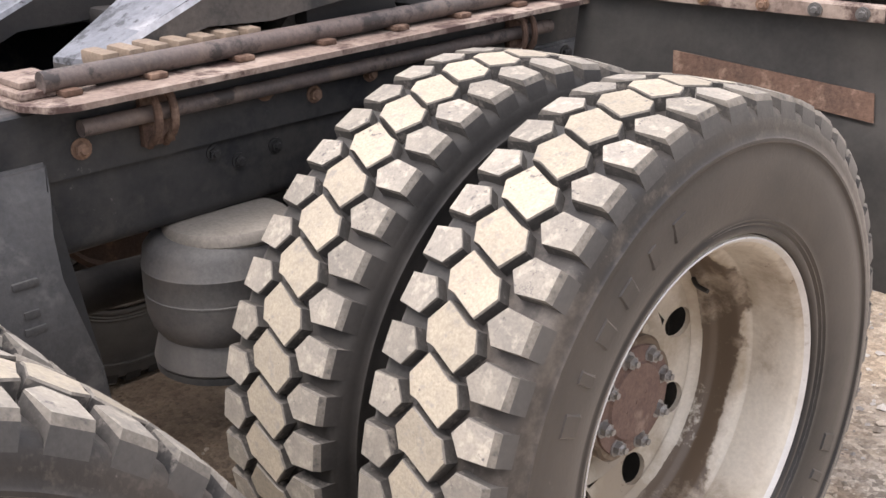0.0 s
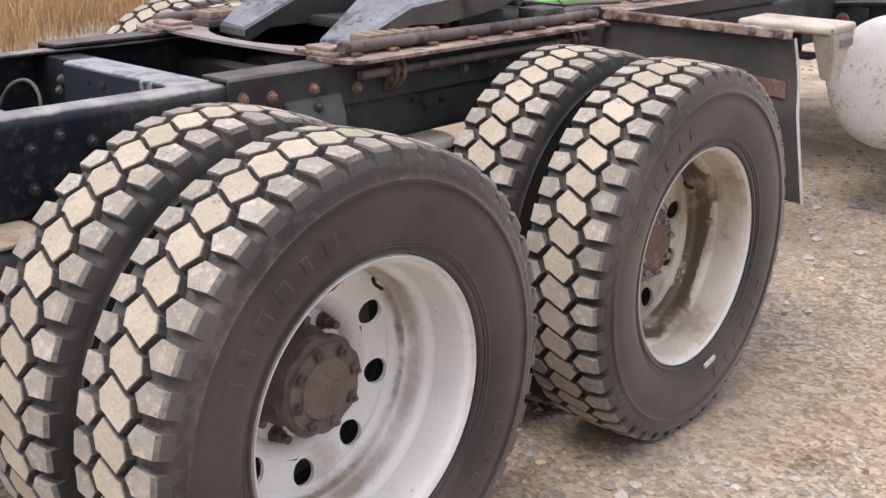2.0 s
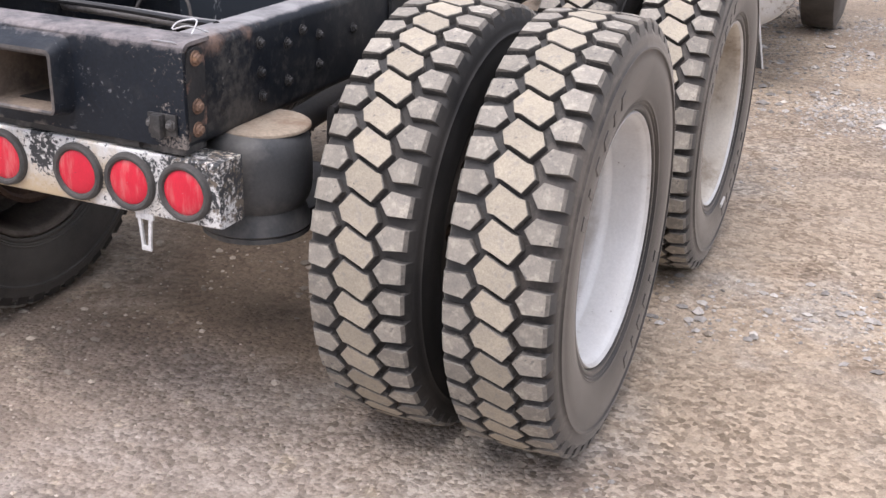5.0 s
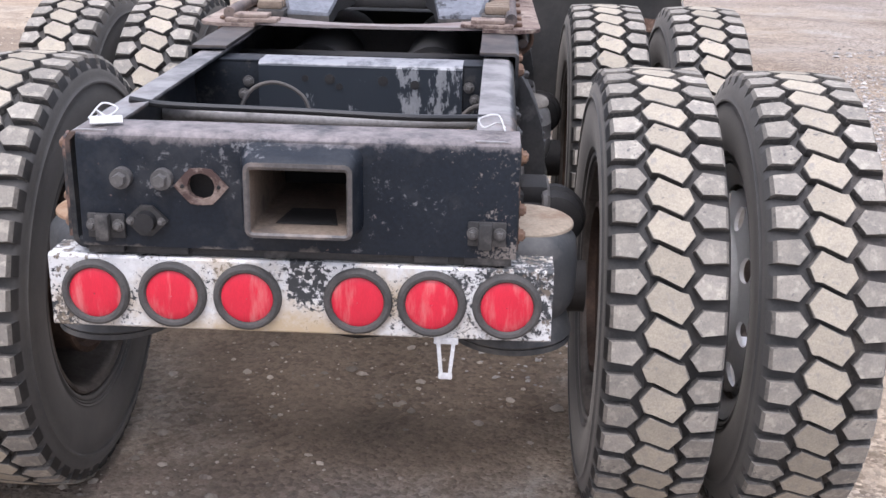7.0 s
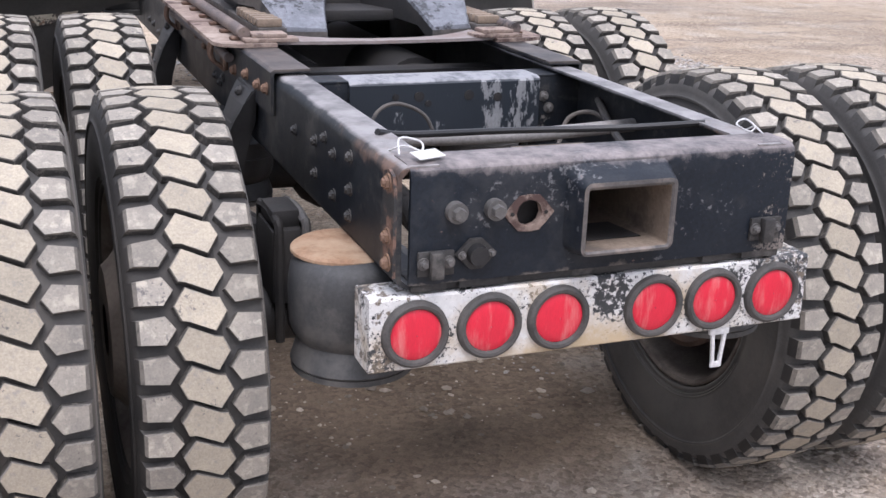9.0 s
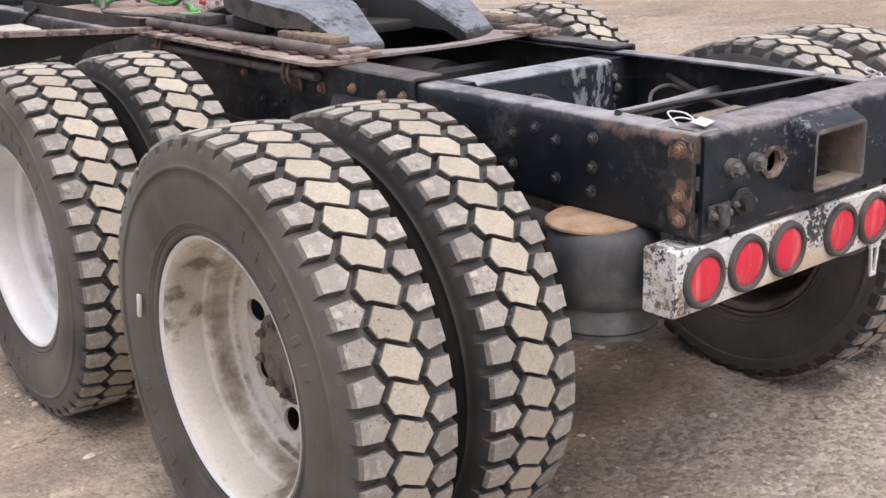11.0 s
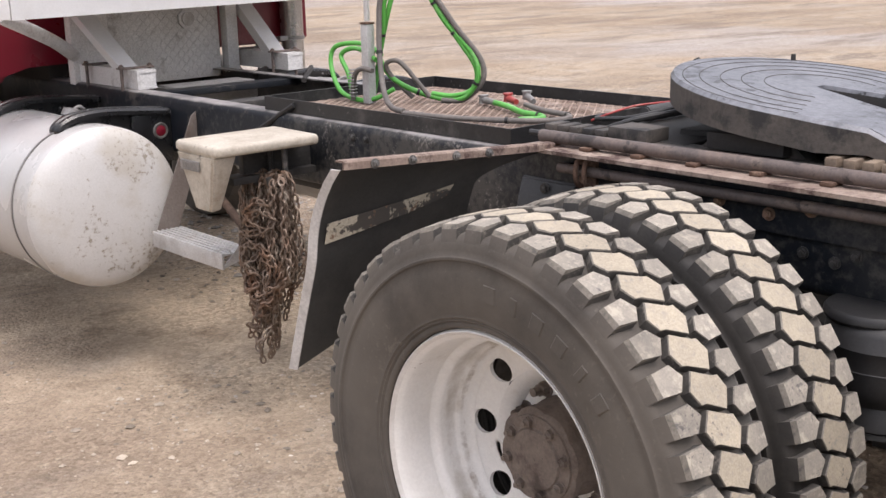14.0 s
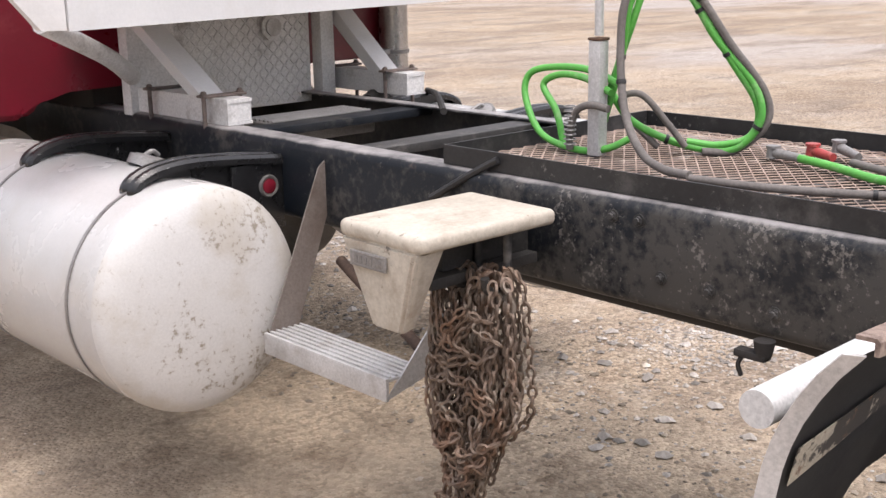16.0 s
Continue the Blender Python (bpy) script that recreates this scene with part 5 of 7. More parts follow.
# slide rails of the coupler
slide = None
for s in (1, -1):
    bm = B()
    poly = [(0.335, 0.615), (0.44, 0.615), (0.490, 0.640), (0.505, 0.675), (0.492, 1.93), (0.335, 1.93)]
    prism(bm, poly, lambda u, v, k: Vector((s * u, v, 1.0795 + k)), 0.010)
    sl = part("slide_plate", bm, PLATE, truck, "long rusty slide plate powdered with dust")
    bm = B()
    cyl(bm, (s * 0.418, 0.665, 1.112), (s * 0.418, 1.90, 1.112), 0.0175, 16)
    part("slide_bar", bm, PIPE, sl, "worn round slide bar")
    for y in (0.70, 0.85, 1.02, 1.2, 1.38, 1.55, 1.72, 1.86):
        bm = B()
        box(bm, min(s * 0.400, s * 0.452), max(s * 0.400, s * 0.452), y - 0.016, y + 0.016, 1.0895, 1.1, 0.004)
        part("weld_lug", bm, RUST, sl)
    bm = B()
    cyl(bm, (s * 0.456, 0.70, 1.040), (s * 0.456, 1.80, 1.040), 0.014, 14)
    part("lower_bar", bm, PIPE, sl, "rusty rod below the plate")
    for y in (0.835, 1.705):
        bm = B()
        for dy in (-0.016, 0.014):
            tube(bm, [(s * 0.440, y + dy, 1.078), (s * 0.478, y + dy, 1.066), (s * 0.482, y + dy, 1.02), (s * 0.445, y + dy, 0.985)], 0.007, 8, 4)
        box(bm, min(s * 0.438, s * 0.452), max(s * 0.438, s * 0.452), y - 0.028, y + 0.030, 0.985, 1.07, 0.003)
        part("clip", bm, RUST, sl, "rusty bent hold-down clip")
    for y in (0.64,):
        bm = B()
        box(bm, min(s * 0.27, s * 0.425), max(s * 0.27, s * 0.425), y - 0.012, y + 0.055, 1.090, 1.1015, 0.003)
        box(bm, min(s * 0.30, s * 0.40), max(s * 0.30, s * 0.40), y + 0.0, y + 0.07, 1.102, 1.113, 0.003)
        part("end_stop", bm, PLATE, sl)
bm = B()
n = 16
span = [2 * i / n - 1 for i in range(n + 1)]
rear = [(0.345 * t, 0.640 - 0.030 * (1 - t * t)) for t in span]
front = [(0.345 * t, 0.660 + 0.17 * abs(t) ** 2.4) for t in reversed(span)]
prism(bm, rear + front, lambda u, v, k: Vector((u, v, 1.083 + k)), 0.009)
part("tie_plate", bm, PALEPLATE, truck, "curved pale dusty plate joining the slide plates")

# coupler (fifth wheel)
FX, FY, FZ = 0.028, 1.305, 1.272


CREASE = -0.305


def coupler_outline():
    pts = []
    # one tip, round the front, the other tip, then the throat
    pts += [(0.298, -0.505), (0.318, -0.42), (0.345, -0.305), (0.372, -0.19)]
    for k in range(0, 25):
        a = radians(-12 + k * 204 / 24)
        pts.append((0.395 * math.cos(a), 0.402 * math.sin(a)))
    pts += [(-0.372, -0.19), (-0.345, -0.305), (-0.318, -0.42), (-0.298, -0.505), (-0.168, -0.510)]
    pts += [(-0.150, -0.42), (-0.121, -0.305), (-0.078, -0.165), (-0.040, -0.055)]
    for k in range(1, 8):
        a = radians(180 - k * 180 / 8)
        pts.append((0.027 * math.cos(a), -0.012 + 0.030 * math.sin(a)))
    pts += [(0.040, -0.055), (0.078, -0.165), (0.121, -0.305), (0.150, -0.42), (0.168, -0.510)]
    return pts


bm = B()


def coupler_z(v, k):
    drop = max(0.0, CREASE - v)
    return FZ - 0.028 + 0.132 * max(v, CREASE) - 0.49 * drop - k


outline = coupler_outline()
inset = []
for u, v in outline:
    if v < 0.03 and abs(u) < 0.175:
        inset.append((u + math.copysign(0.004, u) if abs(u) > 0.005 else u, v))
    else:
        inset.append((u * 0.975, v * 0.985))
top = [bm.verts.new((FX + u, FY + v, 0)) for u, v in inset]
face = bm.faces.new(top)
face.normal_update()
bmesh.ops.triangulate(bm, faces=[face], ngon_method="EAR_CLIP", quad_method="BEAUTY")
for cut in (CREASE, -0.36, -0.42):
    bmesh.ops.bisect_plane(bm, geom=list(bm.verts) + list(bm.edges) + list(bm.faces), plane_co=(0, FY + cut, 0), plane_no=(0, 1, 0))
for v in bm.verts:
    v.co.z = coupler_z(v.co.y - FY, 0)
ring1 = [bm.verts.new((FX + u, FY + v, coupler_z(v, 0.010))) for u, v in outline]
ring2 = [bm.verts.new((FX + u, FY + v, coupler_z(v, 0.078 if v > -0.30 else 0.060 if v > -0.40 else 0.040 - 0.1 * (-0.40 - v)))) for u, v in outline]
def in_throat(u, v):
    return v < 0.03 and abs(u) < 0.175


ring3 = [bm.verts.new((FX + (u if in_throat(u, v) else u * 0.86), FY + (v if in_throat(u, v) else v * 0.93), coupler_z(v, (0.10 if v > -0.42 else 0.05) if in_throat(u, v) else 0.088 if v > -0.3 else 0.050))) for u, v in outline]
nn = len(outline)
for a, b in ((top, ring1), (ring1, ring2), (ring2, ring3)):
    for i in range(nn):
        f = bm.faces.new((a[i], a[(i + 1) % nn], b[(i + 1) % nn], b[i]))
        # throat walls go near-black: grease, and the throat's shade put into the colour
        f.material_index = 0 if a is top else 2 if in_throat(*outline[i]) and in_throat(*outline[(i + 1) % nn]) else 1
for f in bm.faces:
    if f.normal.z > 0.75 and f.material_index == 1:
        f.material_index = 0
coupler = part("fifth_wheel", bm, (FWTOP, FWSIDE, UNDER), truck, "round greased coupler plate with V-shaped throat and sloping ramps", 22)
for r0 in (0.16, 0.22, 0.275, 0.33, 0.375):
    bm = B()
    pts = [(FX + r0 * math.cos(a) * 1.02, FY + r0 * math.sin(a) * 0.96, coupler_z(r0 * math.sin(a) * 0.96, -0.0006)) for a in (radians(-22 + 224 * i / 20) for i in range(21))]
    tube(bm, pts, 0.0009, 5, 2)
    part("wear_ring", bm, FWSIDE, coupler)
bm = B()
cyl(bm, (FX + 0.270, FY + 0.262, FZ), (FX + 0.272, FY + 0.264, FZ + 0.024), 0.007, 10)
part("grease_fitting", bm, BLACK, coupler)
bm = B()
cyl(bm, (FX + 0.02, FY + 0.40, FZ - 0.02), (FX + 0.015, FY + 0.425, FZ + 0.02), 0.014, 10)
part("grease_fitting", bm, BLACK, coupler)
for s in (1, -1):
    bm = B()
    prism(bm, [(1.13, 1.095), (1.48, 1.095), (1.44, 1.13), (1.36, 1.20), (1.26, 1.20), (1.18, 1.13)], lambda u, v, k: Vector((FX + s * (0.275 + k), u, v)), 0.05)
    bmesh.ops.bevel(bm, geom=list(bm.edges), offset=0.006, segments=1, affect="EDGES")
    part("pedestal", bm, FWSIDE, coupler, "cast pedestal under the coupler")
    bm = B()
    box(bm, min(FX + s * 0.30, FX + s * 0.385), max(FX + s * 0.30, FX + s * 0.385), 0.76, 1.86, 1.0895, 1.112, 0.004)
    part("base_rail", bm, FWSIDE, coupler)
    for k in range(7):
        bm = B()
        y = 0.775 + k * 0.046
        box(bm, min(FX + s * 0.310, FX + s * 0.385), max(FX + s * 0.310, FX + s * 0.385), y, y + 0.030, 1.1125, 1.137, 0.006)
        part("ratchet_tooth", bm, TOOTH, coupler, "tan dusty ratchet tooth")
# base coloured near-black, so shade seems to fill the throat above it
bm = B()
box(bm, FX - 0.36, FX + 0.36, 1.20, 1.42, 1.115, 1.160, 0.008)
box(bm, FX - 0.20, FX + 0.20, 1.02, 1.62, 1.095, 1.130, 0.01)
box(bm, FX - 0.34, FX + 0.34, 1.50, 1.85, 1.092, 1.115, 0.006)
part("base_plate", bm, UNDER, coupler, "cast base of the coupler, coloured near-black as shade")
bm = B()
tube(bm, [(FX - 0.16, 1.62, 1.175), (FX - 0.27, 1.72, 1.15), (FX - 0.34, 1.86, 1.10), (FX - 0.39, 2.0, 1.105)], 0.009, 8)
tube(bm, [(FX - 0.10, 1.70, 1.17), (FX - 0.18, 1.80, 1.14), (FX - 0.15, 1.95, 1.12), (FX - 0.02, 2.05, 1.105)], 0.007, 8)
part("release_line", bm, BLACK, coupler)
for s in (1, -1):
    for k in range(5):
        bm = B()
        y = 1.73 + k * 0.046
        box(bm, min(FX + s * 0.310, FX + s * 0.385), max(FX + s * 0.310, FX + s * 0.385), y, y + 0.034, 1.1125, 1.134, 0.006)
        part("ratchet_tooth", bm, FWSIDE, coupler)
    bm = B()
    box(bm, min(FX + s * 0.295, FX + s * 0.395), max(FX + s * 0.295, FX + s * 0.395), 1.58, 1.71, 1.1125, 1.150, 0.008)
    part("lock_block", bm, FWSIDE, coupler, "dusty black lock block on the ratchet rail")

# unseen crossbeams and air tanks, added to darken the space between the rails
for y in (0.78, 1.36, 1.90, 3.42):
    bm = B()
    box(bm, -0.415, 0.415, y - 0.045, y + 0.045, 0.845, 0.985, 0.008)
    part("stand_in_beam", bm, FRAME if y > 3 else UNDER, truck, "added dark crossbeam, unseen, filling the space between the rails")
for x, ya, yb in ((-0.2, 0.86, 1.80), (0.18, 0.86, 1.80), (-0.26, 2.02, 3.36), (0.0, 2.02, 3.36), (0.26, 2.02, 3.36)):
    bm = B()
    cyl(bm, (x, ya, 0.88), (x, yb, 0.88), 0.115, 24)
    bmesh.ops.bevel(bm, geom=[e for e in bm.edges if abs(e.verts[0].co.y - e.verts[1].co.y) < 1e-5], offset=0.03, segments=3, affect="EDGES")
    part("stand_in_tank", bm, UNDER, truck, "added dark cylinder between the rails, an unseen air reservoir")


# mud flaps
def mud_flap(s, bar_out, bar_in, bottom_out, patch_mat, patch_label, bolt_at, patch):
    bo, bi = Vector(bar_out), Vector(bar_in)
    along = (bi - bo)
    fwd = Vector((0, 1, 0))
    bm = B()
    nu, nv = 14, 16
    rows = []
    drop = bar_out[2] - bottom_out[2]
    for j in range(nv + 1):
        v = j / nv
        row = []
        for i in range(nu + 1):
            u = i / nu
            tuck = 0.34 * min(1, v / 0.32) * (2 - min(1, v / 0.32)) if s < 0 else 0.0
            p = bo + along * u * (1 - tuck * u)
            z = p.z - 0.01 - v * drop * ((1 - 0.52 * u) if s < 0 else (1 - 0.10 * u - 0.032 * u * u))
            lean = bottom_out[1] - bar_out[1]
            bulge = 0.02 * math.sin(math.pi * min(1, v * 2.2)) * (1 - u) - 0.05 * max(0, u - 0.75) * 4 * v
            y = p.y + 0.012 + lean * v ** 0.8 * (1 - (0.12 if s < 0 else 0.55) * u) + bulge
            x = p.x + (bottom_out[0] - bar_out[0]) * v * (1 - u)
            row.append(bm.verts.new((x, y, z)))
        rows.append(row)
    for a, b in zip(rows, rows[1:]):
        for i in range(nu):
            bm.faces.new((a[i], a[i + 1], b[i + 1], b[i]))
    edge = [(r[0].co.copy()) for r in rows]
    body = [[v.co.copy() for v in r] for r in rows]
    bmesh.ops.solidify(bm, geom=list(bm.faces), thickness=0.010)
    flap = part("mud_flap", bm, FLAP, truck, "black rubber mud flap hanging from a rusty bar", 50)
    # pale outer edge
    bm = B()
    wide = 0.019 if s < 0 else 0.005
    for a, b in zip(edge, edge[1:]):
        quad = [a + Vector((s * 0.001, -0.006, 0)), a + Vector((s * (wide * 0.5 + 0.001), wide * 0.9, 0)), b + Vector((s * (wide * 0.5 + 0.001), wide * 0.9, 0)), b + Vector((s * 0.001, -0.006, 0))]
        vs = [bm.verts.new(q) for q in quad]
        bm.faces.new(vs)
    bmesh.ops.remove_doubles(bm, verts=bm.verts, dist=1e-5)
    bmesh.ops.solidify(bm, geom=list(bm.faces), thickness=0.004)
    part("flap_edge", bm, FLAPEDGE, flap, "pale worn edge strip")
    # bar
    bm = B()
    d = along.normalized()
    up = Vector((0, 0, 1))
    nrm = d.cross(up).normalized()
    if nrm.y > 0:
        nrm = -nrm
    lo = -0.014 if s > 0 else -0.008
    hi = 0.016 if s > 0 else 0.013
    poly = [(lo, 0.002), (lo, 0.008), (hi - 0.004, 0.008), (hi, 0.004), (hi, -0.020), (hi - 0.005, -0.020), (hi - 0.005, 0.002)]
    a0 = [bm.verts.new(bo + up * u + nrm * w) for u, w in poly]
    b0 = [bm.verts.new(bi + up * u + nrm * w) for u, w in poly]
    m = len(poly)
    bm.faces.new(a0)
    bm.faces.new(b0[::-1])
    for i in range(m):
        bm.faces.new((a0[i], b0[i], b0[(i + 1) % m], a0[(i + 1) % m]))
    hb = part("hanger_bar", bm, PLATE, flap, "rusty angle-iron hanger bar")
    for u in bolt_at:
        bm = B()
        hexbolt(bm, bo + along * u + nrm * 0.010 + Vector((0, 0, 0 if s > 0 else 0.002)), nrm, 0.0105 if s > 0 else 0.009, 0.009)
        part("bolt", bm, BOLTRUST if s > 0 and u > 0.3 else BOLTGREY, flap)
    bm = B()
    (u0, v0), (u1, v1), hh = patch

    def at(u, v):
        fu, fv = u * nu, v * nv
        i, j = min(int(fu), nu - 1), min(int(fv), nv - 1)
        p = body[j][i].lerp(body[j][i + 1], fu - i)
        q = body[j + 1][i].lerp(body[j + 1][i + 1], fu - i)
        return p.lerp(q, fv - j) + Vector((0, -0.0062 if s < 0 else -0.0085, 0))

    for k in range(10):
        ua, ub = u0 + (u1 - u0) * k / 10, u0 + (u1 - u0) * (k + 1) / 10
        va, vb = v0 + (v1 - v0) * k / 10, v0 + (v1 - v0) * (k + 1) / 10
        bm.faces.new([bm.verts.new(q) for q in (at(ua, va), at(ub, vb), at(ub, vb + hh), at(ua, va + hh))])
    bmesh.ops.remove_doubles(bm, verts=bm.verts, dist=1e-5)
    bmesh.ops.solidify(bm, geom=list(bm.faces), thickness=0.0012 if s < 0 else 0.004)
    part("flap_strip", bm, patch_mat, flap, patch_label)
    return flap


mud_flap(-1, (-1.197, 1.785, 1.148), (-0.445, 1.835, 1.090), (-1.222, 1.965, 0.630), PATCH, "cream paint strip flaking off to rust", (0.12, 0.28, 0.48, 0.64), ((0.03, 0.27), (0.72, 0.225), 0.100))
mud_flap(1, (1.106, 2.000, 1.100), (0.470, 1.880, 1.118), (1.222, 1.935, 0.585), RUST, "rusty brown steel strip", (0.06, 0.2, 0.36, 0.55, 0.74, 0.92), ((0.05, 0.27), (0.66, 0.22), 0.105))
for s, y, z, x0, x1 in ((-1, 1.965, 1.005, -1.125, -0.80), (1, 2.055, 1.03, 0.435, 1.05)):
    bm = B()
    cyl(bm, (x0, y, z), (x1, y, z), 0.026, 20)
    part("flap_tube", bm, STEELW, truck, "pale stiffening tube in front of the flap")


# fuel tanks
def fuel_tank(s):
    cx, cz, r = s * 0.795, 0.677, 0.317
    bm = B()
    prof = [(3.800, 0.0005), (3.802, 0.12), (3.812, 0.21), (3.826, 0.27), (3.845, 0.303), (3.868, 0.315), (3.90, r), (5.05, r), (5.10, 0.27), (5.12, 0.001)]
    rings = []
    for k in range(72):
        a = 2 * math.pi * k / 72
        rings.append([bm.verts.new((cx + rr * math.cos(a), y, cz + rr * math.sin(a))) for y, rr in prof])
    for a, b in zip(rings, rings[1:] + rings[:1]):
        for i in range(len(prof) - 1):
            f = bm.faces.new((a[i], b[i], b[i + 1], a[i + 1]))
            f.material_index = 1 if i < 5 else 0
    tank = part("fuel_tank", bm, (TANK, TANKEND), truck, "white cylindrical fuel tank with domed speckled end")
    for y in (3.99, 4.62):
        # bracket plate under the strap, with its curled top edge
        bm = B()
        poly = [(s * 0.43, 0.60), (s * 0.43, 1.00)]
        poly += [(s * x, z) for x, z in ((0.62, 1.024), (0.74, 1.030), (0.82, 1.022), (0.875, 1.002), (0.896, 0.978))]
        poly += [(cx + s * 0.321 * math.cos(radians(a)), cz + 0.321 * math.sin(radians(a))) for a in (72, 88, 104, 120, 138, 156, 174)]
        prism(bm, poly if s > 0 else poly, lambda u, v, k: Vector((u, y + k, v)), 0.012)
        br = part("tank_bracket", bm, GLOSSBLACK, tank, "glossy black tank mounting bracket")
        bm = B()
        lip = [(s * 0.43, y - 0.02, 1.008), (s * 0.62, y - 0.02, 1.027), (s * 0.74, y - 0.02, 1.033), (s * 0.83, y - 0.02, 1.024), (s * 0.888, y - 0.02, 1.002), (s * 0.910, y - 0.02, 0.976), (s * 0.898, y - 0.02, 0.962)]
        path = smooth_path(lip, 5)
        section = [(-0.030, -0.016), (-0.030, 0.000), (-0.022, 0.010), (-0.008, 0.012), (0.000, 0.004), (0.008, 0.004), (0.016, 0.012), (0.034, 0.012), (0.044, 0.004), (0.044, -0.010)]
        rings = []
        for i, c in enumerate(path):
            d = (path[min(i + 1, len(path) - 1)] - path[max(i - 1, 0)]).normalized()
            o = Vector((-d.z, 0, d.x)) * (1 if s > 0 else -1)
            rings.append([bm.verts.new(c + Vector((0, 0.02 + dy, 0)) + o * dz) for dy, dz in section])
        for ra, rb in zip(rings, rings[1:]):
            for k in range(len(section)):
                bm.faces.new((ra[k], ra[(k + 1) % len(section)], rb[(k + 1) % len(section)], rb[k]))
        bm.faces.new(rings[0])
        bm.faces.new(rings[-1][::-1])
        part("bracket_flange", bm, GLOSSBLACK, br, "rolled glossy black bracket edge")
        bm = B()
        ring = [(cx + s * 0.3215 * math.cos(radians(a)), y + 0.006, cz + 0.3215 * math.sin(radians(a))) for a in range(-170, 74, 6)]
        for a, b in zip(ring, ring[1:]):
            quad = [bm.verts.new((p[0], p[1] + dy, p[2])) for p, dy in ((a, -0.006), (b, -0.006), (b, 0.006), (a, 0.006))]
            bm.faces.new(quad)
        bmesh.ops.remove_doubles(bm, verts=bm.verts, dist=1e-5)
        bmesh.ops.solidify(bm, geom=list(bm.faces), thickness=0.003)
        part("tank_strap", bm, ALUDARK, br, "steel tank strap")
    bm = B()
    cyl(bm, (cx - s * 0.09, 4.27, cz + 0.296), (cx - s * 0.105, 4.27, cz + 0.322), 0.060, 24)
    cyl(bm, (cx - s * 0.103, 4.27, cz + 0.322), (cx - s * 0.108, 4.27, cz + 0.336), 0.060, 24, 0.040)
    tube(bm, [(cx - s * 0.105 + 0.03, 4.27, cz + 0.334), (cx - s * 0.11, 4.26, cz + 0.350), (cx - s * 0.11 - 0.03, 4.27, cz + 0.334)], 0.007, 8)
    part("filler_cap", bm, GLADGREY, tank, "round metal filler cap")
    return tank


for s in (-1, 1):
    tank = fuel_tank(s)
    bm = B()
    box(bm, min(s * 0.425, s * 0.60), max(s * 0.425, s * 0.60), 3.972, 3.982, 0.80, 1.000, 0.004)
    mount = part("lamp_plate", bm, GLOSSBLACK, tank, "black plate carrying a small lamp")
    bm = B()
    revolve(bm, [(0.0, 0.020), (0.006, 0.024), (0.007, 0.030), (0.0, 0.034)], 28)
    bmesh.ops.transform(bm, matrix=Matrix.Translation((s * 0.478, 3.972, 0.930)) @ Matrix.Rotation(radians(-90), 4, "Z"), verts=bm.verts)
    part("grommet", bm, BOLTGREY, mount)
    bm = B()
    revolve(bm, [(0.0, 0.0235), (0.006, 0.0215), (0.009, 0.012), (0.010, 0.0005)], 28)
    bmesh.ops.transform(bm, matrix=Matrix.Translation((s * 0.478, 3.972, 0.930)) @ Matrix.Rotation(radians(-90), 4, "Z"), verts=bm.verts)
    part("marker_lamp", bm, RED, mount, "small round red marker lamp")
    # second tank ahead
    bm = B()
    cyl(bm, (s * 0.72, 5.34, 0.79), (s * 0.72, 6.6, 0.79), 0.215, 40)
    bmesh.ops.bevel(bm, geom=[e for e in bm.edges if abs(e.verts[0].co.y - e.verts[1].co.y) < 1e-5], offset=0.04, segments=4, affect="EDGES")
    part("front_tank", bm, CREAM, truck, "pale round tank under the cab")


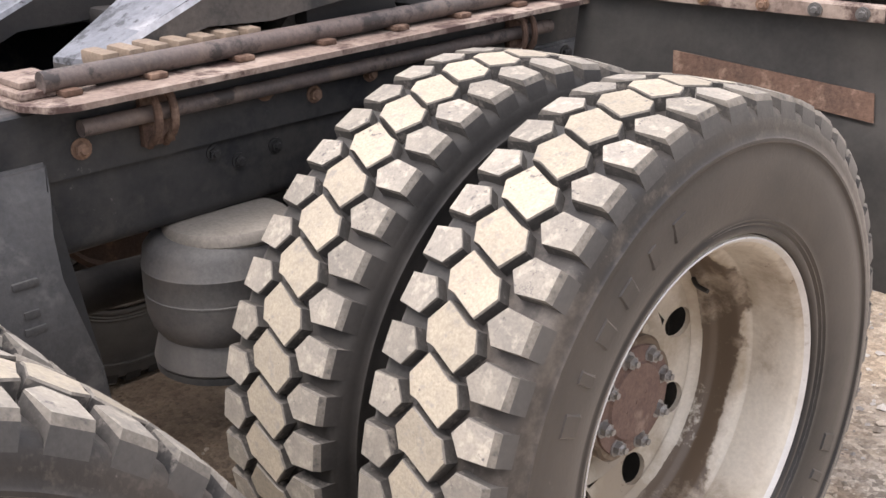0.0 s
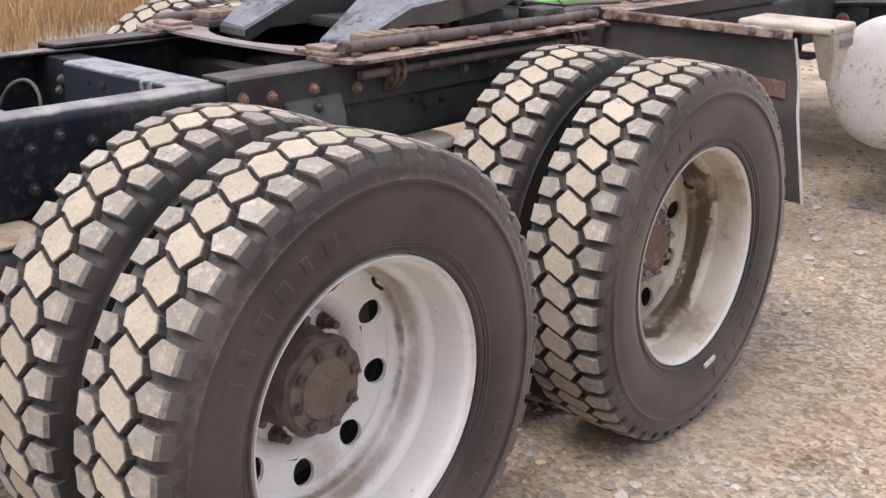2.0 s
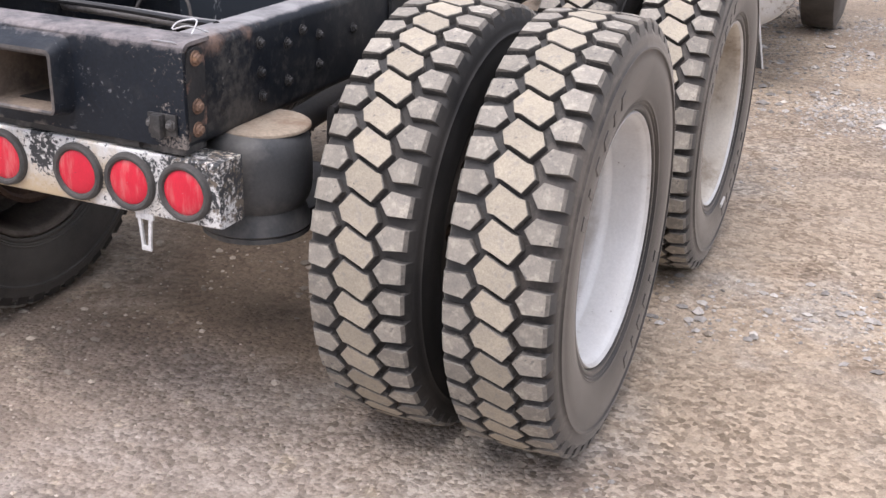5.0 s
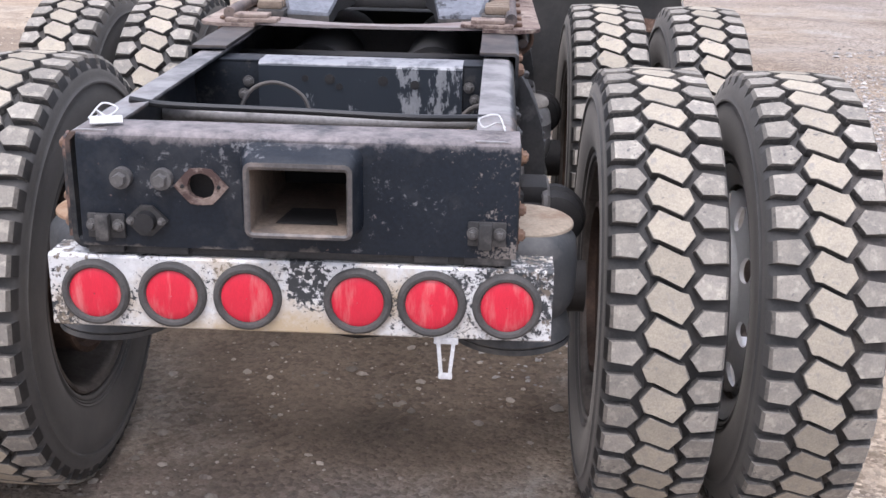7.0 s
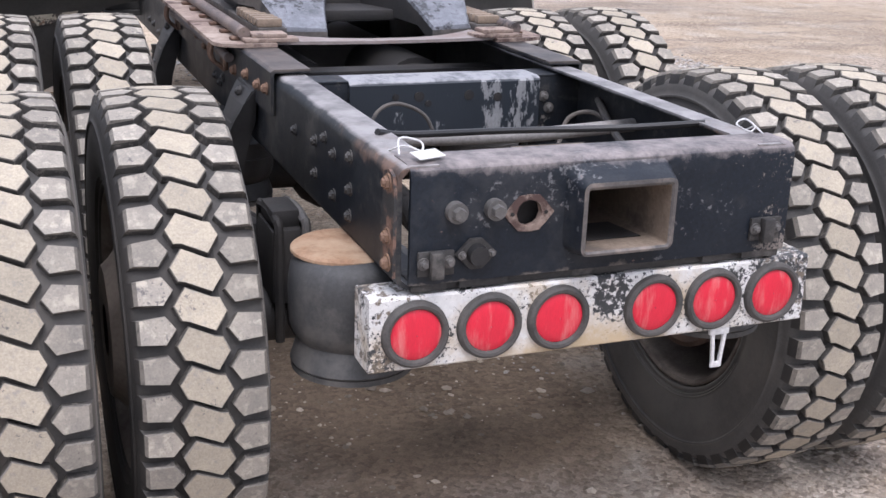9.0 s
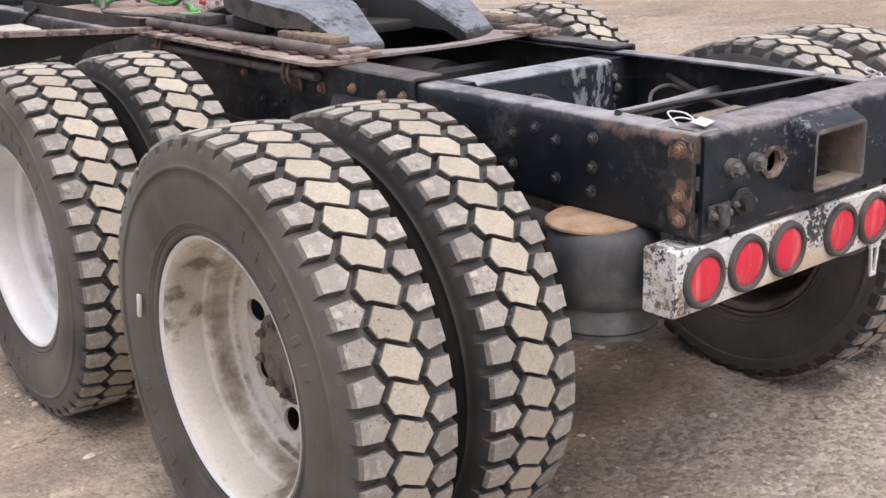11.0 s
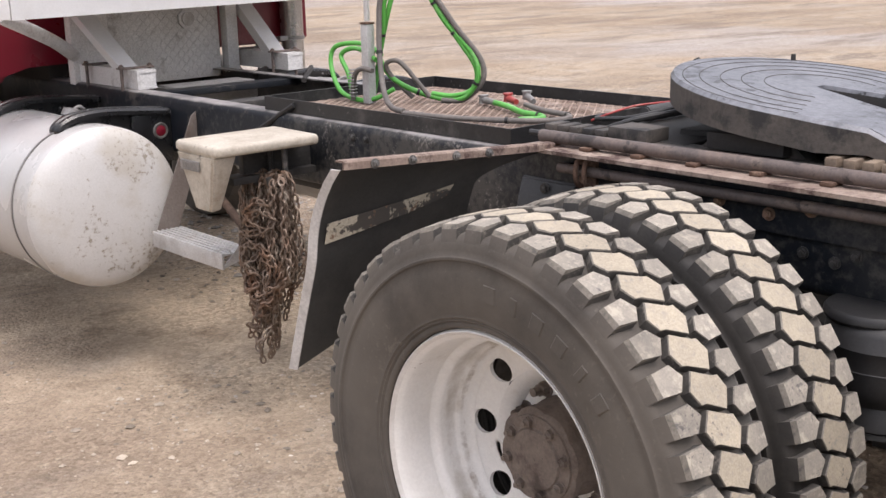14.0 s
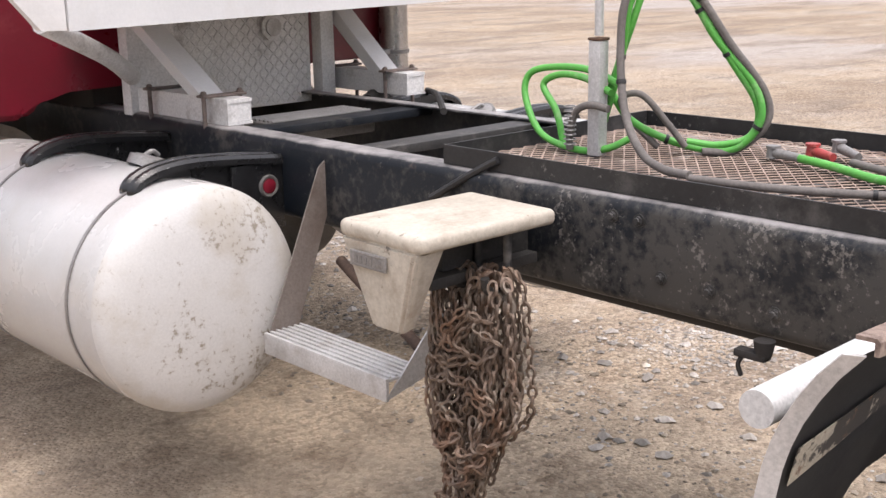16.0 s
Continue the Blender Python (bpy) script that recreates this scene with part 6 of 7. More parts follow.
# white mudguard platform with its tapered leg
def platform(s):
    bm = B()
    poly = [(0.480, 2.862), (0.868, 2.872), (0.880, 2.885), (0.872, 3.135), (0.858, 3.150), (0.468, 3.145)]
    prism(bm, poly, lambda u, v, k: Vector((s * u, v, 0.992 + k)), 0.036)
    bmesh.ops.bevel(bm, geom=list(bm.edges), offset=0.014, segments=4, affect="EDGES", profile=0.5)
    p = part("step_platform", bm, CREAM, truck, "thick dusty white fibreglass platform beside the frame", 70)
    bm = B()
    lo = [(0.845, 2.955), (0.862, 2.960), (0.862, 3.050), (0.845, 3.055), (0.815, 3.045), (0.815, 2.965)]
    hi = [(0.868, 2.880), (0.880, 2.890), (0.872, 3.130), (0.858, 3.145), (0.785, 3.125), (0.785, 2.895)]
    vl = [bm.verts.new((s * x, y, 0.805)) for x, y in lo]
    vh = [bm.verts.new((s * x, y, 0.995)) for x, y in hi]
    bm.faces.new(vl)
    bm.faces.new(vh[::-1])
    for i in range(6):
        bm.faces.new((vl[i], vl[(i + 1) % 6], vh[(i + 1) % 6], vh[i]))
    bmesh.ops.bevel(bm, geom=list(bm.edges), offset=0.006, segments=2, affect="EDGES")
    leg = part("platform_leg", bm, CREAM, p, "tapered white leg with chipped foot")
    bm = B()
    m = Matrix.Translation((s * 0.879, 3.035, 0.955))
    box(bm, -0.003, 0.003, -0.058, 0.058, -0.017, 0.017, 0.002, m)
    part("name_plate", bm, GLADGREY, leg, "small metal plate with raised bars")
    bm = B()
    for k in range(6):
        box(bm, -0.0045, 0.0045, -0.045 + k * 0.0155, -0.036 + k * 0.0155, -0.009, 0.009, 0.0, m)
    box(bm, -0.0045, 0.0045, -0.052, 0.052, 0.012, 0.0145, 0.0, m)
    box(bm, -0.0045, 0.0045, -0.052, 0.052, -0.0145, -0.012, 0.0, m)
    part("plate_bars", bm, ALUDARK, leg)
    for y in (2.90, 2.99):
        bm = B()
        cyl(bm, (s * 0.60, y, 0.995), (s * 0.60, y, 0.885), 0.010, 12)
        tube(bm, [(s * 0.60, y, 0.89), (s * 0.62, y, 0.865), (s * 0.66, y, 0.870), (s * 0.67, y, 0.90)], 0.010, 8)
        part("hook", bm, FRAME_DUST, p, "steel hook under the platform")
    bm = B()
    box(bm, min(s * 0.42, s * 0.76), max(s * 0.42, s * 0.76), 2.97, 3.05, 0.875, 0.900, 0.004)
    box(bm, min(s * 0.42, s * 0.70), max(s * 0.42, s * 0.70), 3.0, 3.03, 0.90, 0.99, 0.004)
    part("platform_stay", bm, FRAME_DUST, p)
    return p


platform(-1)
platform(1)

# aluminium lower step hung from the left rail
bm = B()
box(bm, -0.655, -0.525, 3.255, 3.765, 0.560, 0.568, 0.002)
box(bm, -0.660, -0.650, 3.252, 3.768, 0.512, 0.572, 0.002)
low_step = part("lower_step", bm, ALU, truck, "ribbed white aluminium step hung below the frame")
for k in range(6):
    bm = B()
    box(bm, -0.644 + k * 0.020, -0.636 + k * 0.020, 3.258, 3.762, 0.568, 0.574, 0.001)
    part("step_rib", bm, ALU, low_step)
for y, top in ((3.768, 1.02), (3.252, 0.62)):
    bm = B()
    poly = [(-0.660, 0.515), (-0.560, 0.515), (-0.400, 0.93), (-0.400, 1.0), (-0.420, 1.025), (-0.447, 1.005)] if top > 1 else [(-0.660, 0.515), (-0.530, 0.545), (-0.455, 0.70), (-0.465, 0.715), (-0.50, 0.68)]
    prism(bm, poly, lambda u, v, k: Vector((u, y + k, v)), 0.005)
    part("step_side", bm, STEPSIDE if top > 1 else ALU, low_step, "thin grey aluminium side plate")
bm = B()
cyl(bm, (-0.50, 3.30, 0.60), (-0.42, 3.72, 0.74), 0.016, 12)
part("step_stay", bm, DRUM, low_step, "dark rusty stay rod")


# tyre chains hanging from the hooks
def chain_strand(bm, path, link=0.032, wire=0.0039, twist=0.0):
    pts = smooth_path(path, 10)
    dist, acc = [0.0], 0.0
    for a, b in zip(pts, pts[1:]):
        acc += (b - a).length
        dist.append(acc)
    count = max(2, int(acc / (link * 0.74)))
    for k in range(count):
        d = acc * (k + 0.5) / count
        i = max(j for j in range(len(dist)) if dist[j] <= d)
        i = min(i, len(pts) - 2)
        t = (d - dist[i]) / max(1e-6, dist[i + 1] - dist[i])
        c = pts[i].lerp(pts[i + 1], t)
        way = (pts[i + 1] - pts[i]).normalized()
        side = way.cross(Vector((0.3, 0.9, 0.2))).normalized()
        other = way.cross(side)
        a = twist + (math.pi / 2 if k % 2 else 0) + RC.uniform(-0.5, 0.5)
        s2 = side * math.cos(a) + other * math.sin(a)
        nrm = way.cross(s2)
        ring = []
        for q in range(10):
            ang = 2 * math.pi * q / 10
            x, y = math.cos(ang), math.sin(ang)
            ring.append(c + way * (x * (link * 0.5 - 0.4 * wire)) + s2 * (y * link * 0.30))
        verts = []
        for q in range(10):
            tang = (ring[(q + 1) % 10] - ring[q - 1]).normalized()
            o = tang.cross(nrm)
            verts.append([bm.verts.new(ring[q] + (o * math.cos(e) + nrm * math.sin(e)) * wire) for e in (0.5, 2.07, 3.64, 5.21)])
        for q in range(10):
            for e in range(4):
                bm.faces.new((verts[q][e], verts[q][(e + 1) % 4], verts[(q + 1) % 10][(e + 1) % 4], verts[(q + 1) % 10][e]))


RC = random.Random(7)
chains = thing("tyre_chains", "bundle of rusty tyre chains hanging from hooks", "chain")
for k in range(46):
    bm = B()
    hook_y = 2.985 if k % 2 else 2.895
    u, w = RC.uniform(-1, 1), RC.uniform(-1, 1)
    x0, y0 = -0.645 + 0.03 * w, hook_y + 0.045 * u
    xm_, ym_ = -0.650 + 0.055 * w, 2.945 + 0.132 * (u * 0.55 + (0.35 if k % 2 else -0.35))
    deep = RC.uniform(0.29, 0.58) if k % 3 else RC.uniform(0.225, 0.35)
    deep += 0.10 * max(0, min(1, (2.93 - ym_) / 0.06))
    tail = RC.uniform(-0.02, 0.02)
    pts = [(x0, y0, 0.903 + 0.012 * w), (x0 + 0.4 * (xm_ - x0), y0 + 0.75 * (ym_ - y0), 0.862), (xm_, ym_, 0.74), (xm_ + tail, ym_ + RC.uniform(-0.02, 0.02), 0.60), (xm_ * 0.98 - 0.012 + tail, 2.962 + (ym_ - 2.945) * 0.68, min(0.52, deep + 0.1)), (xm_ * 0.98 - 0.012, 2.975 + (ym_ - 2.945) * 0.38, deep)]
    chain_strand(bm, pts, twist=RC.uniform(0, 3))
    part("chain_strand", bm, CHAIN, chains)
for k in range(30):
    bm = B()
    z = RC.uniform(0.36, 0.84)
    y = 2.935 + RC.uniform(-0.12, 0.055) * min(1.0, (z - 0.2) / 0.4)
    d1, d2 = RC.uniform(-0.07, 0.05), RC.uniform(-0.09, 0.07)
    chain_strand(bm, [(-0.695, y, z), (-0.712, y + 0.025, z + d1 * 0.6), (-0.712, y + 0.055, z + d1), (-0.69, y + 0.085, z + d2)], twist=RC.uniform(0, 3))
    part("cross_chain", bm, CHAIN, chains)

# deck tray of expanded mesh behind the cab
TX0, TX1, TY0, TY1 = -0.395, 0.445, 2.045, 3.315
bm = B()
rings = []
for o, z in ((0, 1.0635), (0, 1.112), (0.006, 1.112), (0.006, 1.068), (0.030, 1.068), (0.030, 1.0635)):
    rings.append([bm.verts.new((x, y, z)) for x, y in ((TX0 + o, TY0 + o), (TX1 - o, TY0 + o), (TX1 - o, TY1 - o), (TX0 + o, TY1 - o))])
for ra, rb in zip(rings, rings[1:] + rings[:1]):
    for k in range(4):
        bm.faces.new((ra[k], ra[(k + 1) % 4], rb[(k + 1) % 4], rb[k]))
tray = part("deck_tray", bm, TRAYBLACK, truck, "black angle-iron tray lying on the rails", 20)
for y in (2.46, 2.89):
    bm = B()
    box(bm, TX0 + 0.031, TX1 - 0.031, y, y + 0.03, 1.0635, 1.068, 0.001)
    part("tray_slat", bm, FRAME_DUST, tray)
bm = B()
e1, e2 = Vector((0.0240, 0.0185, 0)), Vector((0.0240, -0.0185, 0))


def on_tray(p):
    return TX0 + 0.010 < p.x < TX1 - 0.010 and TY0 + 0.010 < p.y < TY1 - 0.010


for i in range(-2, 90):
    for j in range(-80, 60):
        p = Vector((TX0, TY0, 1.0715)) + e1 * i + e2 * j
        for q in (p + e1, p + e2):
            if not (on_tray(p) and on_tray(q)):
                continue
            d = (q - p).normalized()
            o = Vector((-d.y, d.x, 0)) * 0.0020
            up = Vector((0, 0, 0.0012))
            v = [bm.verts.new(k) for k in (p - o, q - o, q + o + up, p + o + up)]
            bm.faces.new(v)
            w = [bm.verts.new(k.co - up) for k in v]
            bm.faces.new((v[0], w[0], w[1], v[1]))
            bm.faces.new((v[2], w[2], w[3], v[3]))
grate = part("mesh_grating", bm, MESH, tray, "rusty expanded metal mesh")
bm = B()
box(bm, -0.123, -0.087, 3.04, 3.076, 1.076, 1.362, 0.004)
post = part("hose_post", bm, ALU, tray, "square metal hose post")
bm = B()
box(bm, -0.125, -0.085, 3.038, 3.078, 1.3625, 1.370, 0.003)
part("post_cap", bm, RUST, post)
bm = B()
tube(bm, [(-0.105, 3.057, 1.374), (-0.10, 3.057, 1.5), (-0.06, 3.04, 1.62), (0.0, 3.0, 1.70)], 0.011, 10)
part("spring_rod", bm, ALU, post, "thin upright rod carrying the hoses")
# air hoses
def hose(label, pts, r, material, ties=()):
    t = thing("air_hose", label, "hose", "air hoses")
    bm = B()
    tube(bm, pts, r * 0.88, 10, 8)
    ob = part("hose", bm, material, t)
    path = smooth_path(pts, 8)
    for f in ties:
        bm = B()
        i = int(f * (len(path) - 2))
        d = (path[i + 1] - path[i]).normalized()
        cyl(bm, path[i] - d * 0.005, path[i] + d * 0.005, r * 1.1, 10)
        part("cable_tie", bm, BLACK, t)
    return t


hose("bright green coiled air hose looped over the post", [(-0.055, 3.10, 1.09), (-0.070, 3.02, 1.30), (-0.075, 2.985, 1.46), (-0.02, 2.95, 1.535), (0.04, 2.91, 1.49), (0.09, 2.85, 1.365), (0.150, 2.775, 1.25), (0.157, 2.755, 1.165), (0.135, 2.80, 1.095), (0.10, 2.865, 1.085), (0.04, 2.95, 1.11), (-0.02, 3.02, 1.16), (-0.05, 3.06, 1.23)], 0.0115, HOSE, (0.1, 0.38, 0.62, 0.85))
hose("green air hose running beside a grey sleeve", [(-0.045, 3.08, 1.20), (-0.060, 3.0, 1.38), (-0.04, 2.965, 1.49), (0.01, 2.93, 1.52), (0.06, 2.885, 1.44), (0.115, 2.82, 1.31), (0.160, 2.768, 1.20), (0.150, 2.775, 1.125), (0.115, 2.84, 1.098), (0.07, 2.91, 1.105)], 0.0105, HOSE, (0.25, 0.55))
hose("grey sleeved electrical cable with the hoses", [(-0.277, 2.66, 1.098), (-0.24, 2.76, 1.096), (-0.19, 2.86, 1.12), (-0.135, 2.95, 1.20), (-0.105, 2.99, 1.34), (-0.090, 2.985, 1.47), (-0.03, 2.945, 1.55), (0.05, 2.885, 1.475), (0.11, 2.82, 1.35), (0.172, 2.755, 1.23), (0.174, 2.750, 1.15), (0.135, 2.81, 1.085), (0.08, 2.87, 1.082)], 0.0115, HOSEGREY, (0.3, 0.6))
hose("green air hose bowed towards the cab", [(-0.09, 3.00, 1.255), (-0.06, 3.12, 1.282), (-0.05, 3.24, 1.283), (-0.055, 3.33, 1.262), (-0.070, 3.335, 1.20), (-0.090, 3.26, 1.11), (-0.113, 3.12, 1.085), (-0.10, 3.03, 1.095), (-0.06, 2.97, 1.13)], 0.0105, HOSE)
hose("green air hose bowed towards the cab", [(-0.10, 3.02, 1.235), (-0.075, 3.12, 1.262), (-0.06, 3.22, 1.265), (-0.065, 3.275, 1.235), (-0.075, 3.22, 1.17), (-0.08, 3.19, 1.09)], 0.0105, HOSE)
hose("grey hose arched beside the post", [(0.03, 2.97, 1.09), (-0.02, 3.02, 1.16), (-0.045, 3.03, 1.215), (-0.02, 2.985, 1.225), (0.02, 2.93, 1.15), (0.05, 2.90, 1.095)], 0.010, HOSEGREY)
hose("grey hose end with a coiled spring guard", [(-0.135, 3.0, 1.20), (-0.13, 3.06, 1.205), (-0.125, 3.11, 1.185), (-0.125, 3.13, 1.13), (-0.125, 3.13, 1.085)], 0.011, HOSEGREY)
hose("green hose lying on the mesh with its coupling", [(0.10, 2.61, 1.092), (0.06, 2.50, 1.090), (0.0, 2.38, 1.088), (-0.02, 2.28, 1.088), (-0.06, 2.24, 1.087), (-0.12, 2.28, 1.086)], 0.0115, HOSE, (0.6,))
hose("grey cable lying curled on the mesh", [(0.14, 2.50, 1.09), (0.08, 2.36, 1.088), (0.045, 2.22, 1.088), (-0.02, 2.17, 1.088), (-0.10, 2.20, 1.088), (-0.18, 2.33, 1.088), (-0.24, 2.50, 1.088), (-0.277, 2.66, 1.092)], 0.0105, HOSEGREY, (0.3, 0.7))
for i, (p, q, m, lab) in enumerate((((0.13, 2.70, 1.092), (0.10, 2.60, 1.092), GLADGREY, "grey cast hose coupling on the mesh"), ((0.175, 2.62, 1.10), (0.145, 2.55, 1.095), REDPLASTIC, "red plastic hose coupling on the mesh"), ((0.235, 2.585, 1.105), (0.19, 2.51, 1.095), GLADGREY, "pale metal hose coupling on the mesh"))):
    t = thing("hose_coupling", lab, "coupling", "hose couplings")
    bm = B()
    p, q = Vector(p), Vector(q)
    cyl(bm, p, q, 0.013, 14, 0.010)
    part("body", bm, m, t)
    bm = B()
    cyl(bm, p + Vector((0, 0, -0.012)), p + Vector((0, 0, 0.012)), 0.017, 16, 0.014)
    cyl(bm, p + Vector((0, 0, 0.012)), p + Vector((0, 0, 0.018)), 0.018, 16)
    part("seal_face", bm, m, t)
bm = B()
for k in range(9):
    z = 1.10 + k * 0.012
    pts = [(-0.125 + 0.0145 * math.cos(a), 3.13 + 0.0145 * math.sin(a), z) for a in (2 * math.pi * i / 12 for i in range(13))]
    tube(bm, pts, 0.0022, 5, smooth=False)
part("spring_guard", bm, ALUDARK, tray)
bm = B()
tube(bm, [(-0.06, 2.03, 1.100), (-0.026, 1.985, 1.122), (0.06, 1.970, 1.135), (0.12, 1.955, 1.138), (0.164, 1.900, 1.145), (0.17, 1.84, 1.150)], 0.0035, 8)
part("red_line", bm, REDPLASTIC, coupler, "thin red air line")
bm = B()
cyl(bm, (-0.075, 1.815, 1.140), (0.160, 1.806, 1.143), 0.023, 20)
bmesh.ops.bevel(bm, geom=[e for e in bm.edges if abs(e.verts[0].co.x - e.verts[1].co.x) < 0.004], offset=0.004, segments=2, affect="EDGES")
part("release_cylinder", bm, HANGERGREY, coupler, "scratched dark grey release cylinder")

# small fitting hanging below the rail
bm = B()
cyl(bm, (-0.44, 2.36, 0.832), (-0.44, 2.36, 0.800), 0.022, 12, 0.016)
box(bm, -0.455, -0.425, 2.35, 2.42, 0.790, 0.806, 0.004)
tube(bm, [(-0.44, 2.40, 0.80), (-0.45, 2.41, 0.775), (-0.445, 2.405, 0.75)], 0.005, 6)
part("drain_valve", bm, UNDER, truck, "greasy black drain valve below the rail")

# stays and crossbars ahead of the tray
bm = B()
tube(bm, [(-0.455, 3.30, 0.985), (-0.42, 3.20, 1.050), (-0.40, 3.12, 1.095)], 0.010, 8)
part("tie_rod", bm, BLACK, truck, "black rod leaning on the tray")
for y, m in ((3.72, FRAME_DUST), (4.28, FRAME)):
    bm = B()
    box(bm, -0.413, 0.413, y - 0.05, y + 0.05, 1.022, 1.050, 0.004)
    part("cross_channel", bm, m, truck, "dusty flat cross channel")
bm = B()
box(bm, -0.20, 0.24, 4.34, 4.52, 0.97, 1.044, 0.01)
rb_box = part("ribbed_box", bm, ALUDARK, truck, "ribbed aluminium box between the rails")
for k in range(7):
    bm = B()
    box(bm, -0.19, 0.23, 4.350 + k * 0.024, 4.359 + k * 0.024, 1.044, 1.052, 0.002)
    part("rib", bm, ALUDARK, rb_box)

# cab, rear deck and its supports
bm = B()
poly = [(-1.10, 1.05), (-0.72, 1.05), (-0.66, 1.085), (-0.63, 1.13), (-0.56, 1.150), (1.05, 1.150), (1.05, 2.9), (-1.10, 2.9)]
prism(bm, poly, lambda u, v, k: Vector((u, 5.05 + k, v)), 1.5)
bmesh.ops.bevel(bm, geom=list(bm.edges), offset=0.02, segments=2, affect="EDGES")
cab = part("cab", bm, RED, truck, "dark red painted cab")
bm = B()
box(bm, -0.42, 0.42, 5.15, 6.4, 0.80, 1.155, 0.02)
part("cab_underside", bm, UNDER, cab)
bm = B()
prism(bm, [(-1.0, 4.06), (1.0, 4.60), (1.0, 4.64), (-1.0, 4.10)], lambda u, v, k: Vector((u, v, 1.398 + k)), 0.80)
deck = part("deck_panel", bm, WHITE, cab, "wide white painted panel behind the cab")
bm = B()
prism(bm, [(-0.78, 4.165), (1.0, 4.645), (1.0, 5.04), (-0.55, 5.04)], lambda u, v, k: Vector((u, v, 1.405 + k)), 0.03)
part("deck_floor", bm, STEELW, deck)
bm = B()
low = [bm.verts.new((x, y, 1.40)) for x, y in ((-1.003, 4.068), (-1.055, 4.105), (-1.055, 4.135), (-1.003, 4.098))]
high = [bm.verts.new((x, y, 2.15)) for x, y in ((-1.003, 4.068), (-1.55, 4.42), (-1.55, 4.45), (-1.003, 4.098))]
bm.faces.new(low[::-1])
bm.faces.new(high)
for k in range(4):
    bm.faces.new((low[k], low[(k + 1) % 4], high[(k + 1) % 4], high[k]))
part("corner_panel", bm, WHITE, deck)
bm = B()
box(bm, -0.215, 0.395, 4.915, 4.935, 1.02, 1.40, 0.003)
for i in range(25):
    for j in range(15):
        m = Matrix.Translation((-0.200 + i * 0.0242, 4.914, 1.036 + j * 0.0242)) @ Matrix.Rotation(radians(45 if (i + j) % 2 else -45), 4, "Y")
        box(bm, -0.0115, 0.0115, -0.0025, 0.0025, -0.0032, 0.0032, 0.0, m)
part("tread_plate", bm, STEELW, cab, "patterned aluminium tread plate")
bm = B()
prism(bm, [(0.055 + 0.052 * math.cos(radians(22.5 + 45 * k)), 1.318 + 0.052 * math.sin(radians(22.5 + 45 * k))) for k in range(8)], lambda u, v, k: Vector((u + 0.155, 4.905 - k, v)), 0.012)
lamp = part("work_lamp", bm, STEELW, cab, "small octagonal white lamp housing")
bm = B()
cyl(bm, (0.210, 4.893, 1.318), (0.210, 4.885, 1.318), 0.034, 24)
part("lamp_glass", bm, ALU, lamp)
for x0, x1 in ((-0.42, -0.235), (0.41, 0.475)):
    bm = B()
    box(bm, x0, x1, 4.86, 4.92, 1.04, 1.42, 0.004)
    part("deck_post", bm, STEELW, cab, "white painted steel post")
for s, bx0, bx1, by0, by1 in ((-1, -0.392, -0.300, 4.300, 4.86), (1, 0.50, 0.592, 4.46, 4.95)):
    bm = B()
    prism(bm, [(bx0, 1.0635), (bx1, 1.0635), (bx1, 1.072), (bx0 + 0.012, 1.074), (bx0 + 0.012, 1.132), (bx1, 1.134), (bx1, 1.145), (bx0, 1.145)], lambda u, v, k: Vector((u, by0 + k, v)), by1 - by0)
    box(bm, bx0 + 0.012, bx1 - 0.002, by0 + 0.004, by0 + 0.010, 1.074, 1.132, 0.0)
    blk = part("deck_beam", bm, STEELW, cab, "short white channel beam on the rail")
    mx = (bx0 + bx1) / 2
    bm = B()
    prism(bm, [(by0 + 0.14, 1.146), (by0 + 0.22, 1.146), (by0 + 0.53, 1.40), (by0 + 0.45, 1.40)], lambda u, v, k: Vector((mx - 0.05 + k - (0.06 if s < 0 else 0.0) * (v - 1.146) / 0.25, u, v)), 0.085)
    part("strut", bm, WHITE, blk, "slanting white strut")
    for y in (by0 + 0.10, by0 + 0.44):
        bm = B()
        box(bm, bx0 - 0.035, bx1 + 0.035, y - 0.022, y + 0.022, 1.146, 1.154, 0.002)
        for x in (bx0 - 0.022, bx1 + 0.022):
            cyl(bm, (x, y, 0.84), (x, y, 1.166), 0.0075, 10)
            hexbolt(bm, (x, y, 1.154), (0, 0, 1), 0.010, 0.009)
        part("u_bolt", bm, PIPE, blk, "rusty clamp plate with long dark bolts")
bm = B()
tube(bm, [(-0.90, 4.45, 1.40), (-0.62, 4.62, 1.28), (-0.44, 4.80, 1.19)], 0.030, 10)
part("brace_tube", bm, STEELW, deck, "grey diagonal brace tube")
bm = B()
cyl(bm, (0.905, 5.0, 0.95), (0.905, 5.0, 2.9), 0.062, 28)
stack = part("exhaust_riser", bm, CHROME, cab, "dull chrome upright exhaust stack")
bm = B()
cyl(bm, (0.905, 5.0, 1.17), (0.905, 5.0, 1.185), 0.067, 28)
box(bm, 0.80, 0.87, 4.96, 5.0, 1.165, 1.19, 0.004)
part("stack_clamp", bm, ALUDARK, stack)
bm = B()
tube(bm, [(0.42, 4.6, 1.03), (0.62, 4.75, 1.05), (0.80, 4.95, 1.04), (1.0, 5.2, 1.03)], 0.035, 10)
tube(bm, [(0.30, 4.05, 1.06), (0.55, 4.35, 1.07), (0.75, 4.62, 1.05)], 0.012, 8)
part("exhaust_pipe", bm, UNDER, truck)
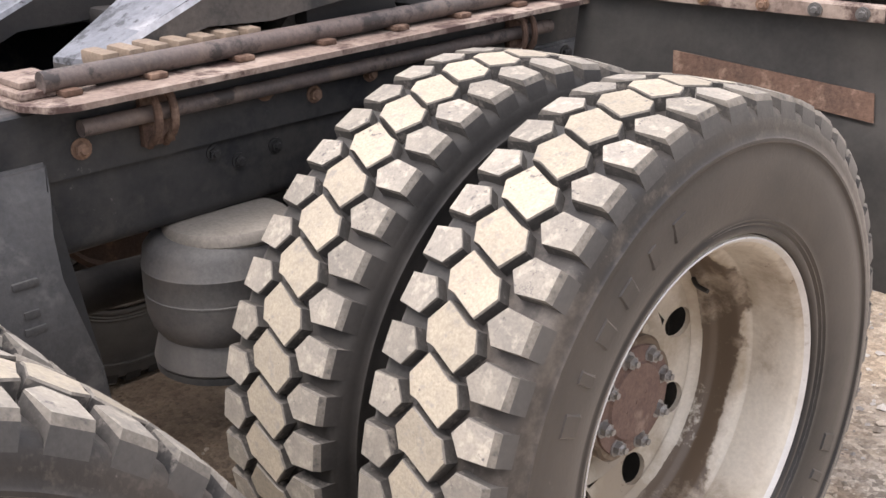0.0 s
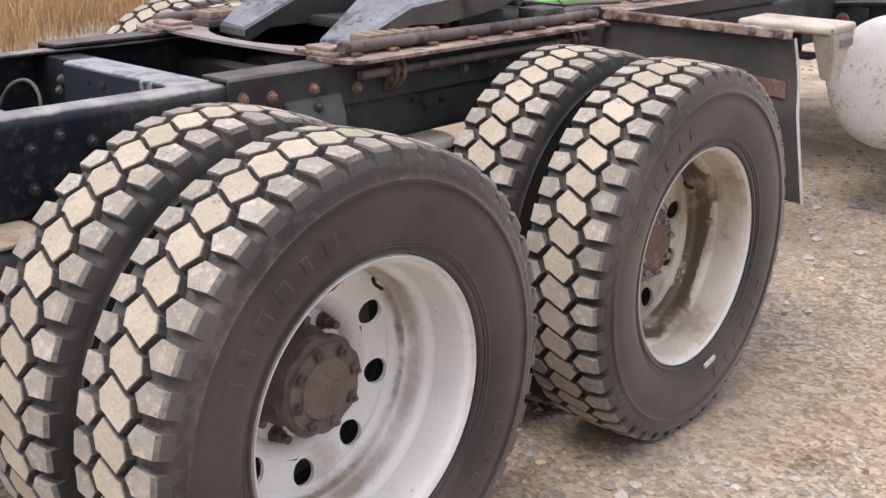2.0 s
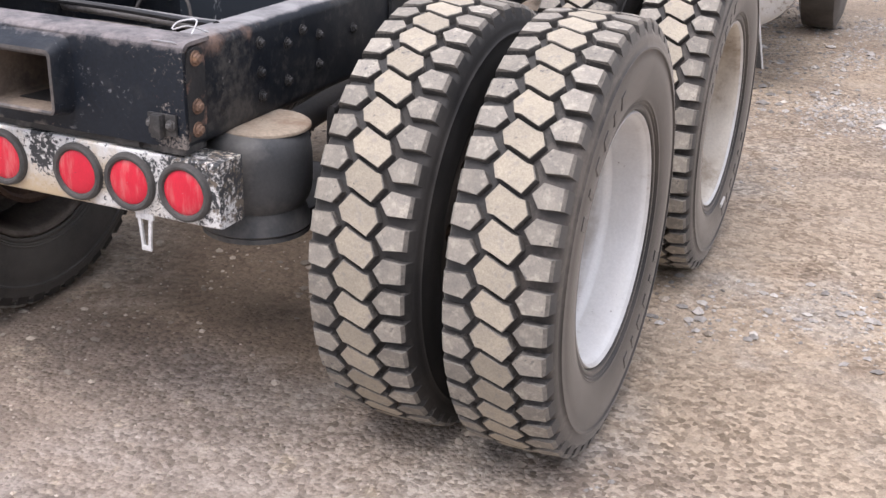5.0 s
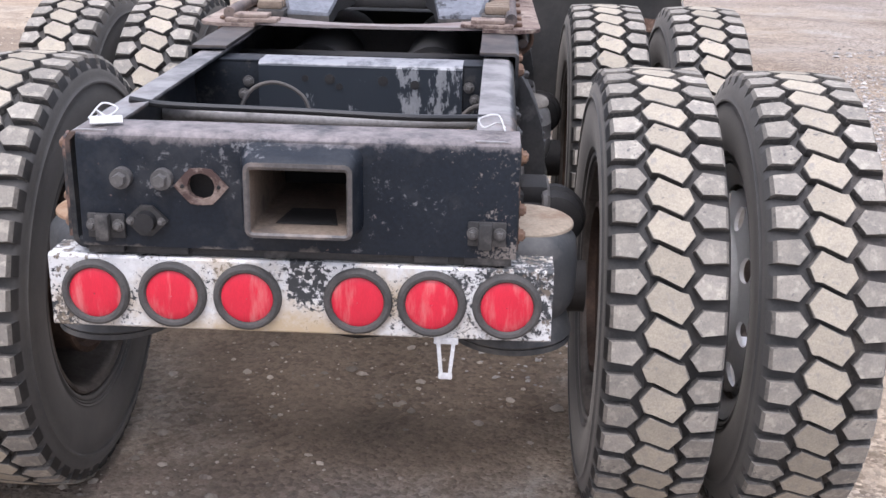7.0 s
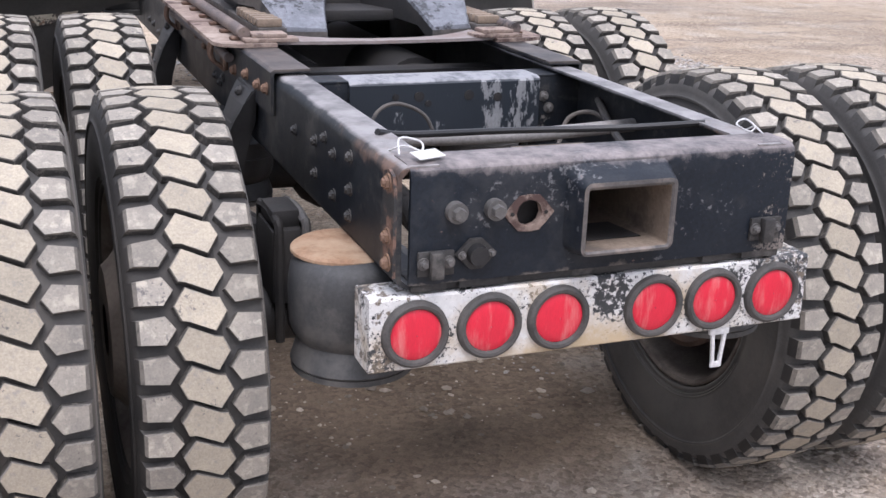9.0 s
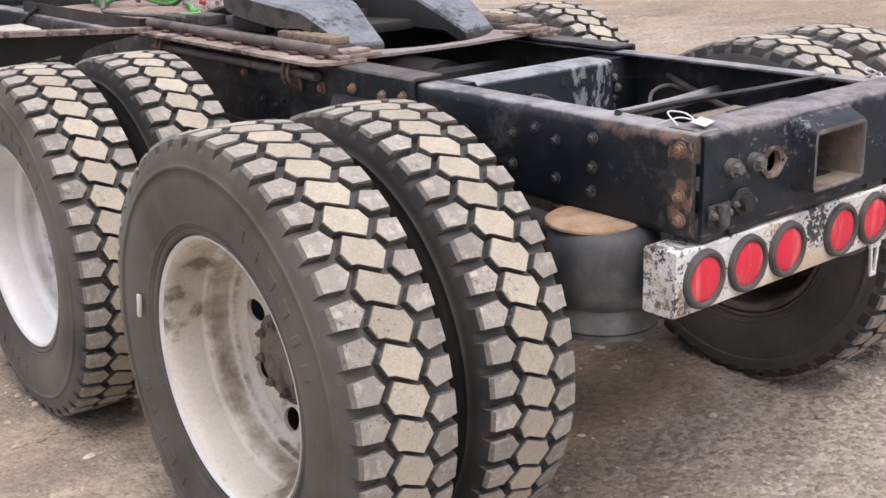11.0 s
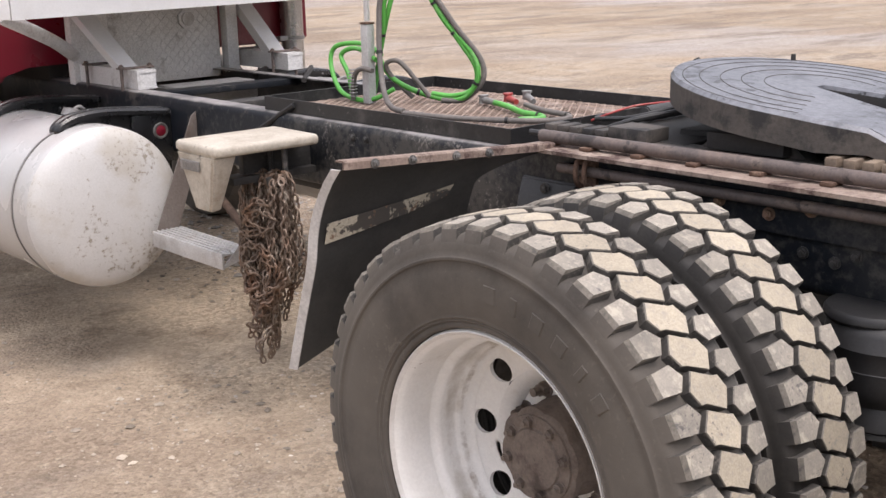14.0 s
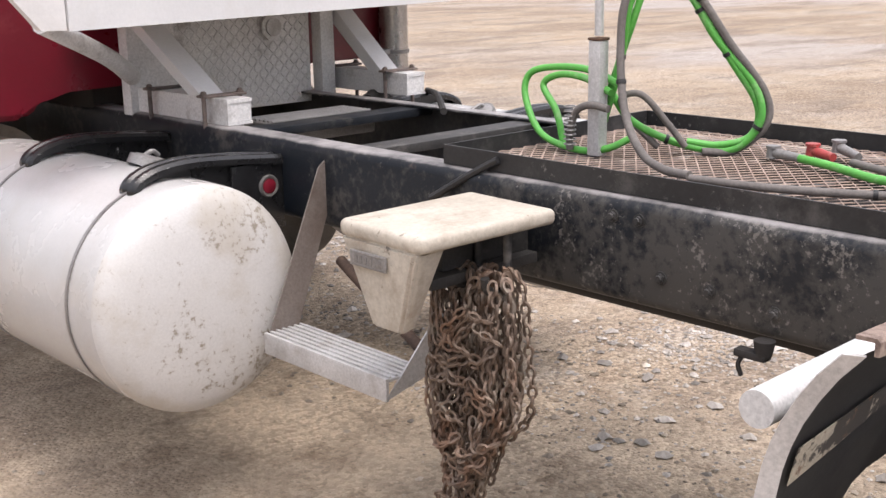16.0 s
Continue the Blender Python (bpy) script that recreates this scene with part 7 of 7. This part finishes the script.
# front axle so the nose is carried
for s in (-1, 1):
    bm = B()
    revolve(bm, [(-0.13, 0.30), (-0.14, 0.42), (-0.11, 0.50), (0.0, 0.515), (0.11, 0.50), (0.14, 0.42), (0.13, 0.30), (0.10, 0.28), (-0.10, 0.28)], 48, closed=True)
    bmesh.ops.transform(bm, matrix=Matrix.Translation((s * 1.02, 6.15, 0.515)), verts=bm.verts)
    part("front_tyre", bm, RUBBER, truck, "black front tyre")

# ---- dry grass beyond the truck ----
rng = np.random.RandomState(9)
verts, faces = [], []
for i in range(30000):
    x, y = -6.4 - abs(rng.normal(0, 2.4)), rng.uniform(0.0, 11.5)
    if x > -6.4 - 0.5 * math.sin(y * 1.7) - rng.uniform(0, 0.5):
        continue
    h = rng.uniform(0.25, 0.85) * (0.7 + 0.5 * noise.noise(Vector((x * 1.3, y * 1.3, 4))))
    a, lean = rng.uniform(0, 6.28), rng.uniform(0.05, 0.75) * h
    w = rng.uniform(0.0018, 0.0045)
    dx, dy = math.cos(a), math.sin(a)
    base = len(verts)
    for t in (0.0, 0.5, 1.0):
        k = w * (1 - 0.85 * t)
        cx, cy = x + dx * lean * t * t, y + dy * lean * t * t
        verts += [(cx - dy * k, cy + dx * k, h * t), (cx + dy * k, cy - dx * k, h * t)]
    faces += [(base, base + 1, base + 3, base + 2), (base + 2, base + 3, base + 5, base + 4)]
gme = bpy.data.meshes.new("dry_grass")
gme.from_pydata(verts, [], faces)
gme.materials.append(STRAW)
tagged(new("dry_grass", gme), "tall dry straw-coloured grass at the yard's edge", "grass", kind="stuff")


# ---- far side of the yard ----
def far_machine(at, w, d, h, body_mat, label, name, wheels=True, turn=0.0):
    t = thing(name, label, "vehicle", at=at)
    t.rotation_euler = (0, 0, turn)
    bm = B()
    box(bm, -w / 2, w / 2, -d / 2, d / 2, 0.75, h, 0.06)
    box(bm, -w / 2 - 0.05, w / 2 + 0.05, -d / 2 + 0.1, d / 2 - 0.1, 0.55, 0.75, 0.03)
    part("body", bm, body_mat, t)
    if wheels:
        for x in (-w / 2 + 0.8, w / 2 - 0.8, w / 2 - 2.0):
            bm = B()
            cyl(bm, (x, -d / 2 - 0.02, 0.5), (x, -d / 2 + 0.28, 0.5), 0.5, 24)
            part("wheel", bm, RUBBER, t)
            bm = B()
            cyl(bm, (x, d / 2 - 0.28, 0.5), (x, d / 2 + 0.02, 0.5), 0.5, 24)
            part("wheel", bm, RUBBER, t)
    return t


far_machine((29.5, 44.0, 0), 9.0, 2.5, 3.2, FARRED, "far dark red trailer with black wheels", "trailer", True, radians(-32))
far_machine((43.0, 47.5, 0), 7.0, 2.5, 2.6, DARKGREY, "far dark grey parked machine", "parked_truck", True, radians(-38))
far_machine((52.0, 30.0, 0), 8.0, 2.5, 2.4, DARKGREY, "far grey flatbed vehicle", "flatbed", True, radians(-50))
